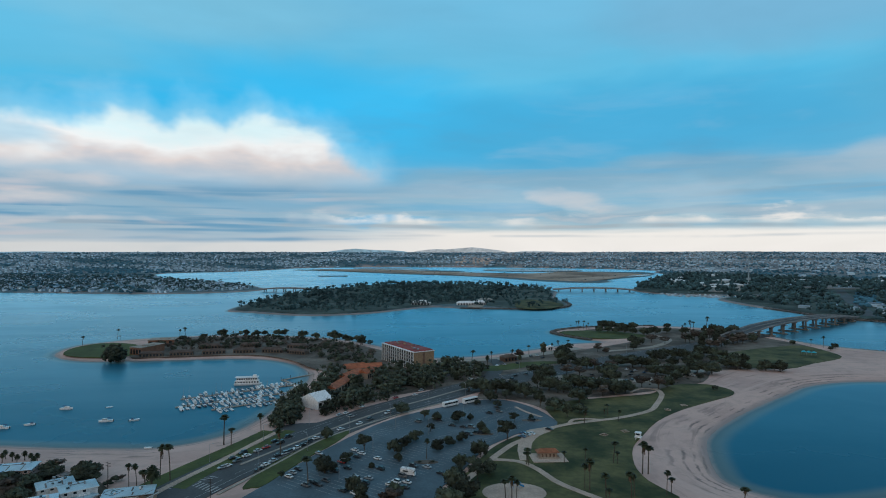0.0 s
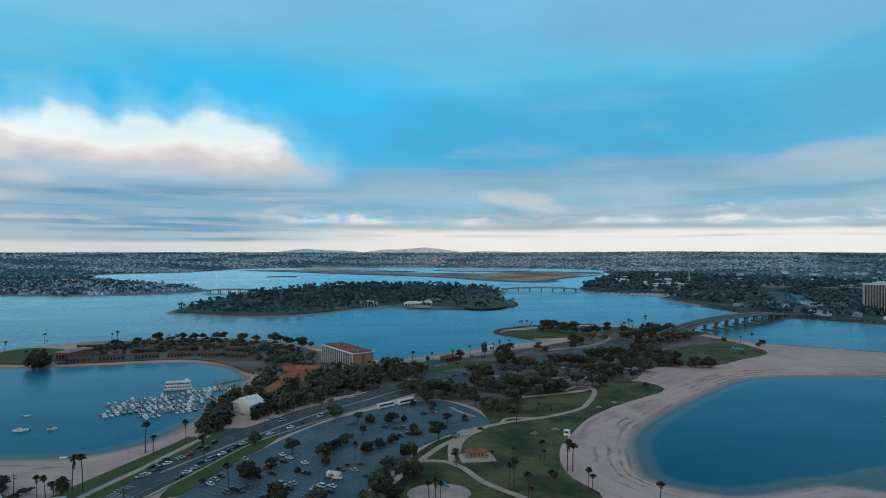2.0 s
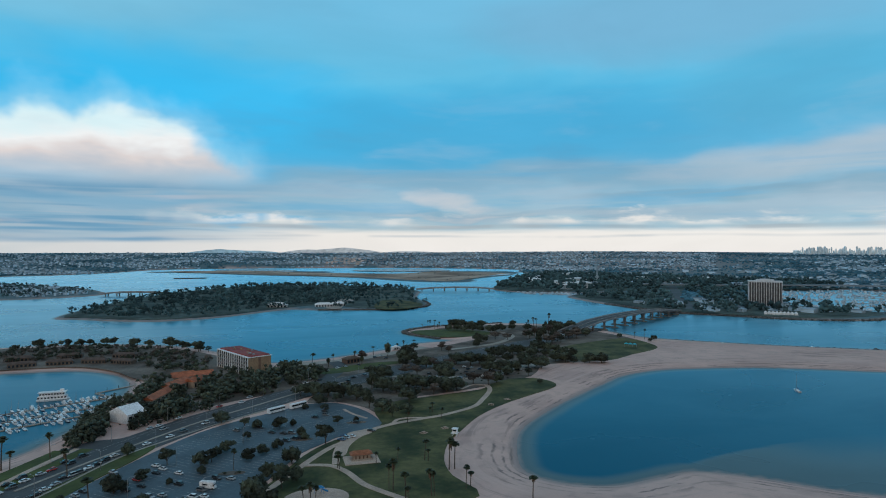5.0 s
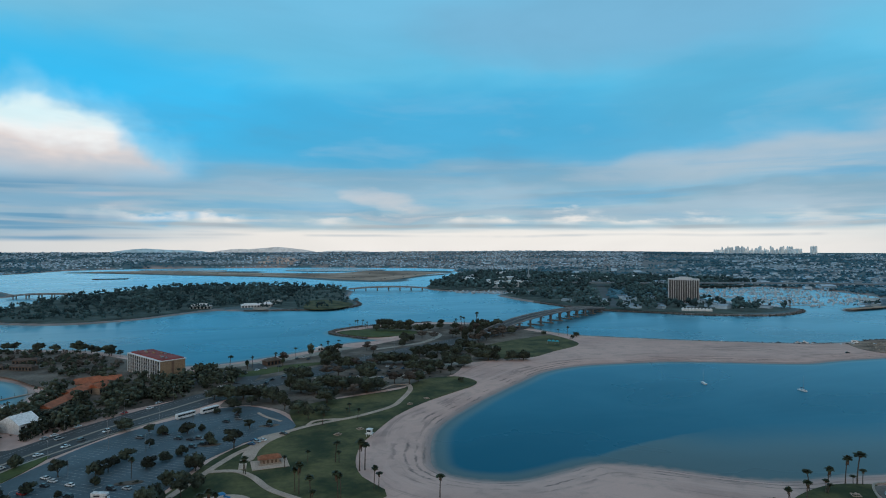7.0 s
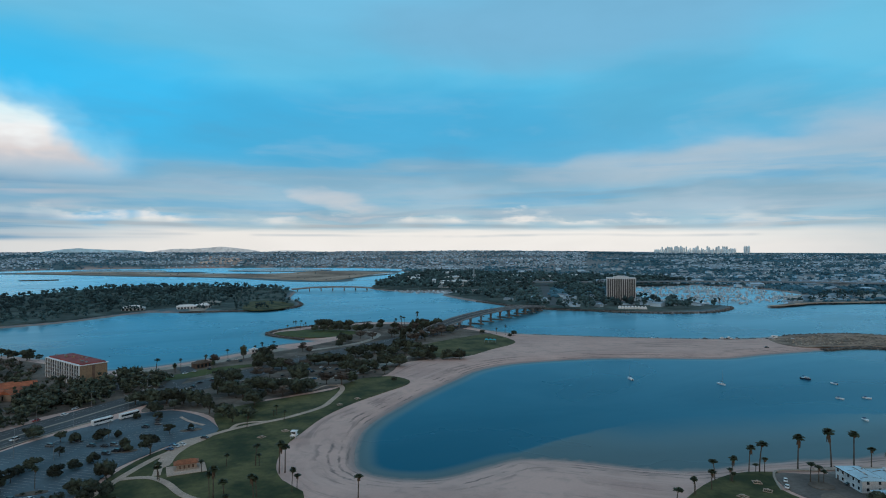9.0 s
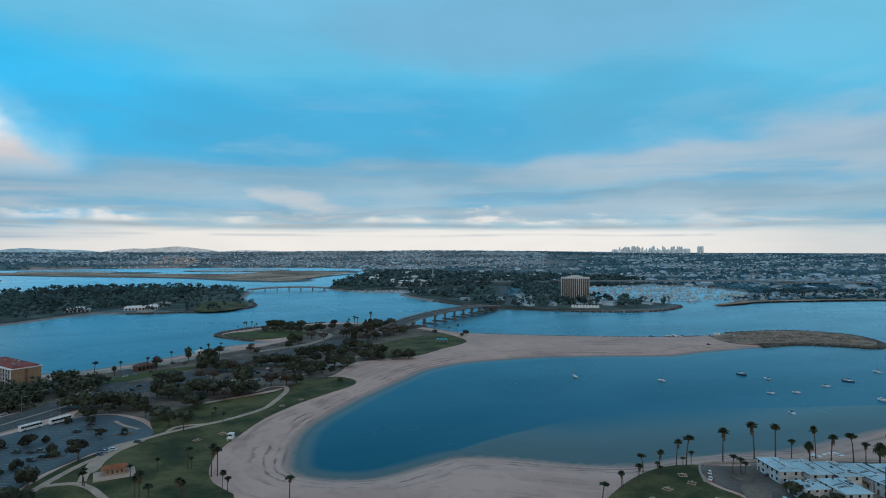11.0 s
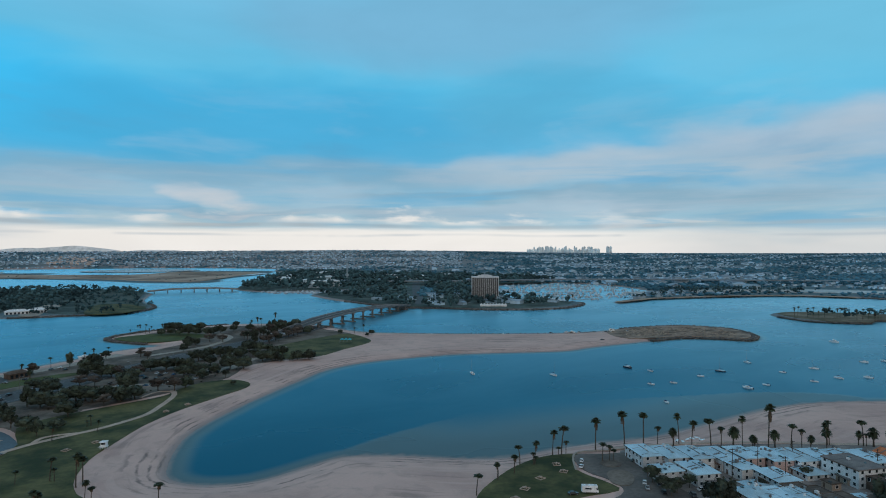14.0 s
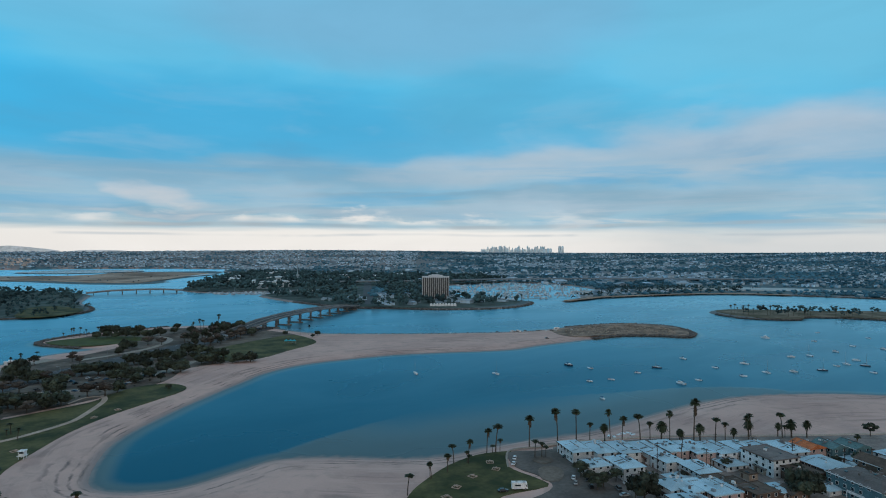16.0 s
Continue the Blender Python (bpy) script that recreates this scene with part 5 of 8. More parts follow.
HOUSES_C = [
    (381.1, 103.1, 19, 13, 3, 5), (338.2, 97.3, 13, 10, 2, 6), (340.9, 89.3, 11, 10, 2, 6), (377.6, 87.5, 14, 9, 2, 6), (395.7, 86.5, 16, 11, 2, 7),
    (429.0, 103.4, 11, 10, 2, 8), (441.8, 93.9, 14, 11, 2, 9), (447.6, 82.6, 15, 11, 2, 9), (381.5, 63.4, 25, 15, 3, 9), (384.4, 72.3, 10, 9, 2, 4),
    (415.8, 71.5, 14, 10, 2, 4), (337.4, 104.2, 10, 8, 2, 6), (434.8, 68.9, 14, 10, 2, 0), (402.2, 57.3, 14, 10, 2, 4),
]
FINISH = [(WALL_WHITE, ROOF_BLUE, "white stucco beach house with a pale flat roof", "hip"), (WALL_PINK, ROOF_BLUE, "pink stucco beach house with a pale roof", "flat"), (WALL_WHITE, ROOF_GREY, "low white building with a grey-brown flat roof", "flat"),
          (WALL_BROWN, ROOF_BLUE, "brown-walled house with a pale blue roof", "flat"), (WALL_BROWN, ROOF_BROWN, "dark brown house with a shingle roof", "gable"), (WALL_WHITE, ROOF_GREY, "large white apartment house with a grey roof", "flat"),
          (WALL_BROWN, ROOF_BROWN, "brown wooden house with stepped roof decks", "flat"), (WALL_BROWN, ROOF_BLUE, "dark-walled house with a pale blue roof", "hip"), (WALL_PINK, ROOF_ORANGE, "house with a bright orange tiled roof", "gable"), (WALL_TEAL, ROOF_TEAL, "teal-sided house with a muted roof", "gable")]
# a front row of long narrow houses, gable ends to the beach
front = np.array([(325, 177), (345, 161), (366, 146), (396, 124), (426, 104), (446, 90)], float)
along = np.concatenate([[0], np.cumsum(np.hypot(*np.diff(front, axis=0).T))])
for i, t in enumerate(np.arange(0, along[-1], 11.6)):
    x, y = (float(np.interp(t, along, front[:, j])) for j in (0, 1))
    w, k = rng.uniform(16.5, 19.5), (0, 0, 0, 0, 1, 1, 0, 0, 7, 0, 8, 9, 9)[i % 13]
    a, b, label, shape = FINISH[k]
    house(x + w / 2 * math.cos(radians(-112)), y + w / 2 * math.sin(radians(-112)), w if k < 8 else 12, 7.2 if b is ROOF_BLUE else 8.4, 2, -112 + rng.uniform(-2, 2), a, b, label, "hip" if k == 0 else shape, rng.randrange(2, 5))
for x, y, w, d, s, k in HOUSES_A + HOUSES_B + HOUSES_C:
    if k in (8, 9) and w < 20:
        continue
    a, b, label, shape = FINISH[k]
    if w == 25:
        b, shape = ROOF_GREY, "hip"
    house(x, y, w, d, s, A + rng.uniform(-3, 3), a, b, label, shape, rng.randrange(1, 5))
for (x, y, w, d, s, k), turn in zip([
    (-191.9, 273.1, 17, 8, 2, 1), (-161.6, 254.7, 13, 7, 2, 0), (-128.5, 249.9, 19, 7, 1, 2), (-150.0, 251.1, 13, 7, 2, 0), (-134.2, 238.7, 14, 6, 1, 0),
    (-201.9, 268.2, 16, 8, 2, 1), (-157.0, 236.5, 13, 7, 2, 0),
], (14, 38, 18, 38, 38, 14, 30)):
    a, b, label, shape = FINISH[k]
    house(x, y, w, d, s, turn, a, ROOF_BLUE if k == 2 else b, label, "flat" if k == 2 else "hip", 3)


# sheds and garages in the gaps between the houses
for k, (x, y) in enumerate([
    (326.2, 164.3), (318.5, 145.5), (346.2, 149.4), (356.9, 145.5), (364.0, 136.1), (381.9, 131.0), (393.3, 122.5), (374.9, 103.2), (397.8, 104.8),
    (414.9, 104.2), (382.1, 85.8), (399.8, 84.6), (381.6, 73.4), (413.5, 79.8), (440.9, 84.8), (362.7, 103.7), (347.6, 91.4), (353.8, 117.2),
    (381.9, 94.5), (438.1, 97.7),
] + [
    (-182.8, 273.0), (-193.0, 270.3), (-166.5, 270.3), (-144.9, 247.2), (-134.7, 249.4), (-120.4, 249.4),
]):
    house(x, y, rng.uniform(4, 7), rng.uniform(3, 5), 1, A + rng.choice((0, 90)) + rng.uniform(-4, 4), rng.choice((WALL_WHITE, WALL_BROWN, WALL_TAN, WALL_PINK)), rng.choice((ROOF_BLUE, ROOF_GREY, ROOF_BROWN)), "small low garage between the beach houses", rng.choice(("flat", "gable")), 0)


# utility poles
def utility_pole(x, y, h):
    root = thing("utility_pole", "dark wooden utility pole with crossarms", "utility pole", "utility poles", pose(x, y, Z - 0.1, 0, 0, A + 90))
    bm = bmesh.new()
    tube(bm, [(0, 0, 0), (0, 0, h)], (0.2, 0.14), 6)
    part("pole", bm, DARKWOOD, root)
    for z in (h - 0.6, h - 1.8):
        bm = bmesh.new()
        box(bm, (0, 0.15, z), (2.6, 0.16, 0.18))
        part("crossarm", bm, DARKWOOD, root)


for x, y, h in [
    (336.0, 132.2, 14), (348.8, 128.0, 12), (348.2, 115.4, 13), (347.7, 113.2, 11), (379.2, 128.4, 11), (399.6, 101.1, 11), (403.3, 80.1, 12),
    (361.8, 135.4, 11),
] + [
    (-144.0, 262.6, 11), (-94.9, 249.1, 9),
]:
    utility_pole(x, y, h)


def lamp_post(x, y, turn):
    root = thing("street_lamp", "grey steel street lamp with a bent arm", "street lamp", "street lamps", pose(x, y, Z, 0, 0, turn))
    bm = bmesh.new()
    tube(bm, [(0, 0, 0), (0, 0, 8.6), (0.5, 0, 9.2), (2.2, 0, 9.5)], (0.13, 0.09, 0.07, 0.05), 6)
    part("post", bm, METAL, root)
    bm = bmesh.new()
    box(bm, (2.6, 0, 9.48), (0.9, 0.3, 0.16), 0, 0.8)
    part("lamp_head", bm, METAL, root)
    return root


for k in range(2, 78, 7):
    l, r = strip_points(ROAD, 30.5, 8)
    for side, pts in ((0, l), (180, r)):
        lamp_post(pts[k][0], pts[k][1], side - 35)
for x, y in [
    (-35.3, 308.0), (-46.0, 270.4), (12.1, 363.6), (-8.1, 336.0), (-15.6, 264.0), (-26.9, 346.5), (29.9, 336.1),
]:
    lamp_post(x, y, 20)


# the restroom building with its orange roof
def restroom():
    root = thing("restroom", "small tan park restroom with an orange hipped roof", "restroom", m=pose(51.5, 302, Z + 0.1, 0, 0, 4) @ Matrix.Diagonal((0.8, 0.8, 0.85, 1)))
    bm = bmesh.new()
    box(bm, (0, 0, 1.4), (11, 5.6, 2.8))
    part("wall", bm, WALL_TAN, root)
    bm = bmesh.new()
    v = [bm.verts.new(q) for q in ((-7, -4, 2.8), (7, -4, 2.8), (7, 4, 2.8), (-7, 4, 2.8), (-4.5, 0, 4.6), (4.5, 0, 4.6))]
    for f in ((0, 1, 5, 4), (2, 3, 4, 5), (1, 2, 5), (3, 0, 4), (3, 2, 1, 0)):
        bm.faces.new([v[i] for i in f])
    part("roof", bm, mat("rust_tile", (0.30, 0.115, 0.06), 0.75, 0.25, 0.4, 2.5), root, "dull orange tiled hipped roof")
    for x in (-3.5, -1.2, 1.2, 3.5):
        bm = bmesh.new()
        box(bm, (x, -2.82, 1.05), (0.95, 0.1, 2.1))
        part("door", bm, WALL_BROWN, root)
    bm = bmesh.new()
    box(bm, (0, -5.2, 0.5), (13, 0.25, 1.0))
    box(bm, (6.4, -3, 0.5), (0.25, 4.4, 1.0))
    part("low_wall", bm, CONCRETE, root)


restroom()
bm = bmesh.new()
box(bm, (51.5, 299.5, Z + 0.12), (17, 13, 0.2), 0.07)
tagged(part("restroom_paving", bm, PALE), "pale paving round the restroom", "paving", kind="structure")


def lifeguard_tower(x, y):
    root = thing("lifeguard_tower", "white lifeguard tower on legs above the sand", "lifeguard tower", m=pose(x, y, 1.9, 0, 0, -30))
    for sx in (-1.2, 1.2):
        for sy in (-1.2, 1.2):
            bm = bmesh.new()
            box(bm, (sx, sy, 0.9), (0.2, 0.2, 2.4))
            part("leg", bm, WHITE, root)
    for nm, c, s, m in (("deck", (0, 0, 2.1), (3.6, 3.6, 0.2), WHITE), ("cabin", (0, 0.2, 3.3), (2.6, 2.4, 2.2), WHITE), ("roof", (0, 0, 4.5), (3.5, 3.5, 0.22), WHITE), ("window", (0, -1.04, 3.6), (2.0, 0.1, 0.9), GLASS)):
        bm = bmesh.new()
        box(bm, c, s, 0, 0.85 if nm == "roof" else 1.0)
        part(nm, bm, m, root)


lifeguard_tower(104.8, 328.0)

# play frame and sun shelter
play = thing("play_structure", "bright blue play structure on the sand", "play structure", m=pose(31, 261, Z + 0.14, 0, 0, 20))
BLUE = mat("blue_plastic", (0.03, 0.20, 0.42), 0.5, 0.15, 0.6)
for k, (x, y) in enumerate(((-1.6, -1), (1.6, -1), (1.6, 1), (-1.6, 1))):
    bm = bmesh.new()
    tube(bm, [(x, y, 0), (x, y, 2.8)], (0.09, 0.09), 6)
    part("post", bm, BLUE, play)
bm = bmesh.new()
box(bm, (0, 0, 2.9), (4.4, 2.8, 0.7), 0, 0.45)
part("canopy", bm, BLUE, play)
bm = bmesh.new()
tube(bm, [(1.7, 0, 1.6), (3.0, 0.3, 0.9), (4.2, 0.5, 0.15)], (0.4, 0.4, 0.4), 6)
part("slide", bm, BLUE, play)
TEAL = mat("turquoise_canvas", (0.04, 0.36, 0.44), 0.7, 0.12, 0.5)
tent = thing("sun_shelter", "turquoise canvas sun shelter on the lawn", "tent", m=pose(352, 588, Z, 0, 0, -35))
for x in (-6, -2, 2, 6):
    for y in (-2, 2):
        bm = bmesh.new()
        tube(bm, [(x, y, 0), (x, y, 3)], (0.08, 0.08), 5)
        part("pole", bm, METAL, tent)
for x in (-4.2, 0, 4.2):
    bm = bmesh.new()
    box(bm, (x, 0, 3.6), (4.2, 4.6, 1.3), 0, 0.2)
    part("canopy", bm, TEAL, tent)

# picnic pads on the lawn: low pale frames
for x, y in [
    (283.5, 188.1), (279.8, 179.6), (265.2, 179.2), (251.8, 173.8), (241.9, 167.9),
] + [
    (102.2, 343.0), (88.7, 336.5), (143.0, 388.8), (157.6, 399.9),
]:
    bm = bmesh.new()
    for c, s in (((0, 1.6, 0), (3.6, 0.3, 0.3)), ((0, -1.6, 0), (3.6, 0.3, 0.3)), ((1.6, 0, 0), (0.3, 3.6, 0.3)), ((-1.6, 0, 0), (0.3, 3.6, 0.3))):
        box(bm, c, s)
    pad = thing("picnic_table", "pale concrete picnic table on a framed pad", "picnic table", "picnic tables", pose(x, y, Z + 0.1, 0, 0, rng.uniform(0, 90)))
    part("pad_frame", bm, PALE, pad)
    bm = bmesh.new()
    box(bm, (0, 0, 0.72), (1.8, 0.8, 0.08))
    box(bm, (0, 0, 0.35), (0.8, 0.3, 0.7))
    part("tabletop", bm, PALE, pad)
    for s in (-0.75, 0.75):
        bm = bmesh.new()
        box(bm, (0, s, 0.42), (1.8, 0.3, 0.07))
        box(bm, (0, s, 0.2), (0.5, 0.2, 0.4))
        part("bench", bm, PALE, pad)


# ---- hotels ----
def bay_hotel():
    """Five-storey slab with balconies on the long side and a red roof."""
    a, b = Vector((-56, 566)), Vector((-25, 515))
    d = (b - a).normalized()
    turn = math.degrees(math.atan2(d.y, d.x))
    L, D, H = 60.0, 20.0, 15.0
    root = thing("hotel", "five-storey cream hotel with balconies and a red roof", "hotel", m=pose(a.x, a.y, Z - 0.2, 0, 0, turn))
    cream = mat("cream_stucco", (0.33, 0.23, 0.15), 0.8, 0.08, 0.1, 1.0)
    bm = bmesh.new()
    box(bm, (L / 2, D / 2, H / 2), (L, D, H))
    part("wall", bm, cream, root)
    bm = bmesh.new()
    box(bm, (L / 2, D / 2, H + 0.25), (L + 1.4, D + 1.4, 0.5))
    part("parapet", bm, WHITE, root)
    bm = bmesh.new()
    box(bm, (L / 2, D / 2 + 0.5, H + 0.9), (L - 1, D - 2, 0.9), 0, 0.96)
    rf = part("roof", bm, mat("red_roofing", (0.27, 0.060, 0.055), 0.8, 0.25, 0.1, 1.0), root, "dull red roof")
    for k in range(9):
        bm = bmesh.new()
        box(bm, (4 + k * 6.4, D / 2 + rng.uniform(-4, 5), H + 1.8), (rng.uniform(1, 2.5), rng.uniform(1, 2), 1.0))
        part("vent", bm, rng.choice((METAL, cream)), rf)
    n = 14
    for s in range(5):
        for k in range(n):
            x = L * (k + 0.5) / n
            bm = bmesh.new()
            box(bm, (x, -0.02, 0.4 + s * 2.9 + 1.35), (3.4, 0.2, 2.4))
            part("window", bm, mat("dark_window", (0.02, 0.026, 0.032), 0.5, 0.3, 0.3, spec=0.2), root)
            if s:
                bm = bmesh.new()
                box(bm, (x, -0.35, 0.2 + s * 2.9), (L / n, 0.7, 0.3))
                box(bm, (x, -0.66, 0.60 + s * 2.9), (L / n - 0.3, 0.08, 0.5))
                part("balcony", bm, mat("balcony_grey", (0.36, 0.37, 0.38), 0.8, 0.1, 0.3), root)
    for k in range(n + 1):
        bm = bmesh.new()
        box(bm, (L * k / n, -0.36, H / 2), (0.35, 0.75, H))
        part("fin", bm, WHITE, root)
    bm = bmesh.new()
    box(bm, (L + 0.06, D * 0.5, H / 2 + 2), (0.2, 2.0, H - 5))
    part("stair_window", bm, WALL_BROWN, root)


bay_hotel()


def low_block(name, x, y, w, d, h, turn, wall_m, roof_m, label, category, shape="gable", cols=0):
    root = thing(name, label, category, m=pose(x, y, Z - 0.2, 0, 0, turn))
    bm = bmesh.new()
    box(bm, (0, 0, h / 2), (w, d, h))
    part("wall", bm, wall_m, root)
    bm = bmesh.new()
    if shape == "flat":
        box(bm, (0, 0, h + 0.2), (w + 1, d + 1, 0.4))
        box(bm, (w * 0.1, 0, h + 0.8), (w * 0.4, d * 0.4, 0.9))
    else:
        hw, hd, up, k = w / 2 + 0.6, d / 2 + 0.6, d * 0.26, 0 if shape == "gable" else d * 0.45
        v = [bm.verts.new(q) for q in ((-hw, -hd, h), (hw, -hd, h), (hw, hd, h), (-hw, hd, h), (-hw + k, 0, h + up), (hw - k, 0, h + up))]
        for f in ((0, 1, 5, 4), (2, 3, 4, 5), (1, 2, 5), (3, 0, 4), (3, 2, 1, 0)):
            bm.faces.new([v[i] for i in f])
    part("roof", bm, roof_m, root)
    for k in range(cols):
        bm = bmesh.new()
        box(bm, (-w / 2 + w * (k + 0.5) / cols, -d / 2 - 0.05, h * 0.45), (w / cols * 0.55, 0.2, h * 0.62))
        part("window", bm, GLASS, root)
    return root


TERRA = mat("terracotta_tile", (0.38, 0.12, 0.06), 0.75, 0.25, 0.3, 2.0)
for x, y, w, d, turn in ((-76, 445, 34, 9, 78), (-72, 478, 26, 11, 70), (-66, 508, 30, 11, 20), (-60, 490, 18, 10, 65), (-74, 512, 16, 9, 30)):
    low_block("hotel_wing", x, y, w, d, 4.6, turn, WALL_TAN, TERRA, "low hotel wing with a terracotta tiled roof", "hotel wing", "gable", 6)
for x, y, w, d, h, turn in ((-292, 604, 14, 30, 7.0, -18), (-302, 660, 26, 18, 5.0, 10)):
    low_block("hotel_wing", x, y, w, d, h, turn, mat("brick_wall", (0.24, 0.12, 0.08), 0.85, 0.2, 0.3, 3), CONCRETE, "flat-roofed brown hotel building on the point", "hotel wing", "flat", 4)
for k, (x, y, turn) in enumerate(((-278, 583, 12), (-252, 590, 14), (-224, 598, 16), (-196, 604, 10), (-168, 606, -8), (-142, 598, -25), (-150, 632, -10), (-200, 638, 8), (-240, 630, 12))):
    low_block("beach_cottage", x, y, 21, 7, 3.2, turn, mat("redwood_siding", (0.14, 0.105, 0.085), 0.85, 0.2, 0.3, 3), mat("brown_tile", (0.10, 0.072, 0.062), 0.85, 0.25, 0.3, 2), "low brown beach cottages by the sand", "cottage", "hip", 7)
low_block("marina_hall", -82, 398, 12, 16, 5.5, 52, WHITE, mat("white_membrane", (0.78, 0.80, 0.82), 0.5, 0.06, 0.1, 1.0), "hall with a bright white pitched roof beside the road", "hall", "gable", 3)
low_block("cafe", 60, 560, 14, 8, 4.0, 30, WALL_BROWN, ROOF_BROWN, "small brown beach building", "building", "hip", 4)
low_block("beach_hut", 108, 622, 7, 4, 3.0, 35, WALL_WHITE, WHITE, "small white hut on the beach", "hut", "flat", 2)


def tower_hotel():
    """Tower with white vertical fins and dark glass, and a stepped plant room."""
    root = thing("hotel_tower", "tall hotel tower with pale vertical fins and dark glass", "hotel tower", m=pose(818, 960, 3.0, 0, 0, -35))
    W_, D_, H_ = 52.0, 22.0, 42.0
    bm = bmesh.new()
    box(bm, (0, 0, H_ / 2), (W_, D_, H_))
    part("core", bm, mat("bronze_glass", (0.035, 0.042, 0.055), 0.3, 0.2, 0.1, spec=0.5), root)
    fin = mat("pale_fin", (0.58, 0.60, 0.63), 0.8, 0.08, 0.1, 1.0)
    for k in range(14):
        bm = bmesh.new()
        box(bm, (-W_ / 2 + W_ * k / 13, -D_ / 2 - 0.5, H_ / 2), (0.8, 1.2, H_))
        part("fin", bm, fin, root)
    for sx in (-1, 1):
        for k in range(5):
            bm = bmesh.new()
            box(bm, (sx * (W_ / 2 + 0.4), -D_ / 2 + D_ * (k + 0.5) / 5, H_ / 2), (1.0, 1.6, H_))
            part("fin", bm, fin, root)
    for k in range(1, 14):
        bm = bmesh.new()
        box(bm, (0, -D_ / 2 - 0.1, H_ * k / 14), (W_, 0.5, 0.5))
        part("floor_band", bm, mat("dull_band", (0.12, 0.11, 0.105), 0.7, 0.1, 0.2), root)
    for c, s in (((0, 0, H_ + 1.2), (W_ + 2.6, D_ + 2.6, 2.4)), ((0, 0, H_ + 3.4), (W_ * 0.55, D_ * 0.7, 2.4)), ((0, 0, H_ + 5.2), (W_ * 0.3, D_ * 0.5, 1.6))):
        bm = bmesh.new()
        box(bm, c, s)
        part("crown_block", bm, fin, root)


tower_hotel()
for k in range(9):
    x, y = 714 + k * 4.2, 831 - k * 3.0
    root = thing("marquee", "white peaked event marquee by the water", "marquee", "marquees", pose(x, y, 3.0, 0, 0, -36))
    bm = bmesh.new()
    box(bm, (0, 0, 1.6), (4.6, 6, 3.2))
    part("wall", bm, WHITE, root)
    bm = bmesh.new()
    v = [bm.verts.new(q) for q in ((-2.6, -3.4, 3.2), (2.6, -3.4, 3.2), (2.6, 3.4, 3.2), (-2.6, 3.4, 3.2), (0, 0, 5.6))]
    for f in ((0, 1, 4), (1, 2, 4), (2, 3, 4), (3, 0, 4), (3, 2, 1, 0)):
        bm.faces.new([v[i] for i in f])
    part("canopy", bm, WHITE, root)
for x, y, w, d, turn in ((-40, 1118, 34, 16, -6), (40, 1112, 30, 12, 8), (66, 1122, 24, 14, 5)):
    low_block("pavilion", x, y, w, d, 4.5, turn, WALL_WHITE, WHITE, "white-roofed resort pavilion among trees", "pavilion", "hip", 6)


# ---- bridges ----
def bridge(p0, p1, wide, heights, piers, label, per=2, rail=True, footing=0.0):
    """A road bridge: deck slab on girders, roadway, parapets, and bents of columns, each on a footing where footing says how far it stands out."""
    a, b = Vector(p0), Vector(p1)
    d = (b - a).normalized()
    nrm = Vector((-d.y, d.x))
    turn = math.atan2(d.y, d.x)
    root = thing("bridge", label, "bridge")
    level = lambda t: float(np.interp(t, np.linspace(0, 1, len(heights)), heights))
    runs = [("deck", 0, wide, 0, 0.55, BRIDGE_GREY), ("roadway", 0, wide - 3.2, 0.06, 0.1, ASPHALT)]
    runs += [("girder", wide * k, 1.1, -0.55, 1.3, BRIDGE_GREY) for k in (-0.40, -0.2, 0, 0.2, 0.40)]
    if rail:
        runs += [("parapet", k * (wide / 2 - 0.2), 0.4, 1.0, 1.0, BRIDGE_GREY) for k in (-1, 1)] + [("median", 0, 0.5, 0.75, 0.7, BRIDGE_GREY)]
    for nm, off, wd, up, th, m in runs:
        bm = bmesh.new()
        prev = None
        for k in range(25):
            t = k / 24
            c = a + (b - a) * t + nrm * off
            z = level(t) + up
            ring = [bm.verts.new((c.x + nrm.x * s * wd / 2, c.y + nrm.y * s * wd / 2, z - q)) for s, q in ((1, 0), (-1, 0), (-1, th), (1, th))]
            if prev:
                for q in range(4):
                    bm.faces.new((prev[q], ring[q], ring[(q + 1) % 4], prev[(q + 1) % 4]))
            else:
                bm.faces.new(ring)
            prev = ring
        bm.faces.new(prev[::-1])
        bmesh.ops.recalc_face_normals(bm, faces=bm.faces)
        part(nm, bm, m, root)
    if footing:             # the ramp up from the land
        bm = bmesh.new()
        box(bm, (*(a + (b - a) * 0.075), 2.2), ((b - a).length * 0.17, wide - 2, 3.6), turn)
        part("abutment", bm, BRIDGE_GREY, root)
    for k in range(2 if footing else 0, piers):
        t = (k + 0.5) / piers
        c = a + (b - a) * t
        z = level(t) - 1.85
        bm = bmesh.new()
        box(bm, (c.x, c.y, z - 0.55), (1.7, wide - 1.0, 1.1), turn)
        bent = part("bent_cap", bm, BRIDGE_GREY, root)
        for s in range(per):
            q = c + nrm * (s - (per - 1) / 2) * (wide - 6) / max(per - 1, 1)
            bm = bmesh.new()
            box(bm, (q.x, q.y, (z - 3) / 2 - 0.5), (1.7, 2.2, z + 3), turn, 0.92)
            part("pier", bm, PIER, bent)
        if footing:
            bm = bmesh.new()
            box(bm, (c.x, c.y, 0.1), (4.2, wide + footing, 2.4), turn, 0.96, 0.3)
            part("footing", bm, PIER, bent, "dark concrete pile cap at the waterline")
    return root


BRIDGE_GREY = mat("bridge_concrete", (0.27, 0.275, 0.28), 0.85, 0.2, 0.1, 1.5)
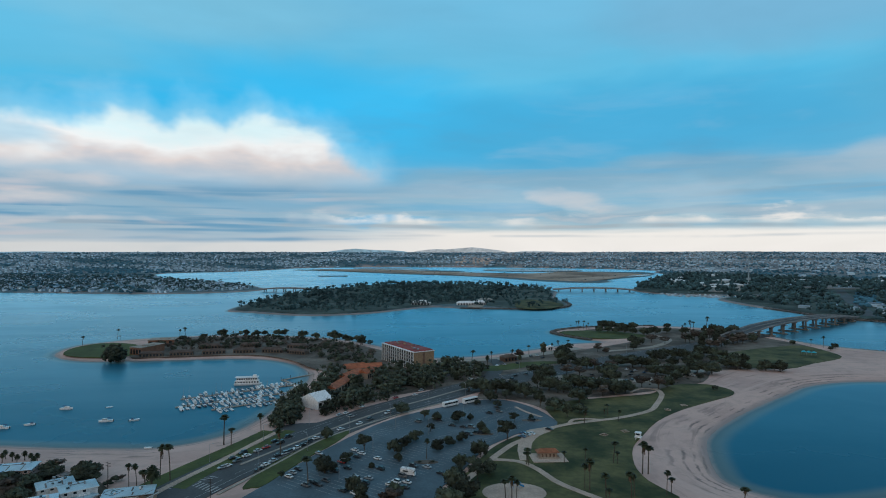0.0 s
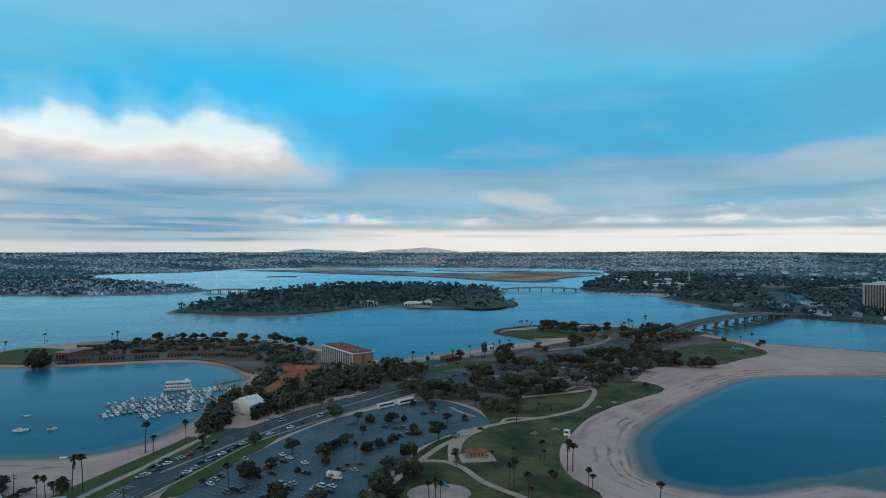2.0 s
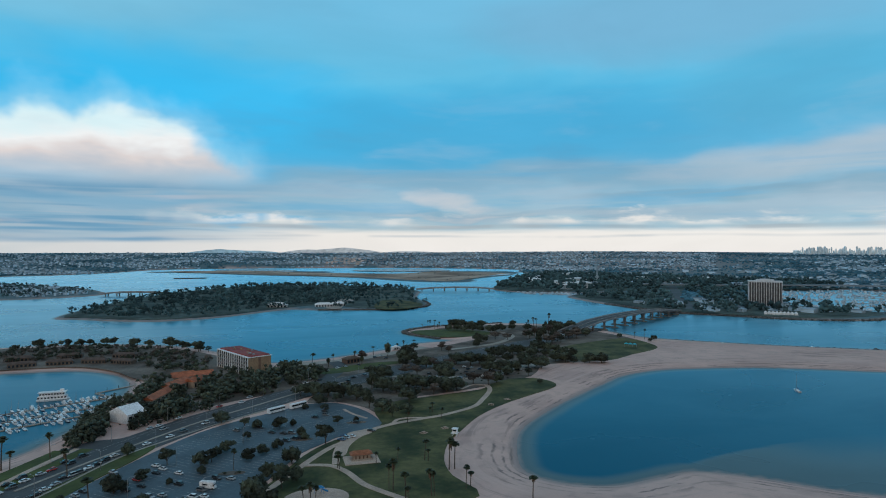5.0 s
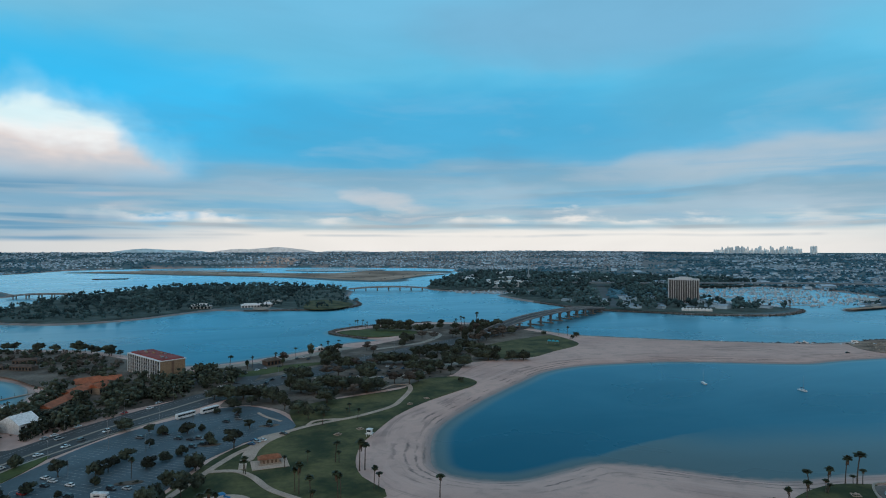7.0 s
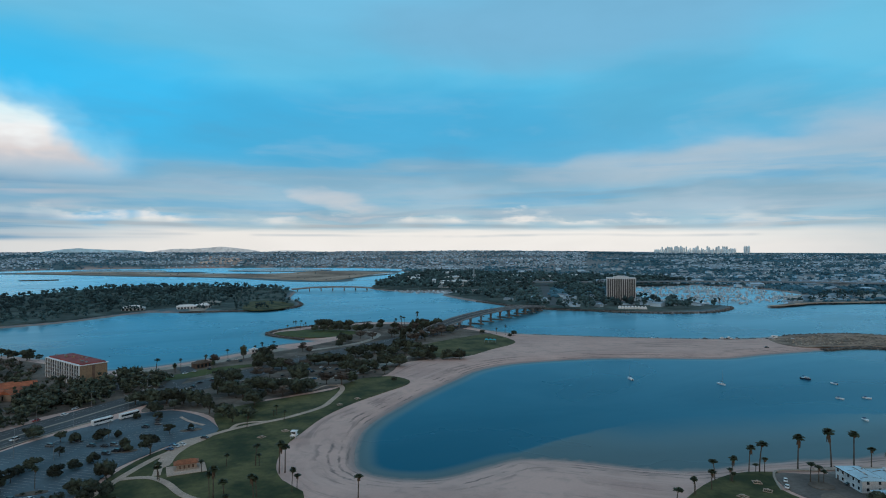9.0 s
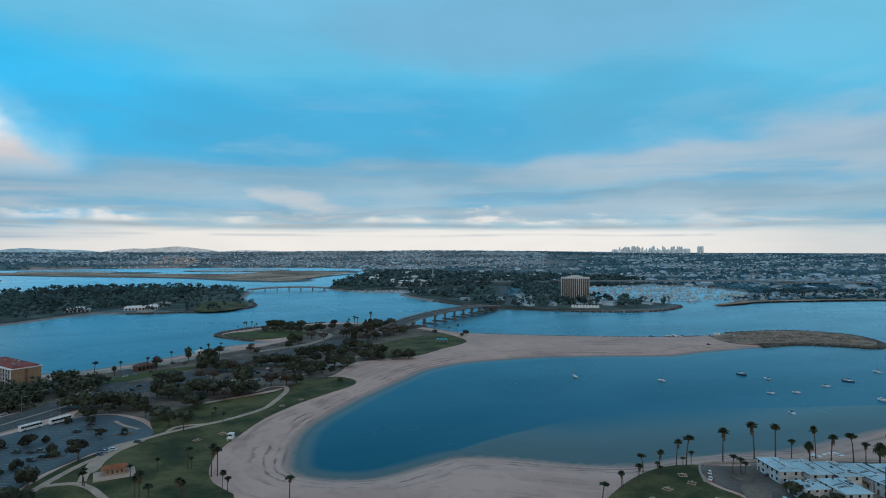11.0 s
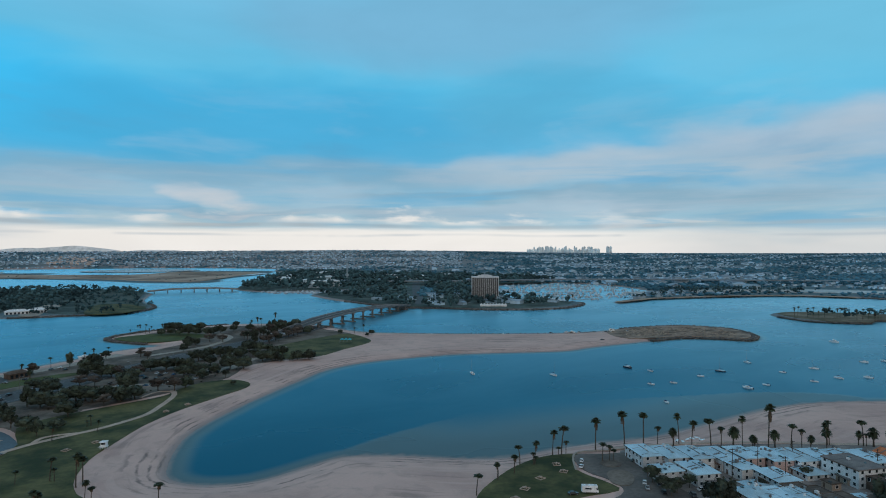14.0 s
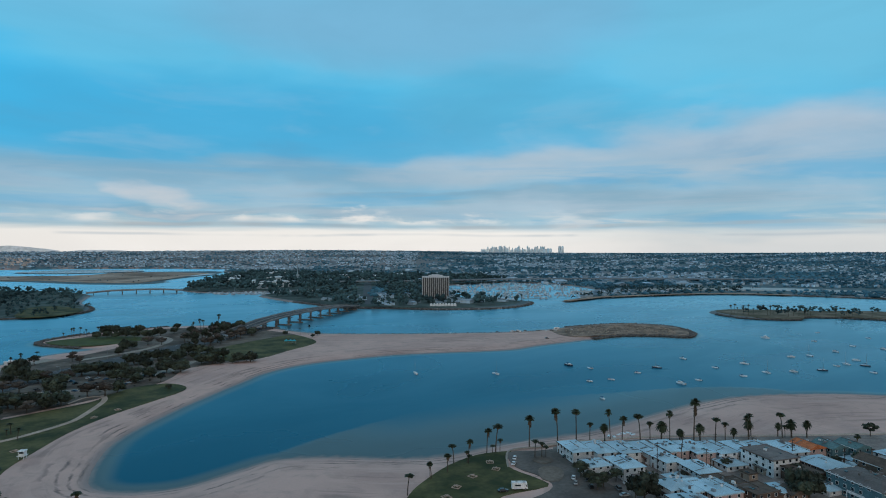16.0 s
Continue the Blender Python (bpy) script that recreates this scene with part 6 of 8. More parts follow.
# piers and footings are darker than the deck concrete
PIER = mat("dark_concrete", (0.17, 0.165, 0.155), 0.9, 0.3, 0.2, 1.5)
bridge((305, 677), (596, 893), 22, (2.6, 8.2, 12.2, 13.8, 14.2, 13.6, 12.4, 10.2, 6.4), 12, "long concrete road bridge on paired piers and pile caps", footing=3.0)
bridge((268, 1490), (462, 1466), 18, (6, 9.6, 10.4, 9.6, 6), 7, "low concrete bridge between two islands")
bridge((-445, 1490), (-296, 1464), 18, (6, 9.2, 9.8, 9.2, 6), 6, "low concrete bridge to the wooded island")

# ---- vehicles ----
CAR_COLOURS = {"white": (0.72, 0.73, 0.74), "silver": (0.36, 0.38, 0.40), "grey": (0.12, 0.125, 0.13), "black": (0.018, 0.019, 0.022), "blue": (0.04, 0.10, 0.20), "red": (0.40, 0.03, 0.025), "tan": (0.25, 0.21, 0.16)}


def loft(bm, sections):
    """Joins closed rings of the same count."""
    rings = [[bm.verts.new(p) for p in s] for s in sections]
    n = len(rings[0])
    for a, b in zip(rings, rings[1:]):
        for k in range(n):
            bm.faces.new((a[k], a[(k + 1) % n], b[(k + 1) % n], b[k]))
    bm.faces.new(rings[0][::-1])
    bm.faces.new(rings[-1])
    bmesh.ops.recalc_face_normals(bm, faces=bm.faces)


def wheels(root, xs, y, r):
    for x in xs:
        for s in (-1, 1):
            bm = bmesh.new()
            tube(bm, [(x, s * (y - 0.12), r), (x, s * (y + 0.12), r)], (r, r), 10)
            w = part("wheel", bm, RUBBER, root)
            bm = bmesh.new()
            tube(bm, [(x, s * (y + 0.10), r), (x, s * (y + 0.14), r)], (r * 0.55, r * 0.5), 8)
            part("rim", bm, METAL, w)


def make_car(colour, kind="sedan"):
    paint = mat("car_paint_" + colour, CAR_COLOURS[colour], 0.3, 0.05, 0.5, metal=0.1, spec=0.5, coat=0.5)
    root = thing("car", f"{colour} parked {kind} car", "car", "parked cars", m=None)
    L, W2, tall = (4.6, 0.9, 1.45) if kind == "sedan" else (4.8, 0.96, 1.75)
    bm = bmesh.new()

    def ring(x, w, lo, hi):
        return [(x, -w, lo), (x, w, lo), (x, w * 0.98, (lo + hi) * 0.55), (x, w * 0.9, hi), (x, -w * 0.9, hi), (x, -w * 0.98, (lo + hi) * 0.55)]

    loft(bm, [ring(-L / 2, W2 * 0.8, 0.4, 0.78), ring(-L / 2 + 0.25, W2, 0.28, 0.92), ring(-L * 0.2, W2, 0.26, 0.95), ring(L * 0.18, W2, 0.26, 0.92), ring(L * 0.4, W2 * 0.98, 0.28, 0.8), ring(L / 2, W2 * 0.8, 0.4, 0.66)])
    part("body", bm, paint, root)
    back = -L * 0.36 if kind == "sedan" else -L * 0.47
    bm = bmesh.new()
    loft(bm, [[(back, -W2 * 0.85, 0.9), (back, W2 * 0.85, 0.9), (back + 0.45, W2 * 0.7, tall - 0.08), (back + 0.45, -W2 * 0.7, tall - 0.08)],
              [(L * 0.0, -W2 * 0.86, 0.9), (L * 0.0, W2 * 0.86, 0.9), (-L * 0.03, W2 * 0.72, tall - 0.05), (-L * 0.03, -W2 * 0.72, tall - 0.05)],
              [(L * 0.24, -W2 * 0.85, 0.88), (L * 0.24, W2 * 0.85, 0.88), (L * 0.08, W2 * 0.7, tall - 0.1), (L * 0.08, -W2 * 0.7, tall - 0.1)]])
    part("window_glass", bm, GLASS, root, "dark glazed cabin")
    bm = bmesh.new()
    x0, x1 = back + 0.42, L * 0.09
    box(bm, ((x0 + x1) / 2, 0, tall - 0.05), (x1 - x0, W2 * 1.46, 0.1), 0, 0.92)
    part("roof", bm, paint, root)
    wheels(root, (-L * 0.3, L * 0.31), W2 - 0.08, 0.32)
    return root


KINDS = [("white", "sedan"), ("silver", "sedan"), ("black", "sedan"), ("grey", "suv"), ("white", "suv"), ("blue", "sedan"), ("black", "suv"), ("silver", "suv"), ("tan", "sedan"), ("red", "sedan")]
cars = Grove([make_car(*k) for k in KINDS])
ROAD_TURN = math.degrees(math.atan2(0.81, 0.58))
BAY_TURN = ROAD_TURN + 90
CARS_ROAD = [
    (-101.4, 287.2, 0), (-103.0, 285.0, 1), (-102.2, 298.0, 2), (-99.0, 294.0, 3), (-96.9, 301.2, 0), (-100.0, 305.4, 6), (-93.4, 308.8, 1),
    (-90.9, 314.0, 9), (-89.0, 324.2, 2), (-85.6, 321.3, 6), (-83.8, 331.9, 6), (-85.2, 282.8, 2), (-83.8, 288.7, 0), (-81.8, 294.0, 1), (-81.5, 302.1, 2),
    (-79.1, 304.6, 7), (-76.6, 307.9, 3), (-75.0, 313.2, 0),
]
CARS_ROAD2 = [
    (-72.8, 317.7, 2), (-71.1, 323.2, 6), (-68.4, 329.0, 0), (-63.7, 374.6, 1), (-60.0, 379.7, 0), (-52.5, 394.6, 0), (-57.8, 345.4, 0), (-48.8, 356.5, 0),
    (-43.6, 366.0, 3), (-34.4, 379.8, 4), (-55.7, 372.1, 7), (-32.5, 418.5, 9), (-19.3, 426.5, 0), (-15.8, 440.1, 1),
]
CARS_LOT = [
    (-61.7, 304.6, 1), (-44.7, 309.7, 0), (-40.5, 304.6, 0), (-42.1, 299.6, 2), (-31.9, 297.2, 0), (-29.1, 283.5, 6), (-48.4, 292.5, 9), (-44.4, 284.3, 2),
    (-49.8, 280.7, 6), (-55.1, 281.4, 2), (-69.1, 273.7, 0), (-68.5, 278.5, 1), (-66.9, 282.8, 2), (-59.3, 263.9, 3), (-57.7, 267.8, 2), (-54.1, 264.6, 6),
    (-51.7, 269.1, 3), (-39.5, 269.1, 0), (-37.8, 271.1, 7),
]
CARS_LOT2 = [
    (-33.1, 271.7, 1), (-33.9, 265.9, 6), (-36.7, 254.8, 0), (-34.3, 250.8, 1), (-42.4, 257.8, 2), (-22.9, 264.0, 0), (-20.5, 267.8, 4), (-22.2, 260.9, 6),
    (-18.0, 274.4, 3), (-15.8, 267.1, 0), (-16.2, 261.5, 2), (-13.8, 287.2, 6), (-1.0, 277.9, 2), (10.9, 294.9, 3), (14.3, 336.0, 6), (18.2, 339.1, 6),
    (-14.7, 361.2, 3), (-2.0, 364.8, 2), (5.3, 353.2, 6),
]
CARS_LOT3 = [
    (11.7, 349.8, 2), (16.5, 349.8, 3), (20.4, 339.1, 6), (43.0, 332.0, 5), (45.9, 335.0, 1), (48.7, 337.1, 0), (44.7, 338.1, 5), (60.1, 345.5, 2),
    (52.5, 363.6, 6), (34.9, 393.3, 2), (35.5, 383.8, 3), (28.8, 379.8, 6), (-7.6, 285.8, 1), (-24.0, 241.0, 0), (-28.0, 244.7, 3), (-18.9, 243.6, 2),
]
CARS_HOTEL = [
    (21.2, 478.1, 0), (27.0, 478.1, 1), (32.0, 486.5, 2), (53.5, 478.2, 6), (58.1, 490.9, 2), (67.2, 497.5, 3), (47.4, 533.4, 0), (53.8, 538.6, 1),
    (37.8, 523.3, 1), (65.9, 543.9, 2), (83.4, 577.9, 3), (89.7, 584.0, 0), (93.1, 572.0, 2), (16.8, 504.2, 0), (24.6, 493.0, 4),
]
for k, (x, y, c) in enumerate(CARS_ROAD + CARS_ROAD2):
    cars.place(c, put(x, y, Z + 0.05, 1.0, ROAD_TURN - 6 + (180 if k % 2 else 0) - max(0, y - 390) * 0.12))
for k, (x, y, c) in enumerate(CARS_LOT + CARS_LOT2 + CARS_LOT3):
    cars.place(c, put(x, y, Z + 0.07, 1.0, BAY_TURN + (0 if k % 3 else 180)))
for k, (x, y, c) in enumerate(CARS_HOTEL):
    cars.place(c, put(x, y, Z + 0.08, 1.0, ROAD_TURN - 15 + 90 * (k % 2)))
for k, (x, y, c, turn) in enumerate([
    (296.3, 184.4, 0, 40), (290.5, 179.0, 0, 35), (317.8, 170.3, 2, -32), (319.5, 166.0, 0, -32), (315.2, 148.6, 0, -32), (314.0, 142.6, 6, -32),
    (299.5, 150.1, 0, 40), (295.8, 145.6, 1, 40), (297.6, 138.7, 2, 50), (313.6, 131.5, 0, -32), (301.7, 124.5, 1, -20), (305.4, 130.6, 3, 60),
    (264.5, 158.2, 2, -25), (303.0, 145.0, 3, 40), (439.9, 100.2, 1, -30), (429.6, 84.6, 0, -30), (437.4, 84.8, 3, -30), (320.3, 122.5, 2, 30),
    (313.8, 116.9, 6, 30),
]):
    cars.place(c, put(x, y, Z + 0.07, 1.0, turn))
# cars under the trees of the dusty car park and on the bridge
for k, (x, y) in enumerate(scatter([(90, 480), (160, 462), (215, 500), (235, 540), (190, 530), (120, 505)], 34, 5, 9)):
    cars.place((2, 6, 3, 5, 0, 1, 7)[k % 7], put(x, y, Z, 1.0, 40 + 90 * (k % 2)))
for k, t in enumerate((0.1, 0.3, 0.55, 0.8)):
    cars.place(k, put(352 + 244 * t + 3, 712 + 181 * t - 4, float(np.interp(t, np.linspace(0, 1, 6), (4.0, 7.6, 9.2, 9.2, 8.0, 5.0))) + 0.1, 1.0, 36.6))
cars.finish()


def bus(x, y, turn):
    root = thing("bus", "white coach with a dark window band", "bus", "coaches", pose(x, y, Z + 0.07, 0, 0, turn))
    bm = bmesh.new()
    box(bm, (0, 0, 1.9), (12.5, 2.55, 3.0), 0, 0.97, 0.12)
    part("body", bm, WHITE, root)
    for s in (-1, 1):
        for k in range(7):
            bm = bmesh.new()
            box(bm, (-5.0 + k * 1.65, s * 1.27, 2.35), (1.55, 0.06, 1.0))
            part("window", bm, GLASS, root)
    bm = bmesh.new()
    box(bm, (6.24, 0, 2.2), (0.08, 2.2, 1.5))
    part("windscreen", bm, GLASS, root)
    wheels(root, (-3.9, 4.2), 1.18, 0.5)


for x, y in [
    (4.8, 397.5), (18.1, 406.3),
]:
    bus(x, y, ROAD_TURN - 14)


def motorhome(x, y, turn):
    root = thing("motorhome", "white motorhome with an overhanging cab bunk", "motorhome", "", pose(x, y, Z + 0.07, 0, 0, turn))
    for nm, c, s, m, tp in (("body", (-0.6, 0, 1.9), (5.6, 2.4, 2.6), WHITE, 0.97), ("cab", (2.7, 0, 1.15), (1.7, 2.1, 1.3), WHITE, 0.8), ("bunk", (2.4, 0, 2.75), (1.6, 2.3, 0.9), WHITE, 0.9), ("windscreen", (3.0, 0, 1.75), (0.7, 1.9, 0.6), GLASS, 0.8), ("window", (-0.8, 0, 2.1), (2.6, 2.46, 0.6), GLASS, 1.0), ("air_conditioner", (-1.2, 0, 3.35), (1.0, 0.9, 0.35), WALL_WHITE, 0.8)):
        bm = bmesh.new()
        box(bm, c, s, 0, tp)
        part(nm, bm, m, root)
    wheels(root, (-2.0, 2.6), 1.05, 0.4)


for (x, y), turn in zip([
    (-15.8, 276.5),
] + [
    (271.7, 155.8),
], (-20, -35)):
    motorhome(x, y, turn)
for x, y in [
    (589.0, 521.4), (611.8, 510.7), (623.7, 508.2), (652.8, 493.1), (662.3, 492.5), (600.0, 449.9),
]:
    motorhome(x, y, rng.uniform(-50, -20)) if x > 655 else cars.place(2, put(x, y, 2.2, 1.0, -30))


# ---- boats ----
CANVAS_BLUE = mat("blue_canvas", (0.03, 0.075, 0.16), 0.8, 0.15, 0.5)
HULL_DARK = mat("dark_hull", (0.03, 0.045, 0.075), 0.35, 0.1, 0.4, spec=0.5)


def hull(bm, L, B, free, keel=-0.35):
    secs = []
    for t, w, up in ((-0.5, 0.84, 0.0), (-0.25, 1.0, 0.0), (0.05, 1.0, 0.06), (0.3, 0.72, 0.16), (0.44, 0.34, 0.24), (0.5, 0.04, 0.3)):
        x, b, z = t * L, B / 2 * w, free + up * free
        secs.append([(x - (0.06 * L if t < 0.4 else 0.12 * L) * 0, -b, z), (x, b, z), (x - 0.03 * L * (t > 0.2), b * 0.78, 0.0), (x - 0.05 * L * (t > 0.2), b * 0.3, keel), (x - 0.05 * L * (t > 0.2), -b * 0.3, keel), (x - 0.03 * L * (t > 0.2), -b * 0.78, 0.0)])
    loft(bm, secs)


def make_boat(kind, colour=None):
    L, B, free = {"cruiser": (9.5, 3.1, 1.2), "runabout": (6.2, 2.3, 0.8), "sail": (8.8, 2.7, 0.95), "yacht": (13.0, 3.9, 1.7), "skiff": (4.2, 1.7, 0.55)}[kind]
    words = {"cruiser": "white motor cruiser with a low cabin", "runabout": "small white runabout with a windscreen", "sail": "white sailing boat with a bare mast", "yacht": "large white motor yacht with a flybridge", "skiff": "small pale open skiff"}[kind]
    root = thing("boat" if kind != "sail" else "sailboat", words + (" and dark hull" if colour else ""), "boat", "moored boats")
    bm = bmesh.new()
    hull(bm, L, B, free)
    part("hull", bm, HULL_DARK if colour else GELCOAT, root)
    bm = bmesh.new()
    box(bm, (-0.06 * L, 0, free + 0.02), (L * 0.78, B * 0.86, 0.10), 0, 0.96)
    part("deck", bm, GELCOAT, root)
    if kind in ("cruiser", "yacht", "sail"):
        bm = bmesh.new()
        h = 0.55 if kind == "sail" else 1.1
        box(bm, (0.06 * L, 0, free + h / 2), (L * 0.42, B * 0.62, h), 0, 0.78)
        part("cabin", bm, GELCOAT, root)
        bm = bmesh.new()
        box(bm, (0.07 * L, 0, free + h * 0.58), (L * 0.39, B * 0.60, h * 0.4), 0, 0.9)
        part("cabin_window", bm, GLASS, root)
    if kind == "yacht":
        bm = bmesh.new()
        box(bm, (-0.04 * L, 0, free + 1.55), (L * 0.36, B * 0.6, 0.7), 0, 0.85)
        part("flybridge", bm, GELCOAT, root)
        bm = bmesh.new()
        box(bm, (-0.06 * L, 0, free + 2.7), (L * 0.24, B * 0.55, 0.12))
        for s in (-1, 1):
            box(bm, (-0.15 * L, s * B * 0.22, free + 2.2), (0.08, 0.08, 1.0))
        part("hardtop", bm, GELCOAT, root)
    if kind in ("runabout", "cruiser"):
        bm = bmesh.new()
        box(bm, (-0.2 * L, 0, free + (0.55 if kind == "runabout" else 1.5)), (L * 0.26, B * 0.7, 0.5 if kind == "runabout" else 0.14), 0, 0.85)
        if kind == "cruiser":
            for s in (-1, 1):
                box(bm, (-0.3 * L, s * B * 0.3, free + 0.75), (0.07, 0.07, 1.4))
        part("canopy", bm, CANVAS_BLUE, root, "blue canvas cover")
    if kind == "sail":
        bm = bmesh.new()
        tube(bm, [(0.08 * L, 0, free), (0.08 * L, 0, free + 11.5)], (0.11, 0.07), 5)
        mast = part("mast", bm, METAL, root)
        bm = bmesh.new()
        box(bm, (0.08 * L, 0, free + 7.2), (0.06, 1.5, 0.06))
        part("spreader", bm, METAL, mast)
        bm = bmesh.new()
        tube(bm, [(0.08 * L, 0, free + 1.4), (-0.32 * L, 0, free + 1.4)], (0.08, 0.08), 5)
        part("boom", bm, METAL, root)
        bm = bmesh.new()
        tube(bm, [(0.06 * L, 0, free + 1.62), (-0.3 * L, 0, free + 1.58)], (0.22, 0.14), 6)
        part("furled_sail", bm, CANVAS_BLUE, root)
    bm = bmesh.new()
    box(bm, (-0.52 * L, 0, free * 0.5), (0.5, 0.5, free * 1.1))
    part("outboard" if kind != "sail" else "rudder", bm, RUBBER, root)
    return root


BOATS = ["cruiser", "runabout", "sail", "yacht", "skiff"]
boats = Grove([make_boat(k) for k in BOATS] + [make_boat("cruiser", 1), make_boat("sail", 1)])
MOORED = [
    (377.8, 389.0, 2), (430.4, 347.0, 2), (507.1, 335.5, 5), (511.9, 316.0, 1), (470.8, 282.1, 1), (489.5, 275.9, 1), (433.9, 240.3, 1), (529.1, 279.3, 1),
    (560.8, 282.7, 6), (619.1, 293.7, 2), (521.0, 234.8, 0), (543.2, 233.3, 1), (601.8, 252.2, 1), (587.0, 219.3, 1), (640.7, 246.0, 2), (616.1, 214.5, 2),
    (639.1, 203.2, 0), (711.4, 236.2, 0), (732.0, 228.5, 2), (815.8, 309.3, 3), (664.4, 190.3, 6), (696.1, 191.6, 1), (712.0, 189.6, 2), (777.7, 222.7, 0),
    (837.4, 266.5, 1), (915.6, 293.9, 1),
]
MOORED2 = [
    (741.5, 191.8, 0), (911.7, 238.1, 1), (837.2, 199.9, 0), (831.9, 226.5, 1), (688.1, 160.9, 1), (766.7, 166.0, 2), (890.6, 197.1, 0), (717.2, 175.9, 6),
]
COVE = [
    (-245.7, 399.0, 0), (-245.8, 363.2, 1), (-204.4, 370.4, 0), (-188.2, 372.8, 1), (-220.0, 403.3, 4), (-257.0, 356.3, 0), (-276.2, 371.5, 1),
    (-155.0, 321.0, 4),
]
for k, (x, y, c) in enumerate(MOORED + MOORED2):
    boats.place(c, put(x, y, 0.0, 0.85 if c in (0, 3) else 0.95, rng.choice((92, 92, 272)) + rng.uniform(-24, 24)))
for x, y, c in COVE:
    boats.place(c, put(x, y, 0.0, 1.0, rng.choice((8, 188, 20, 200)) + rng.uniform(-12, 12)))
for x, y in [
    (369.9, 178.9), (373.9, 178.5), (376.8, 177.6), (364.0, 180.8), (364.6, 177.8), (376.2, 174.2),
]:
    boats.place(4, put(x, y, 1.7, 0.9, rng.uniform(0, 360)))

for x, y, c in [
    (610.0, 516.6, 0), (613.6, 511.1, 3), (621.8, 508.3, 1), (646.9, 495.5, 4), (659.1, 491.4, 0), (658.1, 495.9, 4), (585.3, 525.1, 4), (538.8, 549.7, 4),
    (464.9, 593.0, 4), (680.7, 484.0, 1),
]:
    boats.place(c, put(x, y, 2.1, 0.8, rng.uniform(0, 360)))


# floating docks of the cove marina with boats in their slips
def dock(p0, p1, wide, name="dock"):
    a, b = Vector(p0), Vector(p1)
    d = b - a
    root = thing(name, "grey timber floating dock with mooring piles", "dock", "marina docks", pose(a.x, a.y, 0, 0, 0, math.degrees(math.atan2(d.y, d.x))))
    bm = bmesh.new()
    box(bm, (d.length / 2, 0, 0.35), (d.length, wide, 0.5))
    part("walkway", bm, CONCRETE, root)
    for k in range(int(d.length // 9) + 1):
        bm = bmesh.new()
        tube(bm, [(k * 9, wide / 2, -2), (k * 9, wide / 2, 2.6)], (0.16, 0.16), 6)
        part("pile", bm, DARKWOOD, root)


rowsd = [((-112, 470), (-182, 424), (0.70, 1.0)), ((-110, 446), (-176, 402), (0.7, 1.0)), ((-112, 424), (-150, 396), (0.6, 1.0))]
for (x0, y0), (x1, y1), _ in rowsd:
    dock((x0, y0), (x1, y1), 2.2)
    a, b = Vector((x0, y0)), Vector((x1, y1))
    d = (b - a).normalized()
    nrm = Vector((-d.y, d.x))
    n = int((b - a).length / 3.7)
    for k in range(n):
        for s in (-1, 1):
            if rng.random() < 0.12:
                continue
            kind = rng.choice((0, 0, 3, 3, 2, 1, 5, 6))
            p = a + d * (k + 0.8) * 3.7 + nrm * s * 6.0
            boats.place(kind, put(p.x, p.y, 0, rng.uniform(0.68, 0.84), sz=0.62, turn=math.degrees(math.atan2(nrm.y * s, nrm.x * s)) + (180 if rng.random() < 0.35 else 0)))
dock((-128, 486), (-104, 514), 2.4)
dock((-112, 470), (-128, 486), 2.2)
dock((-112, 424), (-104, 446), 2.0)
dock((-112, 424), (-112, 470), 2.0)
boats.finish()


def paddle_boat(x, y, turn):
    root = thing("excursion_boat", "white double-decked excursion boat at the dock", "excursion boat", "", pose(x, y, 0, 0, 0, turn) @ Matrix.Scale(0.82, 4))
    bm = bmesh.new()
    hull(bm, 25, 7, 1.3)
    part("hull", bm, GELCOAT, root)
    for k, (l, w) in enumerate(((23, 7.2), (20, 6.6))):
        bm = bmesh.new()
        box(bm, (-1.0, 0, 1.45 + k * 2.9), (l, w, 0.25))
        part("deck", bm, WHITE, root)
        bm = bmesh.new()
        box(bm, (-1.0, 0, 2.8 + k * 2.9), (l - 1.4, w - 1.2, 2.6))
        cab = part("cabin", bm, WHITE, root)
        for j in range(9):
            bm = bmesh.new()
            box(bm, (-1.0 - l / 2 + 1.6 + j * (l - 3.2) / 8, 0, 3.0 + k * 2.9), (1.4, w - 1.1, 1.3))
            part("window", bm, GLASS, cab)
    bm = bmesh.new()
    box(bm, (-1.0, 0, 7.4), (21, 7.0, 0.25))
    part("roof", bm, WHITE, root)
    bm = bmesh.new()
    box(bm, (6, 0, 8.5), (3, 3, 2.0), 0, 0.9)
    part("wheelhouse", bm, WHITE, root)


paddle_boat(-150, 471, 8)

# ---- distance: woods, towns, marinas, hills ----
def ground_z(x, y):
    h, _ = land_height(np.asarray(x, float), np.asarray(y, float))
    return h


ICO = bmesh.new()
bmesh.ops.create_icosphere(ICO, subdivisions=1, radius=1.0)
ICO_V = np.array([v.co[:] for v in ICO.verts])
ICO_F = np.array([[v.index for v in f.verts] for f in ICO.faces])
ICO.free()


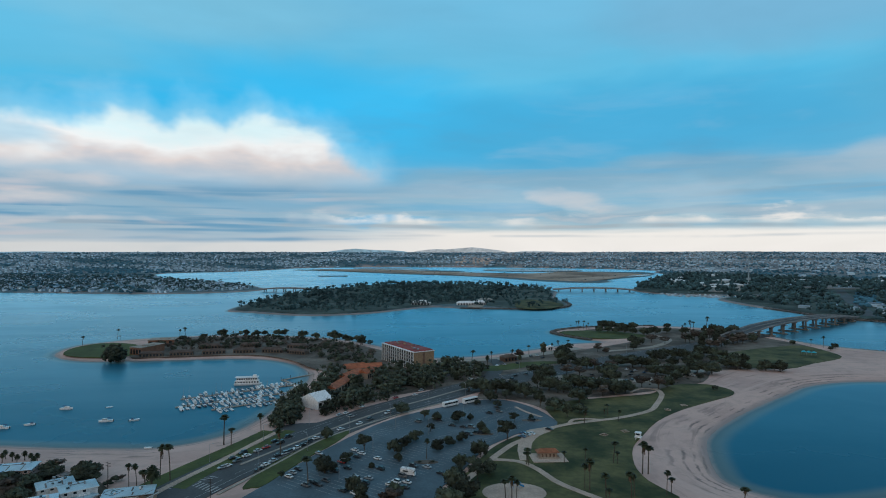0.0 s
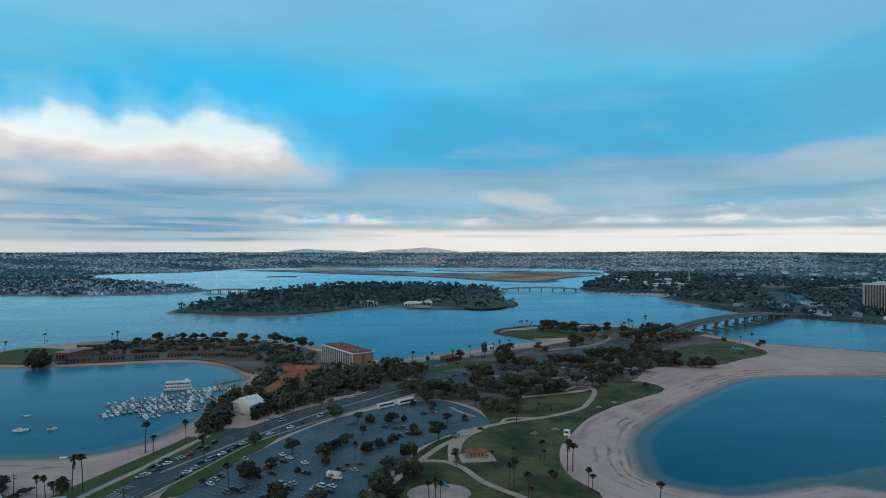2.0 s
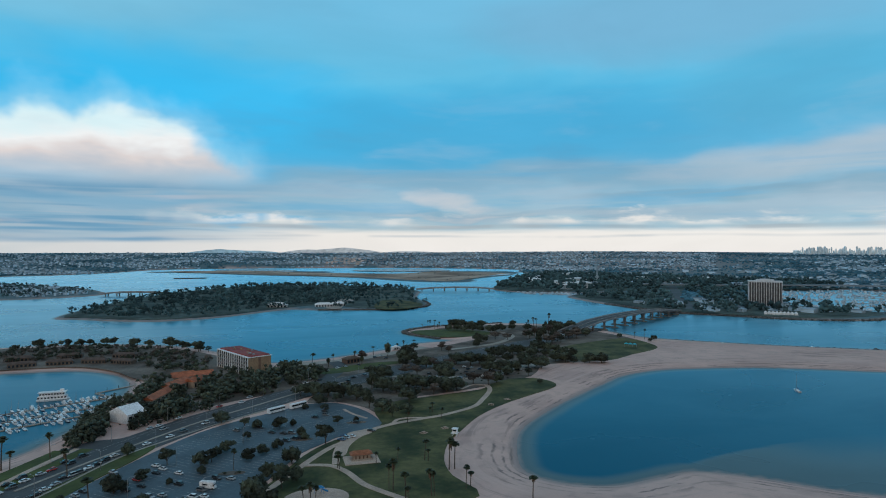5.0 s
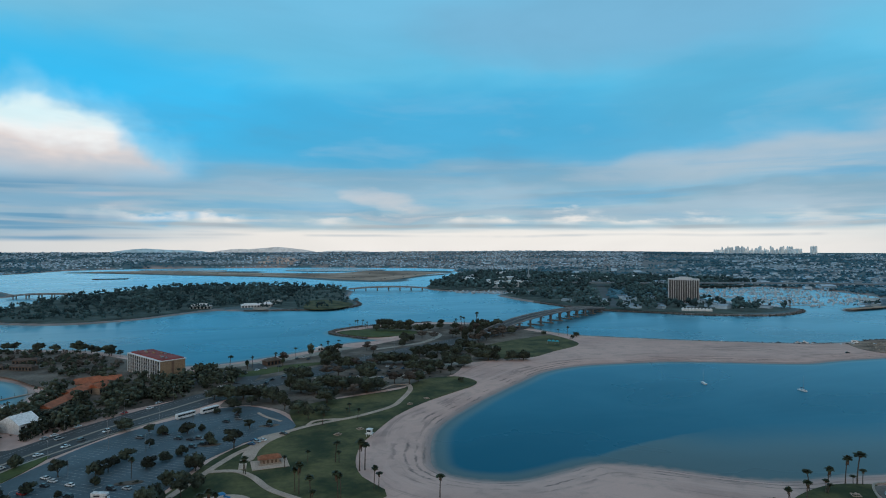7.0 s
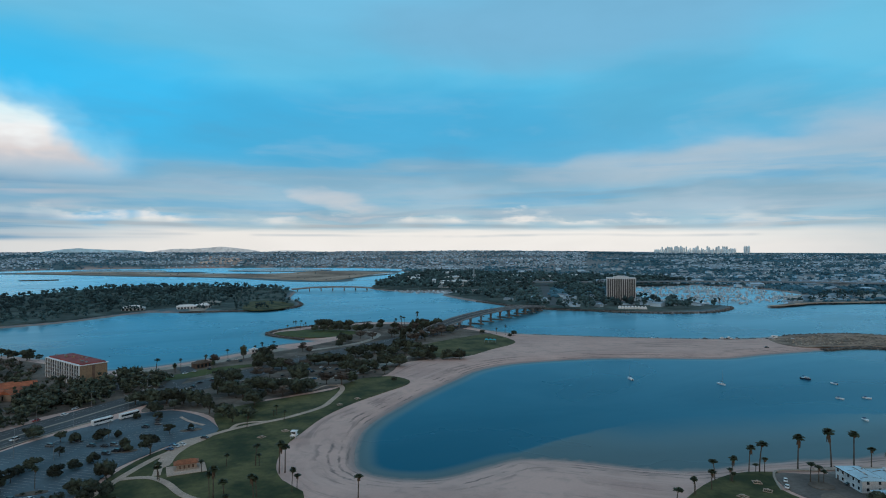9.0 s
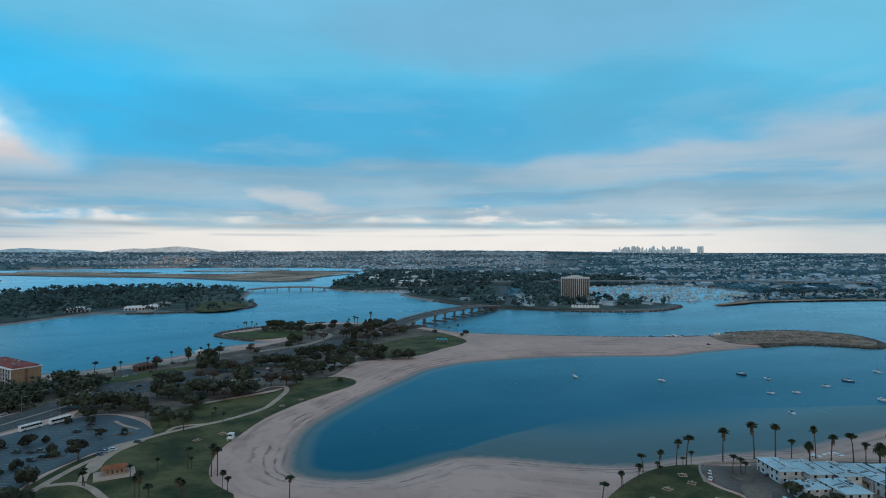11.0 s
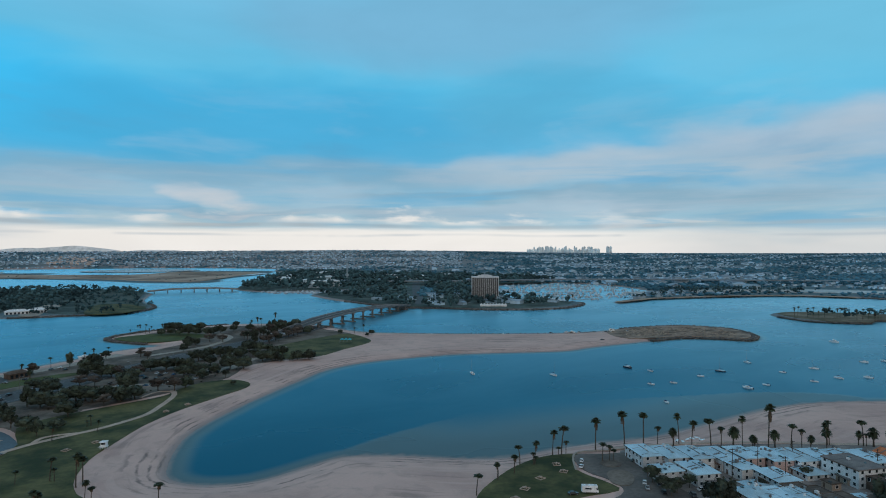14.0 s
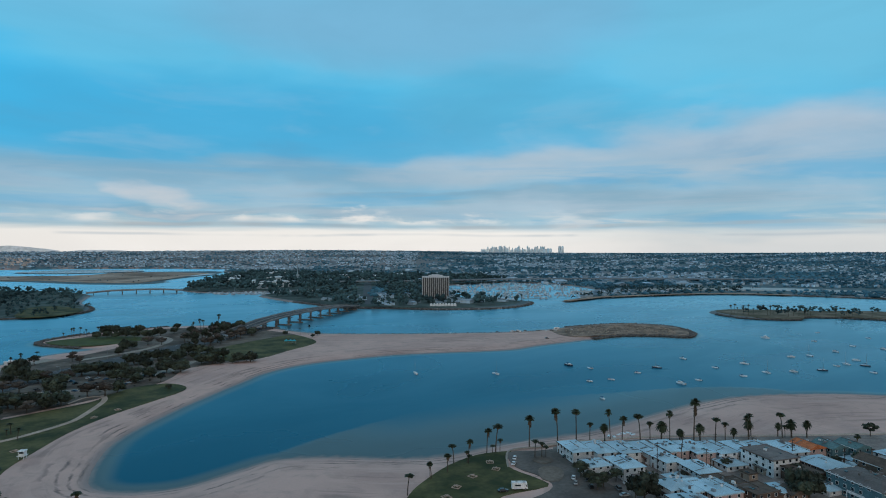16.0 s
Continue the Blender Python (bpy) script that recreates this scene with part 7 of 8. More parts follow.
def clumps(name, centres, radii, material, label, category, seed, jag=0.35, tall=0.85):
    """Many leafy clumps in one mesh: bumpy crowns with uneven outlines."""
    r = np.random.default_rng(seed)
    n = len(centres)
    c, s = np.asarray(centres, float), np.asarray(radii, float)[:, None, None]
    v = ICO_V[None] * (1 + r.uniform(-jag, jag, (n, len(ICO_V), 1)))
    v = v * s * np.array([1, 1, tall])[None, None] + c[:, None]
    f = ICO_F[None] + (np.arange(n) * len(ICO_V))[:, None, None]
    me = bpy.data.meshes.new(name)
    me.vertices.add(v.shape[0] * v.shape[1])
    me.vertices.foreach_set("co", v.astype(np.float32).ravel())
    f = f.reshape(-1, 3)
    me.loops.add(f.size)
    me.loops.foreach_set("vertex_index", f.astype(np.int32).ravel())
    me.polygons.add(len(f))
    me.polygons.foreach_set("loop_start", (np.arange(len(f)) * 3).astype(np.int32))
    me.update(calc_edges=True)
    me.materials.append(material)
    return tagged(new(name, me), label, category, kind="stuff")


def leafy(name, centres, radii, material, label, seed, sprays=7):
    """Crowns of leaf sprays round small dark cores, all in one mesh."""
    r = np.random.default_rng(seed + 5)
    ob = clumps(name, centres, np.asarray(radii) * 0.72, material, label, "trees", seed, 0.45)
    c = np.repeat(np.asarray(centres, float), sprays, 0)
    d = r.normal(size=c.shape)
    d /= np.linalg.norm(d, axis=1)[:, None]
    rad = np.repeat(np.asarray(radii, float), sprays)[:, None]
    q = leaf_quads(c + d * rad * r.uniform(0.7, 1.15, rad.shape), 0.42, r)
    bm = bmesh.new()
    bm.from_mesh(ob.data)
    bm.from_mesh(quads_mesh(name, q, material))
    bm.to_mesh(ob.data)
    bm.free()
    return ob


def sprinkle(outline, n, seed):
    r = np.random.default_rng(seed)
    o = np.array(outline, float)
    out = np.zeros((0, 2))
    while len(out) < n:
        p = r.uniform(o.min(0), o.max(0), (n * 3, 2))
        out = np.vstack([out, p[inside(o, p[:, 0], p[:, 1])]])
    return out[:n]


def woods(name, outline, n, r0, r1, label, seed, per=5, material=LEAF_HAZED, lift=0.0, crown=1.7, near=False, leave=None):
    """Trees as groups of clumps over the ground."""
    r = np.random.default_rng(seed)
    p = sprinkle(outline, n, seed)
    z = ground_z(p[:, 0], p[:, 1])
    keep = z > 0.6
    if leave is not None:
        for q in leave if hasattr(leave[0][0], "__len__") else [leave]:
            keep &= ~inside(np.array(q, float), p[:, 0], p[:, 1])
    p, z = p[keep], z[keep]
    size = r.uniform(r0, r1, len(p))
    cs, rs = [], []
    for k in range(per):
        off = r.normal(size=(len(p), 3)) * size[:, None] * 0.42
        c = np.column_stack([p[:, 0] + off[:, 0], p[:, 1] + off[:, 1], z + lift + size * crown * (0.55 + 0.45 * k / per) + off[:, 2] * 0.4])
        cs.append(c)
        rs.append(size * r.uniform(0.20, 0.50, len(p)))
    if near:
        return leafy(name, np.vstack(cs), np.concatenate(rs), material, label, seed)
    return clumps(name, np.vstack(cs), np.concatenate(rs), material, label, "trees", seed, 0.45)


ISLE = [(-354, 1045), (-316, 1009), (-254, 975), (-197, 959), (-124, 991), (-75, 1047), (-20, 1110), (31, 1140), (60, 1140), (95, 1075), (158, 1072), (205, 1098), (225, 1140), (226, 1200), (226, 1290), (250, 1419), (262, 1500), (230, 1620), (100, 1740), (-140, 1760), (-262, 1610), (-308, 1500), (-345, 1280)]
UNDER = mat("undergrowth", (0.042, 0.070, 0.066), 0.95, 0.4, 0.02, 0.2, alt=(0.070, 0.096, 0.086))
slab("island_ground", ISLE, 2.75, UNDER, "dark undergrowth over the island", "ground")
slab("sea_park_ground", [(500, 1600), (490, 1450), (570, 1385), (900, 1340), (1400, 1330), (1420, 1600), (1200, 1950), (900, 2350), (760, 2080)], 3.3, UNDER, "dark planted ground of the amusement park", "ground")
slab("tower_ground", [(600, 905), (720, 790), (800, 765), (890, 790), (905, 840), (870, 900), (880, 1000), (1090, 1290), (900, 1330), (680, 1300), (575, 1250), (570, 1080), (585, 960)], 3.25, UNDER, "planted ground round the hotel tower", "ground")
ISLE_END = [
    (53.2, 1056.3), (68.8, 1182.6), (60.3, 1322.9), (118.9, 1367.0), (191.8, 1376.5), (243.5, 1230.1), (235.2, 1101.4), (207.4, 1003.6), (116.7, 996.9),
]
woods("island_woods", ISLE, 980, 3.2, 7.0, "dense dark trees covering the wooded island", 1, 12, leave=ISLE_END, near=True)
woods("island_end_trees", ISLE_END, 120, 2.6, 5.6, "scattered trees at the open end of the island", 71, 9, near=True)
slab("island_lawn", [
    (128.0, 1053.3), (174.8, 1037.2), (220.0, 1108.6), (204.2, 1188.9), (165.4, 1229.3), (140.3, 1159.9),
], 2.9, GRASS, "rough grass at the end of the island", "lawn")
slab("island_apron", [
    (43.4, 1082.2), (66.7, 1064.3), (79.8, 1145.1), (101.4, 1237.5), (76.7, 1259.8), (60.8, 1175.0),
], 2.95, CONCRETE, "pale paved boat apron on the island", "apron")
woods("island_high_woods", [(-180, 1150), (120, 1150), (150, 1500), (-150, 1560)], 70, 7, 11, "taller dark trees in the middle of the island", 2, 8, near=True)
woods("peninsula_woods", [(-300, 612), (-200, 622), (-120, 585), (-88, 520), (-70, 545), (-66, 600), (-120, 675), (-190, 712), (-258, 716), (-310, 690)], 170, 2.0, 3.6, "low garden trees over the hotel peninsula", 61, 14, LEAF, crown=1.2, near=True)
woods("peninsula_brush", [(-300, 612), (-200, 622), (-120, 585), (-88, 520), (-70, 545), (-66, 600), (-120, 675), (-190, 712), (-258, 716), (-310, 690)], 150, 1.8, 3.4, "russet bushes among the hotel cottages", 63, 8, LEAF_BROWN, crown=1.0, near=True)
r_ = random.Random(62)
for k, t in enumerate(np.sort(np.random.default_rng(62).uniform(0, 1, 30))):
    x, y = (float(np.interp(t, (0, 0.3, 0.62, 1), v)) for v in ((-262, -190, -120, -66), (712, 716, 690, 632)))
    hotel_wood.place(k, put(x + r_.uniform(-3, 3), y + r_.uniform(-4, 4), Z - 0.2, r_.uniform(0.75, 1.15)))


def clear_of(p, keep):
    return np.array([all((x - a) ** 2 + (y - b) ** 2 > q * q for a, b, q in keep) and np.hypot(*(road_line - (x, y)).T).min() > 18 for x, y in p])


def dense_grove(name, outline, n, r0, r1, label, seed, keep=()):
    r = np.random.default_rng(seed)
    p = sprinkle(outline, n, seed)
    p = p[clear_of(p, keep)]
    size = r.uniform(r0, r1, len(p))
    cs, rs = [], []
    for k in range(22):
        off = r.normal(size=(len(p), 3)) * size[:, None] * 0.5
        cs.append(np.column_stack([p[:, 0] + off[:, 0], p[:, 1] + off[:, 1], Z + size * (0.22 + 1.45 * k / 22) + off[:, 2] * 0.3]))
        rs.append(size * r.uniform(0.2, 0.46, len(p)))
    return leafy(name, np.vstack(cs), np.concatenate(rs), LEAF, label, seed)


dense_grove("point_bush", [
    (-303.9, 559.9), (-295.6, 559.9), (-301.7, 571.4), (-310.1, 571.4),
], 18, 5.0, 7.0, "large dark bushy tree mass by the water", 67)
dense_grove("cove_trees", [
    (-96.4, 328.0), (-104.2, 363.5), (-105.9, 403.2), (-104.2, 443.5), (-99.2, 454.5), (-95.2, 413.7), (-92.6, 382.3), (-88.0, 355.4), (-94.2, 346.5),
], 46, 2.2, 3.8, "dark bushy trees between marina and road", 65)
dense_grove("hall_trees", [
    (-77.8, 375.9), (-63.9, 375.9), (-53.7, 403.2), (-64.7, 426.5), (-75.0, 418.4), (-77.9, 403.2),
], 22, 2.8, 4.4, "dark trees beside the white-roofed hall", 66)
dense_grove("hotel_woods", [(-96, 360), (-90, 440), (-92, 500), (-60, 545), (-20, 560), (5, 545), (40, 505), (10, 472), (-30, 427), (-62, 372)], 150, 3.6, 6.0, "dense dark trees round the hotel and along the road", 64, HOTEL_KEEP)
woods("quivira_bushes", [(1000, 480), (995, 410), (1040, 380), (1110, 350), (1150, 280), (1250, 140), (1290, 150), (1240, 320), (1160, 400), (1100, 480)], 46, 4, 7, "dark trees on the small palm island", 3, 8, near=True)
FAR_ROAD_EDGE = [(622, 932), (736, 1142), (856, 1352), (960, 1534), (1012, 1506), (905, 1327), (785, 1117), (668, 908)]
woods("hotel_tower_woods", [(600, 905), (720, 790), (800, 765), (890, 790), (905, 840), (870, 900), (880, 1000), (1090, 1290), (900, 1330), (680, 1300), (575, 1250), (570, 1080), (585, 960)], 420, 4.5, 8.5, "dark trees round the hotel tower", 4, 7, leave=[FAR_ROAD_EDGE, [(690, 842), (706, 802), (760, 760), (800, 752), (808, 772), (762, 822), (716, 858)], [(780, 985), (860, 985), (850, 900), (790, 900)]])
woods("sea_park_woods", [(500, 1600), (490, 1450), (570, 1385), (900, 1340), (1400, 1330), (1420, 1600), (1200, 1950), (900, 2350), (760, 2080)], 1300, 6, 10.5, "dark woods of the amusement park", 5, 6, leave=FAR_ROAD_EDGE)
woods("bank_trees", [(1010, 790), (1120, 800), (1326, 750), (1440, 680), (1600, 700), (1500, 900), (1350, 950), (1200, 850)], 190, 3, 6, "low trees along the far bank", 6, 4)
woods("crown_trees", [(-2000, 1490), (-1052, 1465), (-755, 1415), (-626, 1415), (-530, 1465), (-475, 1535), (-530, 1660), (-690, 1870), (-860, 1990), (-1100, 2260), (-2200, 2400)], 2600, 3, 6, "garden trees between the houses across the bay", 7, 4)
r_ = np.random.default_rng(11)


def fan_area(n, az0, az1, r0, r1, seed, power=1.0, patchy=0.0):
    """Places in a sector round the start of the path."""
    r = np.random.default_rng(seed)
    a, d = np.radians(r.uniform(az0, az1, n)), r0 + (r1 - r0) * r.uniform(0, 1, n) ** power
    if patchy > 0:
        d = np.round(d / 52) * 52 + r.normal(size=n) * 4     # streets run across the slope
    x, y = d * np.sin(a), d * np.cos(a)
    z = ground_z(x, y)
    k = z > 1.2
    k &= ~inside(FIESTA, x, y)
    if patchy < 0:
        k &= (np.sin(x * 0.0083 + 2 * np.sin(y * 0.004)) + np.sin(y * 0.0127 + x * 0.003) + r.normal(size=len(x)) * 0.8) < 0.5
    elif patchy:
        k &= (np.sin(x * 0.0083 + 2 * np.sin(y * 0.004)) + np.sin(y * 0.0127 + x * 0.003) + r.normal(size=len(x)) * 0.5) > patchy - 1
    k &= ~((shore_distance(np.array([(1180, 880), (1420, 830), (1620, 690), (1800, 480), (1950, 200), (1830, 480), (1640, 720), (1440, 860)], float), x, y)) > -45)
    return x[k], y[k], z[k]


def far_trees(name, n, az0, az1, r0, r1, label, seed, s0, s1):
    x, y, z = fan_area(n, az0, az1, r0, r1, seed, 1.0, -1.0)
    r = np.random.default_rng(seed + 1)
    s = r.uniform(s0, s1, len(x))
    clumps(name, np.column_stack([x, y, z + s * 0.5]), s, LEAF_MESA_HAZED, label, "trees", seed, 0.4, 0.6)


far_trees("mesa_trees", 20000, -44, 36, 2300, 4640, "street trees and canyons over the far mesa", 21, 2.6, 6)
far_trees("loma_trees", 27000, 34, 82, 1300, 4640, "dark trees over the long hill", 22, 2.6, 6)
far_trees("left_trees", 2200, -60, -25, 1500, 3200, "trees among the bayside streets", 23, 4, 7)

# haze over the far town is put into these bluish wall and roof colours
TOWN_WALL_HAZED = mat("hazed_stucco", (0.42, 0.55, 0.65), 0.85, 0.15, 0.01, 0.05, per_island=0.5)
TOWN_ROOF_HAZED = mat("hazed_roofs", (0.22, 0.32, 0.39), 0.85, 0.2, 0.01, 0.05, alt=(0.28, 0.36, 0.43), per_island=0.55)


def town(name, x, y, z, label, seed, s0=7, s1=16, h0=4, h1=8, wall_m=None):
    """Far houses: walls and low gabled roofs, in two meshes under one name."""
    r = np.random.default_rng(seed)
    n = len(x)
    w, d, h, a = r.uniform(s0, s1, n), r.uniform(s0, s1, n) * 0.8, r.uniform(h0, h1, n), np.round(r.uniform(0, 1, n)) * np.pi / 2 + 0.5 * np.sin(x * 0.003) + r.normal(size=n) * 0.08
    ca, sa = np.cos(a), np.sin(a)

    def corner(ux, uy, uz):
        px, py = ux * w / 2, uy * d / 2
        return np.stack([x + px * ca - py * sa, y + px * sa + py * ca, z - 1 + uz], 1)

    low = [corner(*q, np.zeros(n)) for q in ((-1, -1), (1, -1), (1, 1), (-1, 1))]
    top = [corner(*q, h + 1) for q in ((-1, -1), (1, -1), (1, 1), (-1, 1))]
    walls = np.concatenate([np.stack([low[i], low[(i + 1) % 4], top[(i + 1) % 4], top[i]], 1) for i in range(4)])
    e = [corner(q[0] * 1.06, q[1] * 1.1, h + 0.9) for q in ((-1, -1), (1, -1), (1, 1), (-1, 1))]
    r0, r1 = corner(-0.8, 0, h + 1 + d * 0.13), corner(0.8, 0, h + 1 + d * 0.13)
    roofs = np.stack([np.stack([e[0], e[1], r1, r0], 1), np.stack([e[2], e[3], r0, r1], 1), np.stack([e[1], e[2], r1, r1 + 0.01], 1), np.stack([e[3], e[0], r0, r0 + 0.01], 1)], 1).reshape(-1, 4, 3)
    tagged(new(name, quads_mesh(name, walls, wall_m or TOWN_WALL_HAZED)), label + ", pale walls", "houses", kind="stuff")
    tagged(new(name + "_roofs", quads_mesh(name, roofs, wall_m or TOWN_ROOF_HAZED)), label + ", low gabled roofs", "roofs", kind="stuff")


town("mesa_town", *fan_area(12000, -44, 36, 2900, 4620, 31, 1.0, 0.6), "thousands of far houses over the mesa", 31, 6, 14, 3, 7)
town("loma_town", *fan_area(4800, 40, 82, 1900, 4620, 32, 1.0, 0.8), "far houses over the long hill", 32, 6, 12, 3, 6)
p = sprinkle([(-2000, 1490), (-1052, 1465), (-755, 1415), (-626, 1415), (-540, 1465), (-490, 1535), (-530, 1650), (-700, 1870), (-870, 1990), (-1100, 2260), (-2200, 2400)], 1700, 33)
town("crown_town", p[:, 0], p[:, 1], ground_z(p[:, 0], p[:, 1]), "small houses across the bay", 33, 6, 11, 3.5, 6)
p = sprinkle([(-640, 2960), (-300, 2700), (300, 2100), (440, 1920), (520, 2000), (700, 2300), (500, 2600)], 40, 34)
clumps("fiesta_shrubs", np.column_stack([p, np.full(len(p), 3.0)]), np.full(len(p), 2.5), LEAF_HAZED, "scattered scrub on the brown island", "shrubs", 34)
p = sprinkle([
    (76.4, 3482.8), (290.8, 3406.8), (295.4, 3950.8), (121.2, 4013.0),
], 70, 39)
# a sunlit patch of the hill, its warm light put into the house colour
town("hillside_town", p[:, 0], p[:, 1], ground_z(p[:, 0], p[:, 1]), "houses on a hillside, low sunlight painted as warm colour", 39, 9, 18, 4, 8, mat("sunlit_stucco", (0.66, 0.52, 0.45), 0.85, 0.15, 0.01, 0.05, per_island=0.3))
LAGOON = mat("lagoon_water", (0.16, 0.26, 0.31), 0.15, 0.1, 0.01, 0.08, spec=0.6)
for pts in ([
    (-437.9, 3041.5), (-267.0, 2847.6), (-87.9, 2850.7), (-88.2, 3067.5), (-282.7, 3215.2), (-437.7, 3189.5),
], [
    (198.9, 2891.4), (385.7, 2754.2), (628.1, 2817.2), (633.2, 2979.0), (432.8, 3137.8), (232.6, 3035.1),
], [
    (401.9, 2435.7), (529.4, 2234.4), (715.7, 2272.1), (816.6, 2408.0), (687.3, 2515.3), (506.0, 2578.4),
]):
    slab("lagoon", pts, 2.35, LAGOON, "shallow lagoon on the brown island", "water")
way("river_flats", [
    (1587.0, 747.6), (1658.5, 645.1), (1664.2, 525.7), (1631.1, 429.1), (1555.9, 316.4),
], 110, 3.7, mat("river_mud", (0.36, 0.37, 0.37), 0.45, 0.15, 0.01, 0.08), "pale wet flats of the river channel", "ground")
slab("palm_island_ground", [(1140 + (x - 1140) * 0.94, 300 + (y - 300) * 0.96) for x, y in QUIVIRA], 2.75, mat("island_turf", (0.12, 0.115, 0.07), 0.95, 0.35, 0.03, 0.3, alt=(0.18, 0.15, 0.11)), "dull brown-green turf of the palm island", "ground")
barge = thing("barge", "long dark barge moored in the bay", "barge", m=pose(*[
    (-412.8, 2300.5),
][0], 0, 0, 0, 4))
bm = bmesh.new()
hull(bm, 110, 14, 2.4)
part("hull", bm, DARKWOOD, barge)
# large pale buildings on the flats
x, y, z = fan_area(300, 20, 62, 1750, 3600, 35)
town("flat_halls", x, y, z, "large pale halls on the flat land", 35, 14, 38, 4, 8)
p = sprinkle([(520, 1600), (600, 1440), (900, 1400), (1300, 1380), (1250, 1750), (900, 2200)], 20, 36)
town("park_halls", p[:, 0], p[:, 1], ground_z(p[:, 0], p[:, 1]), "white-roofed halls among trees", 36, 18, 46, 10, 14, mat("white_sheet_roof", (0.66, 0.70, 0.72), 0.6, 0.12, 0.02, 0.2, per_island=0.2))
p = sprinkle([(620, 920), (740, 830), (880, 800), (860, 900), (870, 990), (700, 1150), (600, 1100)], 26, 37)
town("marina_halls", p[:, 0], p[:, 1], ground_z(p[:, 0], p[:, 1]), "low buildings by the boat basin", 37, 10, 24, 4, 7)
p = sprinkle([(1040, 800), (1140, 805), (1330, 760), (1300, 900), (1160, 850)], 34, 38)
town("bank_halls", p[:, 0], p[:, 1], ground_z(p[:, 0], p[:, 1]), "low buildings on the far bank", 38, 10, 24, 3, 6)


# far marinas: hulls in rows with masts
def fleet(name, outline, n, seed, label):
    r = np.random.default_rng(seed)
    p = sprinkle(outline, n, seed)
    p = p[ground_z(p[:, 0], p[:, 1]) < 0]
    quads = []
    for x, y in p:
        a = 0.6 + r.choice((0, np.pi)) + r.normal() * 0.06
        L, B, h = r.uniform(8, 14), r.uniform(2.8, 4.2), r.uniform(1.4, 2.4)
        d, s = np.array([np.cos(a), np.sin(a), 0]), np.array([-np.sin(a), np.cos(a), 0])
        c = np.array([x, y, 0.0])

        def solid(c, l, b, z0, z1, nose):
            lo = [c - d * l / 2 - s * b / 2, c + d * l / 2 * nose - s * b / 2, c + d * l / 2, c + d * l / 2 * nose + s * b / 2, c - d * l / 2 + s * b / 2]
            for i in range(5):
                p0, p1 = lo[i], lo[(i + 1) % 5]
                quads.append([p0 + (0, 0, z0), p1 + (0, 0, z0), p1 + (0, 0, z1), p0 + (0, 0, z1)])
            quads.append([q + (0, 0, z1) for q in (lo[0], lo[1], lo[3], lo[4])])
            quads.append([q + (0, 0, z1) for q in (lo[1], lo[2], lo[2], lo[3])])

        solid(c, L, B, -0.2, h, 0.45)
        solid(c - d * 0.6, L * 0.45, B * 0.6, h, h + r.uniform(0.7, 2.2), 0.8)
        if r.random() < 0.28:
            m = c + d * 0.8
            t = r.uniform(9, 15)
            for q in (d, s):
                quads.append([m - q * 0.14 + (0, 0, h), m + q * 0.14 + (0, 0, h), m + q * 0.08 + (0, 0, t), m - q * 0.08 + (0, 0, t)])
    # bluer and duller than the gelcoat of the near boats
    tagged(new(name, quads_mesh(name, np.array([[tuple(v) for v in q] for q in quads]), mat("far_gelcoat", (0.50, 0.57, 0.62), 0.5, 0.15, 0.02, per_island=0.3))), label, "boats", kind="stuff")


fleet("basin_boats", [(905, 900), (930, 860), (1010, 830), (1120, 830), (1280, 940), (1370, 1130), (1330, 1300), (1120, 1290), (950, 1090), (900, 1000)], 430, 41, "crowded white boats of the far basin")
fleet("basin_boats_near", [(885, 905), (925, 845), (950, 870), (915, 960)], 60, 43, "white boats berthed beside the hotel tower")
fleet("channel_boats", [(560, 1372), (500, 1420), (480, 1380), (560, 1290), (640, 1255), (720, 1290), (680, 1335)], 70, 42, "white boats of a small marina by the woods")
for q in range(7):
    way("pontoon", [(930 + q * 45, 880 + q * 55), (1040 + q * 45, 850 + q * 50)], 2.5, 0.5, CONCRETE, "pale floating pontoon in the basin", "pontoon", n=1)


# stone banks along the shores
def riprap(name, line, wide, n, seed, label, z0=0.3, s0=0.7, s1=1.6):
    r = np.random.default_rng(seed)
    c = smooth(line, 8, closed=False)
    t = r.uniform(0, len(c) - 1.001, n)
    i = t.astype(int)
    p = c[i] + (c[i + 1] - c[i]) * (t - i)[:, None]
    d = c[i + 1] - c[i]
    d /= np.linalg.norm(d, axis=1)[:, None]
    o = r.uniform(-wide / 2, wide / 2, n)
    p = p + np.stack([-d[:, 1], d[:, 0]], 1) * o[:, None]
    clumps(name, np.column_stack([p, z0 + r.uniform(0, 0.9, n)]), r.uniform(s0, s1, n), ROCK, label, "rocks", seed, 0.3, 0.7)


riprap("spit_rocks", [(651, 425), (696, 420), (732, 388), (747, 368), (779, 378), (802, 404), (816, 440), (795, 484), (749, 503), (700, 510)], 7, 1500, 51, "dark boulders round the tip of the spit", 0.5, 0.8, 1.8)
riprap("point_rocks", [(170, 700), (143, 741), (138, 766), (158, 792), (200, 814), (285, 826)], 6, 700, 52, "dark boulders along the small point", 0.5, 0.8, 1.7)
riprap("tower_rocks", [(565, 1072), (576, 994), (586, 922), (602, 899), (656, 847), (723, 782), (820, 748), (912, 784), (926, 830)], 8, 1200, 53, "dark stone bank below the hotel tower", 0.6, 1.0, 2.2)
riprap("bank_rocks", [(986, 764), (1060, 783), (1122, 791), (1326, 739), (1445, 673), (1497, 575), (1560, 420)], 8, 1200, 54, "dark stone bank along the channel", 0.6, 1.0, 2.2)
riprap("quivira_rocks", [(1011, 477), (991, 434), (999, 397), (1031, 367), (1070, 373), (1110, 335), (1140, 281)], 6, 700, 55, "dark boulders round the palm island", 0.6, 0.9, 1.9)
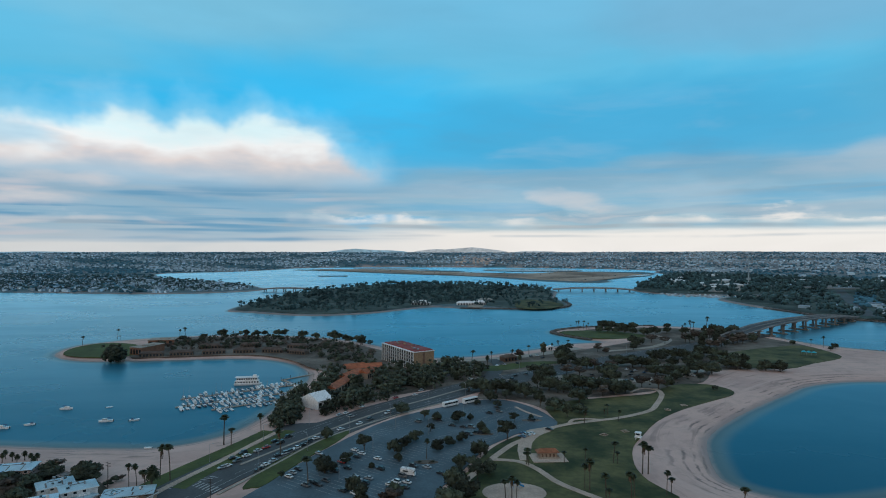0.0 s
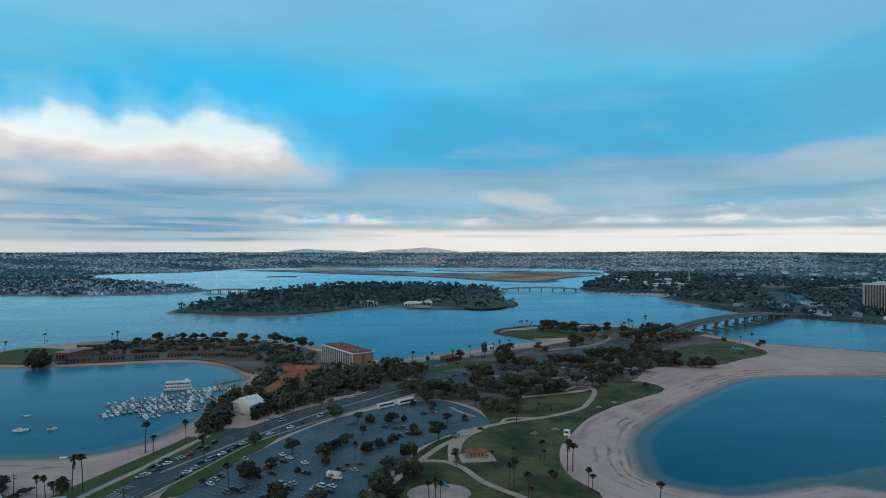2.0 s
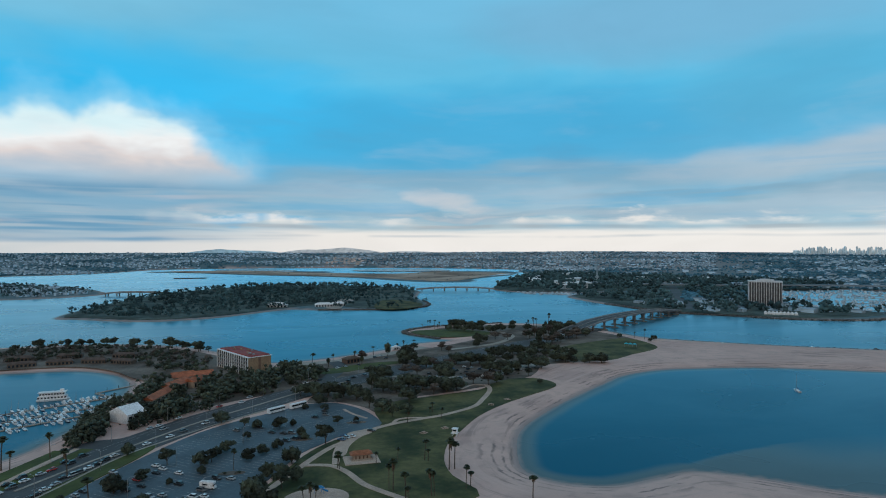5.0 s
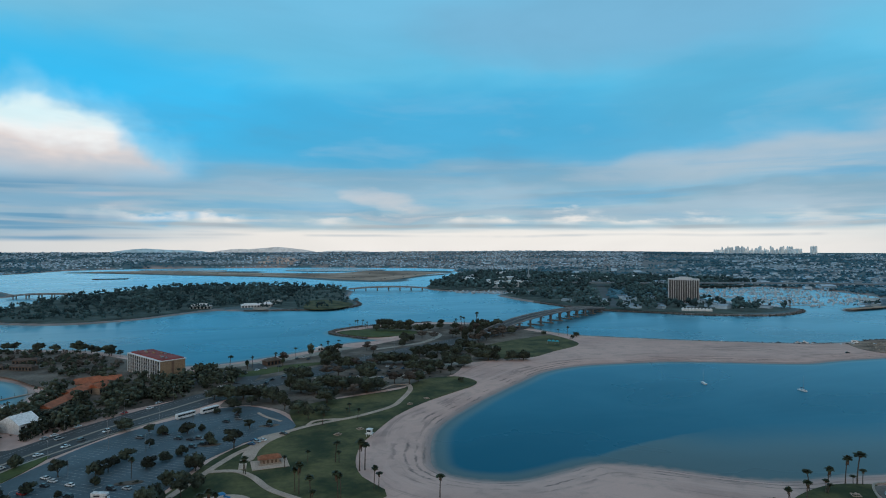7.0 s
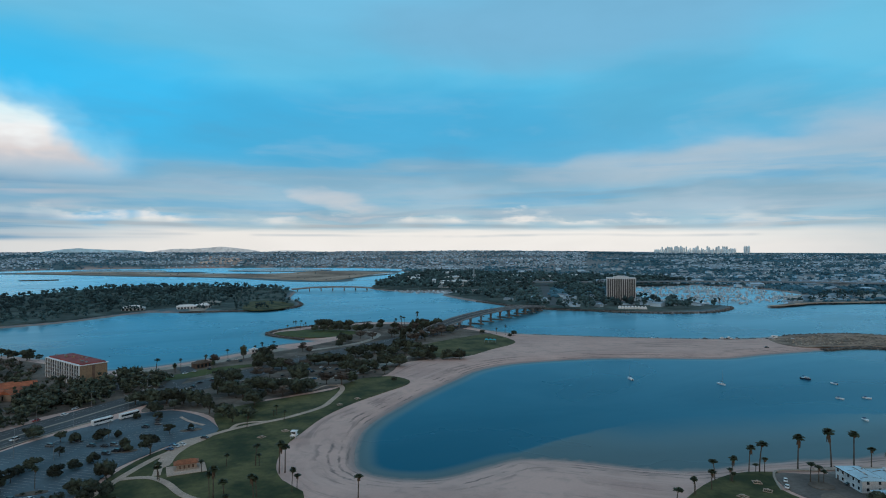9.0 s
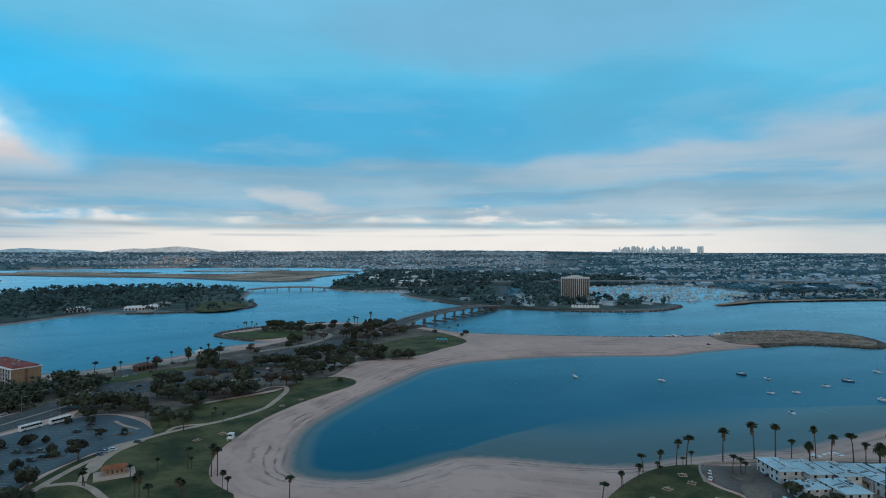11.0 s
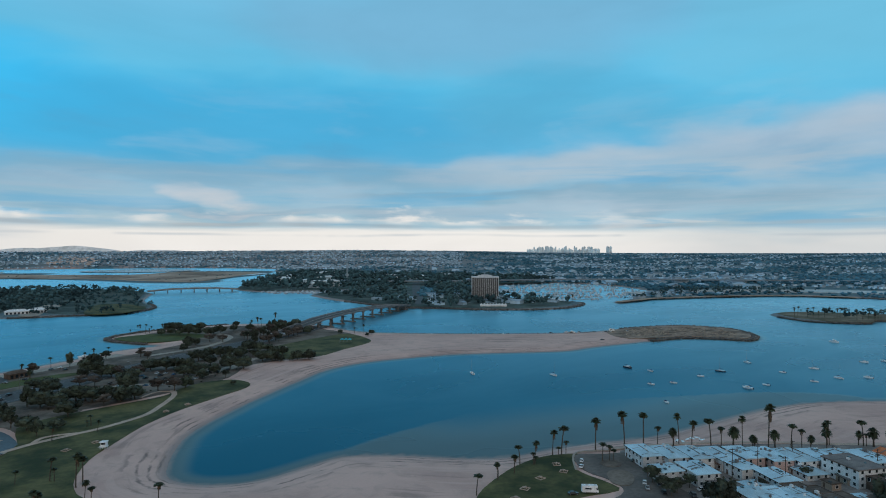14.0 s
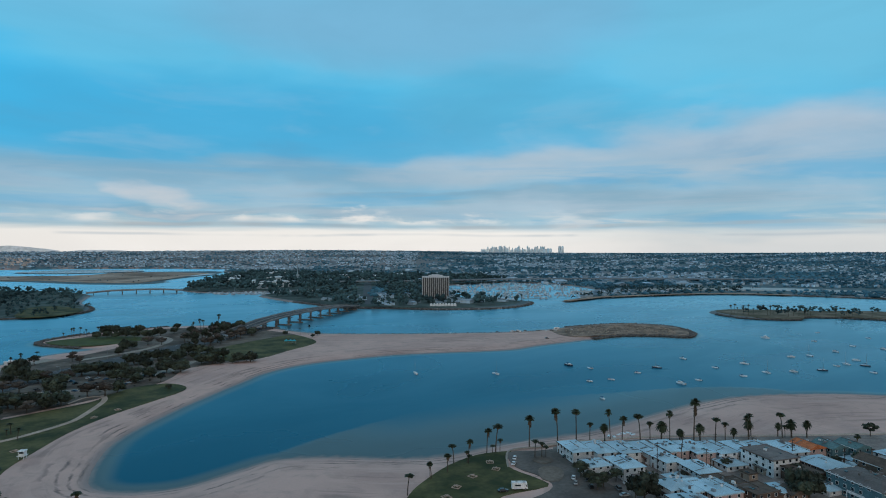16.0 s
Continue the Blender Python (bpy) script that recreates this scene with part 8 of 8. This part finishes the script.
riprap("isle_rocks", [(31, 1069), (94, 1059), (158, 1057), (214, 1087), (236, 1140), (237, 1200)], 6, 700, 56, "dark boulders at the end of the wooded island", 0.6, 0.9, 2.0)
riprap("kelp_line", [(430, 632), (490, 588), (548, 552), (611, 518), (650, 506)], 3, 260, 57, "dark weed and stones along the back of the spit", 0.8, 0.25, 0.7)

p = sprinkle([(640, 455), (664, 484), (700, 493), (749, 486), (780, 470), (798, 440), (786, 410), (768, 392), (750, 384), (738, 400), (708, 430), (662, 440)], 700, 58)
clumps("tip_scrub", np.column_stack([p, np.full(len(p), 2.6)]), nrng.uniform(0.4, 1.3, len(p)), mat("dead_scrub", (0.31, 0.25, 0.20), 0.95, 0.3, 0.1, 1, per_island=0.5), "low dead scrub and stones on the spit", "shrubs", 58, 0.4, 0.5)
# palms of the far shores
for k, (x, y) in enumerate([(1015 + q * 9, 455 - q * 14 + (q % 3) * 14) for q in range(12)] + [(1022 + q * 8, 440 - q * 13 + (q % 4) * 9) for q in range(10)] + [(1130 + q * 10, 330 - q * 22) for q in range(8)] + [(880 + q * 9, 795 + (q % 2) * 10) for q in range(5)]):
    fans.place(k, put(x, y, 2.6, 1.15, sz=0.95))
fans.finish(), dates.finish(), wood.finish(), lot_trees.finish(), hotel_wood.finish(), shrubs.finish()

# the slender observation tower and the far town centre
obs = thing("observation_tower", "slender grey observation tower in the amusement park", "tower", m=pose(820, 1640, 3))
bm = bmesh.new()
tube(bm, [(0, 0, 0), (0, 0, 92)], (2.0, 1.4), 10)
# pale blue-grey base puts distance haze on the steel
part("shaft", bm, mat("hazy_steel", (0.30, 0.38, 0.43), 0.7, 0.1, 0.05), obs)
bm = bmesh.new()
tube(bm, [(0, 0, 18), (0, 0, 24)], (5, 5), 14)
part("cabin", bm, mat("hazy_steel", (0.30, 0.38, 0.43)), obs)
# the near-white base carries the haze over the far town centre
TOWER = mat("hazed_towers", (0.82, 0.89, 0.92), 0.7, 0.1, 0.01, 0.05)
tr = random.Random(77)
for k in range(50):
    t = k / 49
    az = radians(41.7 + 7.4 * t)
    if 0.86 < t < 0.94:
        continue
    d = 4560 + tr.uniform(-60, 60)
    h = tr.choice((8, 12, 16, 22, 28, 34, 40)) * (0.72 + 0.28 * math.sin(math.pi * min(1, t * 1.1))) if t < 0.94 else 38
    w = tr.uniform(6, 14)
    root = thing("skyscraper", "hazy grey office tower of the far town centre", "skyscraper", "far skyline", pose(d * math.sin(az), d * math.cos(az), 66, 0, 0, tr.uniform(-20, 20)))
    bm = bmesh.new()
    h = h * 0.85 + 10
    box(bm, (0, 0, h / 2 - 8), (w, w, h + 24))
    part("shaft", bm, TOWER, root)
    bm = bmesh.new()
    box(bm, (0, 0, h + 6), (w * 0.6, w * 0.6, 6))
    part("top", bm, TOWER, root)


def ridge(name, az0, az1, d, heights, material, label):
    """A far mountain: a long mass with its crest over the horizon."""
    n = 60
    v, f = [], []
    for k in range(n + 1):
        t = k / n
        az = radians(az0 + (az1 - az0) * t)
        h = float(np.interp(t, np.linspace(0, 1, len(heights)), heights)) + 1.2 * noise.noise(Vector((k * 0.35, d * 0.01, 0)))
        for dd, z in ((d, 30), (d + 60, h), (d + 120, 30)):
            v.append((dd * math.sin(az), dd * math.cos(az), z))
    for k in range(n):
        a = 3 * k
        f += [(a, a + 3, a + 4, a + 1), (a + 1, a + 4, a + 5, a + 2)]
    me = bpy.data.meshes.new(name)
    me.from_pydata(v, [], f)
    me.materials.append(material)
    tagged(new(name, me), label, "mountain", kind="structure")


# haze is painted into both slopes, as pale blue and as near-white
M1 = mat("haze_blue_slope", (0.50, 0.70, 0.80), 0.95, 0.1, 0.004, 0.03)
M2 = mat("haze_pale_slope", (0.88, 0.87, 0.87), 0.95, 0.08, 0.004, 0.03)
ridge("backdrop_left_ridge", -46, -9, 4640, (72, 78, 82, 86, 80, 79, 78, 77, 76, 74), M1, "long low ridge in haze blue on the horizon")
ridge("backdrop_blue_peak", -11.5, -2.6, 4700, (70, 84, 96, 104, 97, 92, 91, 84, 70), M1, "low mountain in haze blue on the horizon")
ridge("backdrop_pale_peak", -3.2, 6, 4760, (70, 86, 95, 100, 97, 103, 108, 115, 109, 100, 92, 80), M2, "haze-pale mountain with a pointed summit on the horizon")
ridge("backdrop_pale_hill", 6, 11.5, 4740, (72, 82, 86, 84, 82, 72), M2, "haze-pale low hill on the horizon")
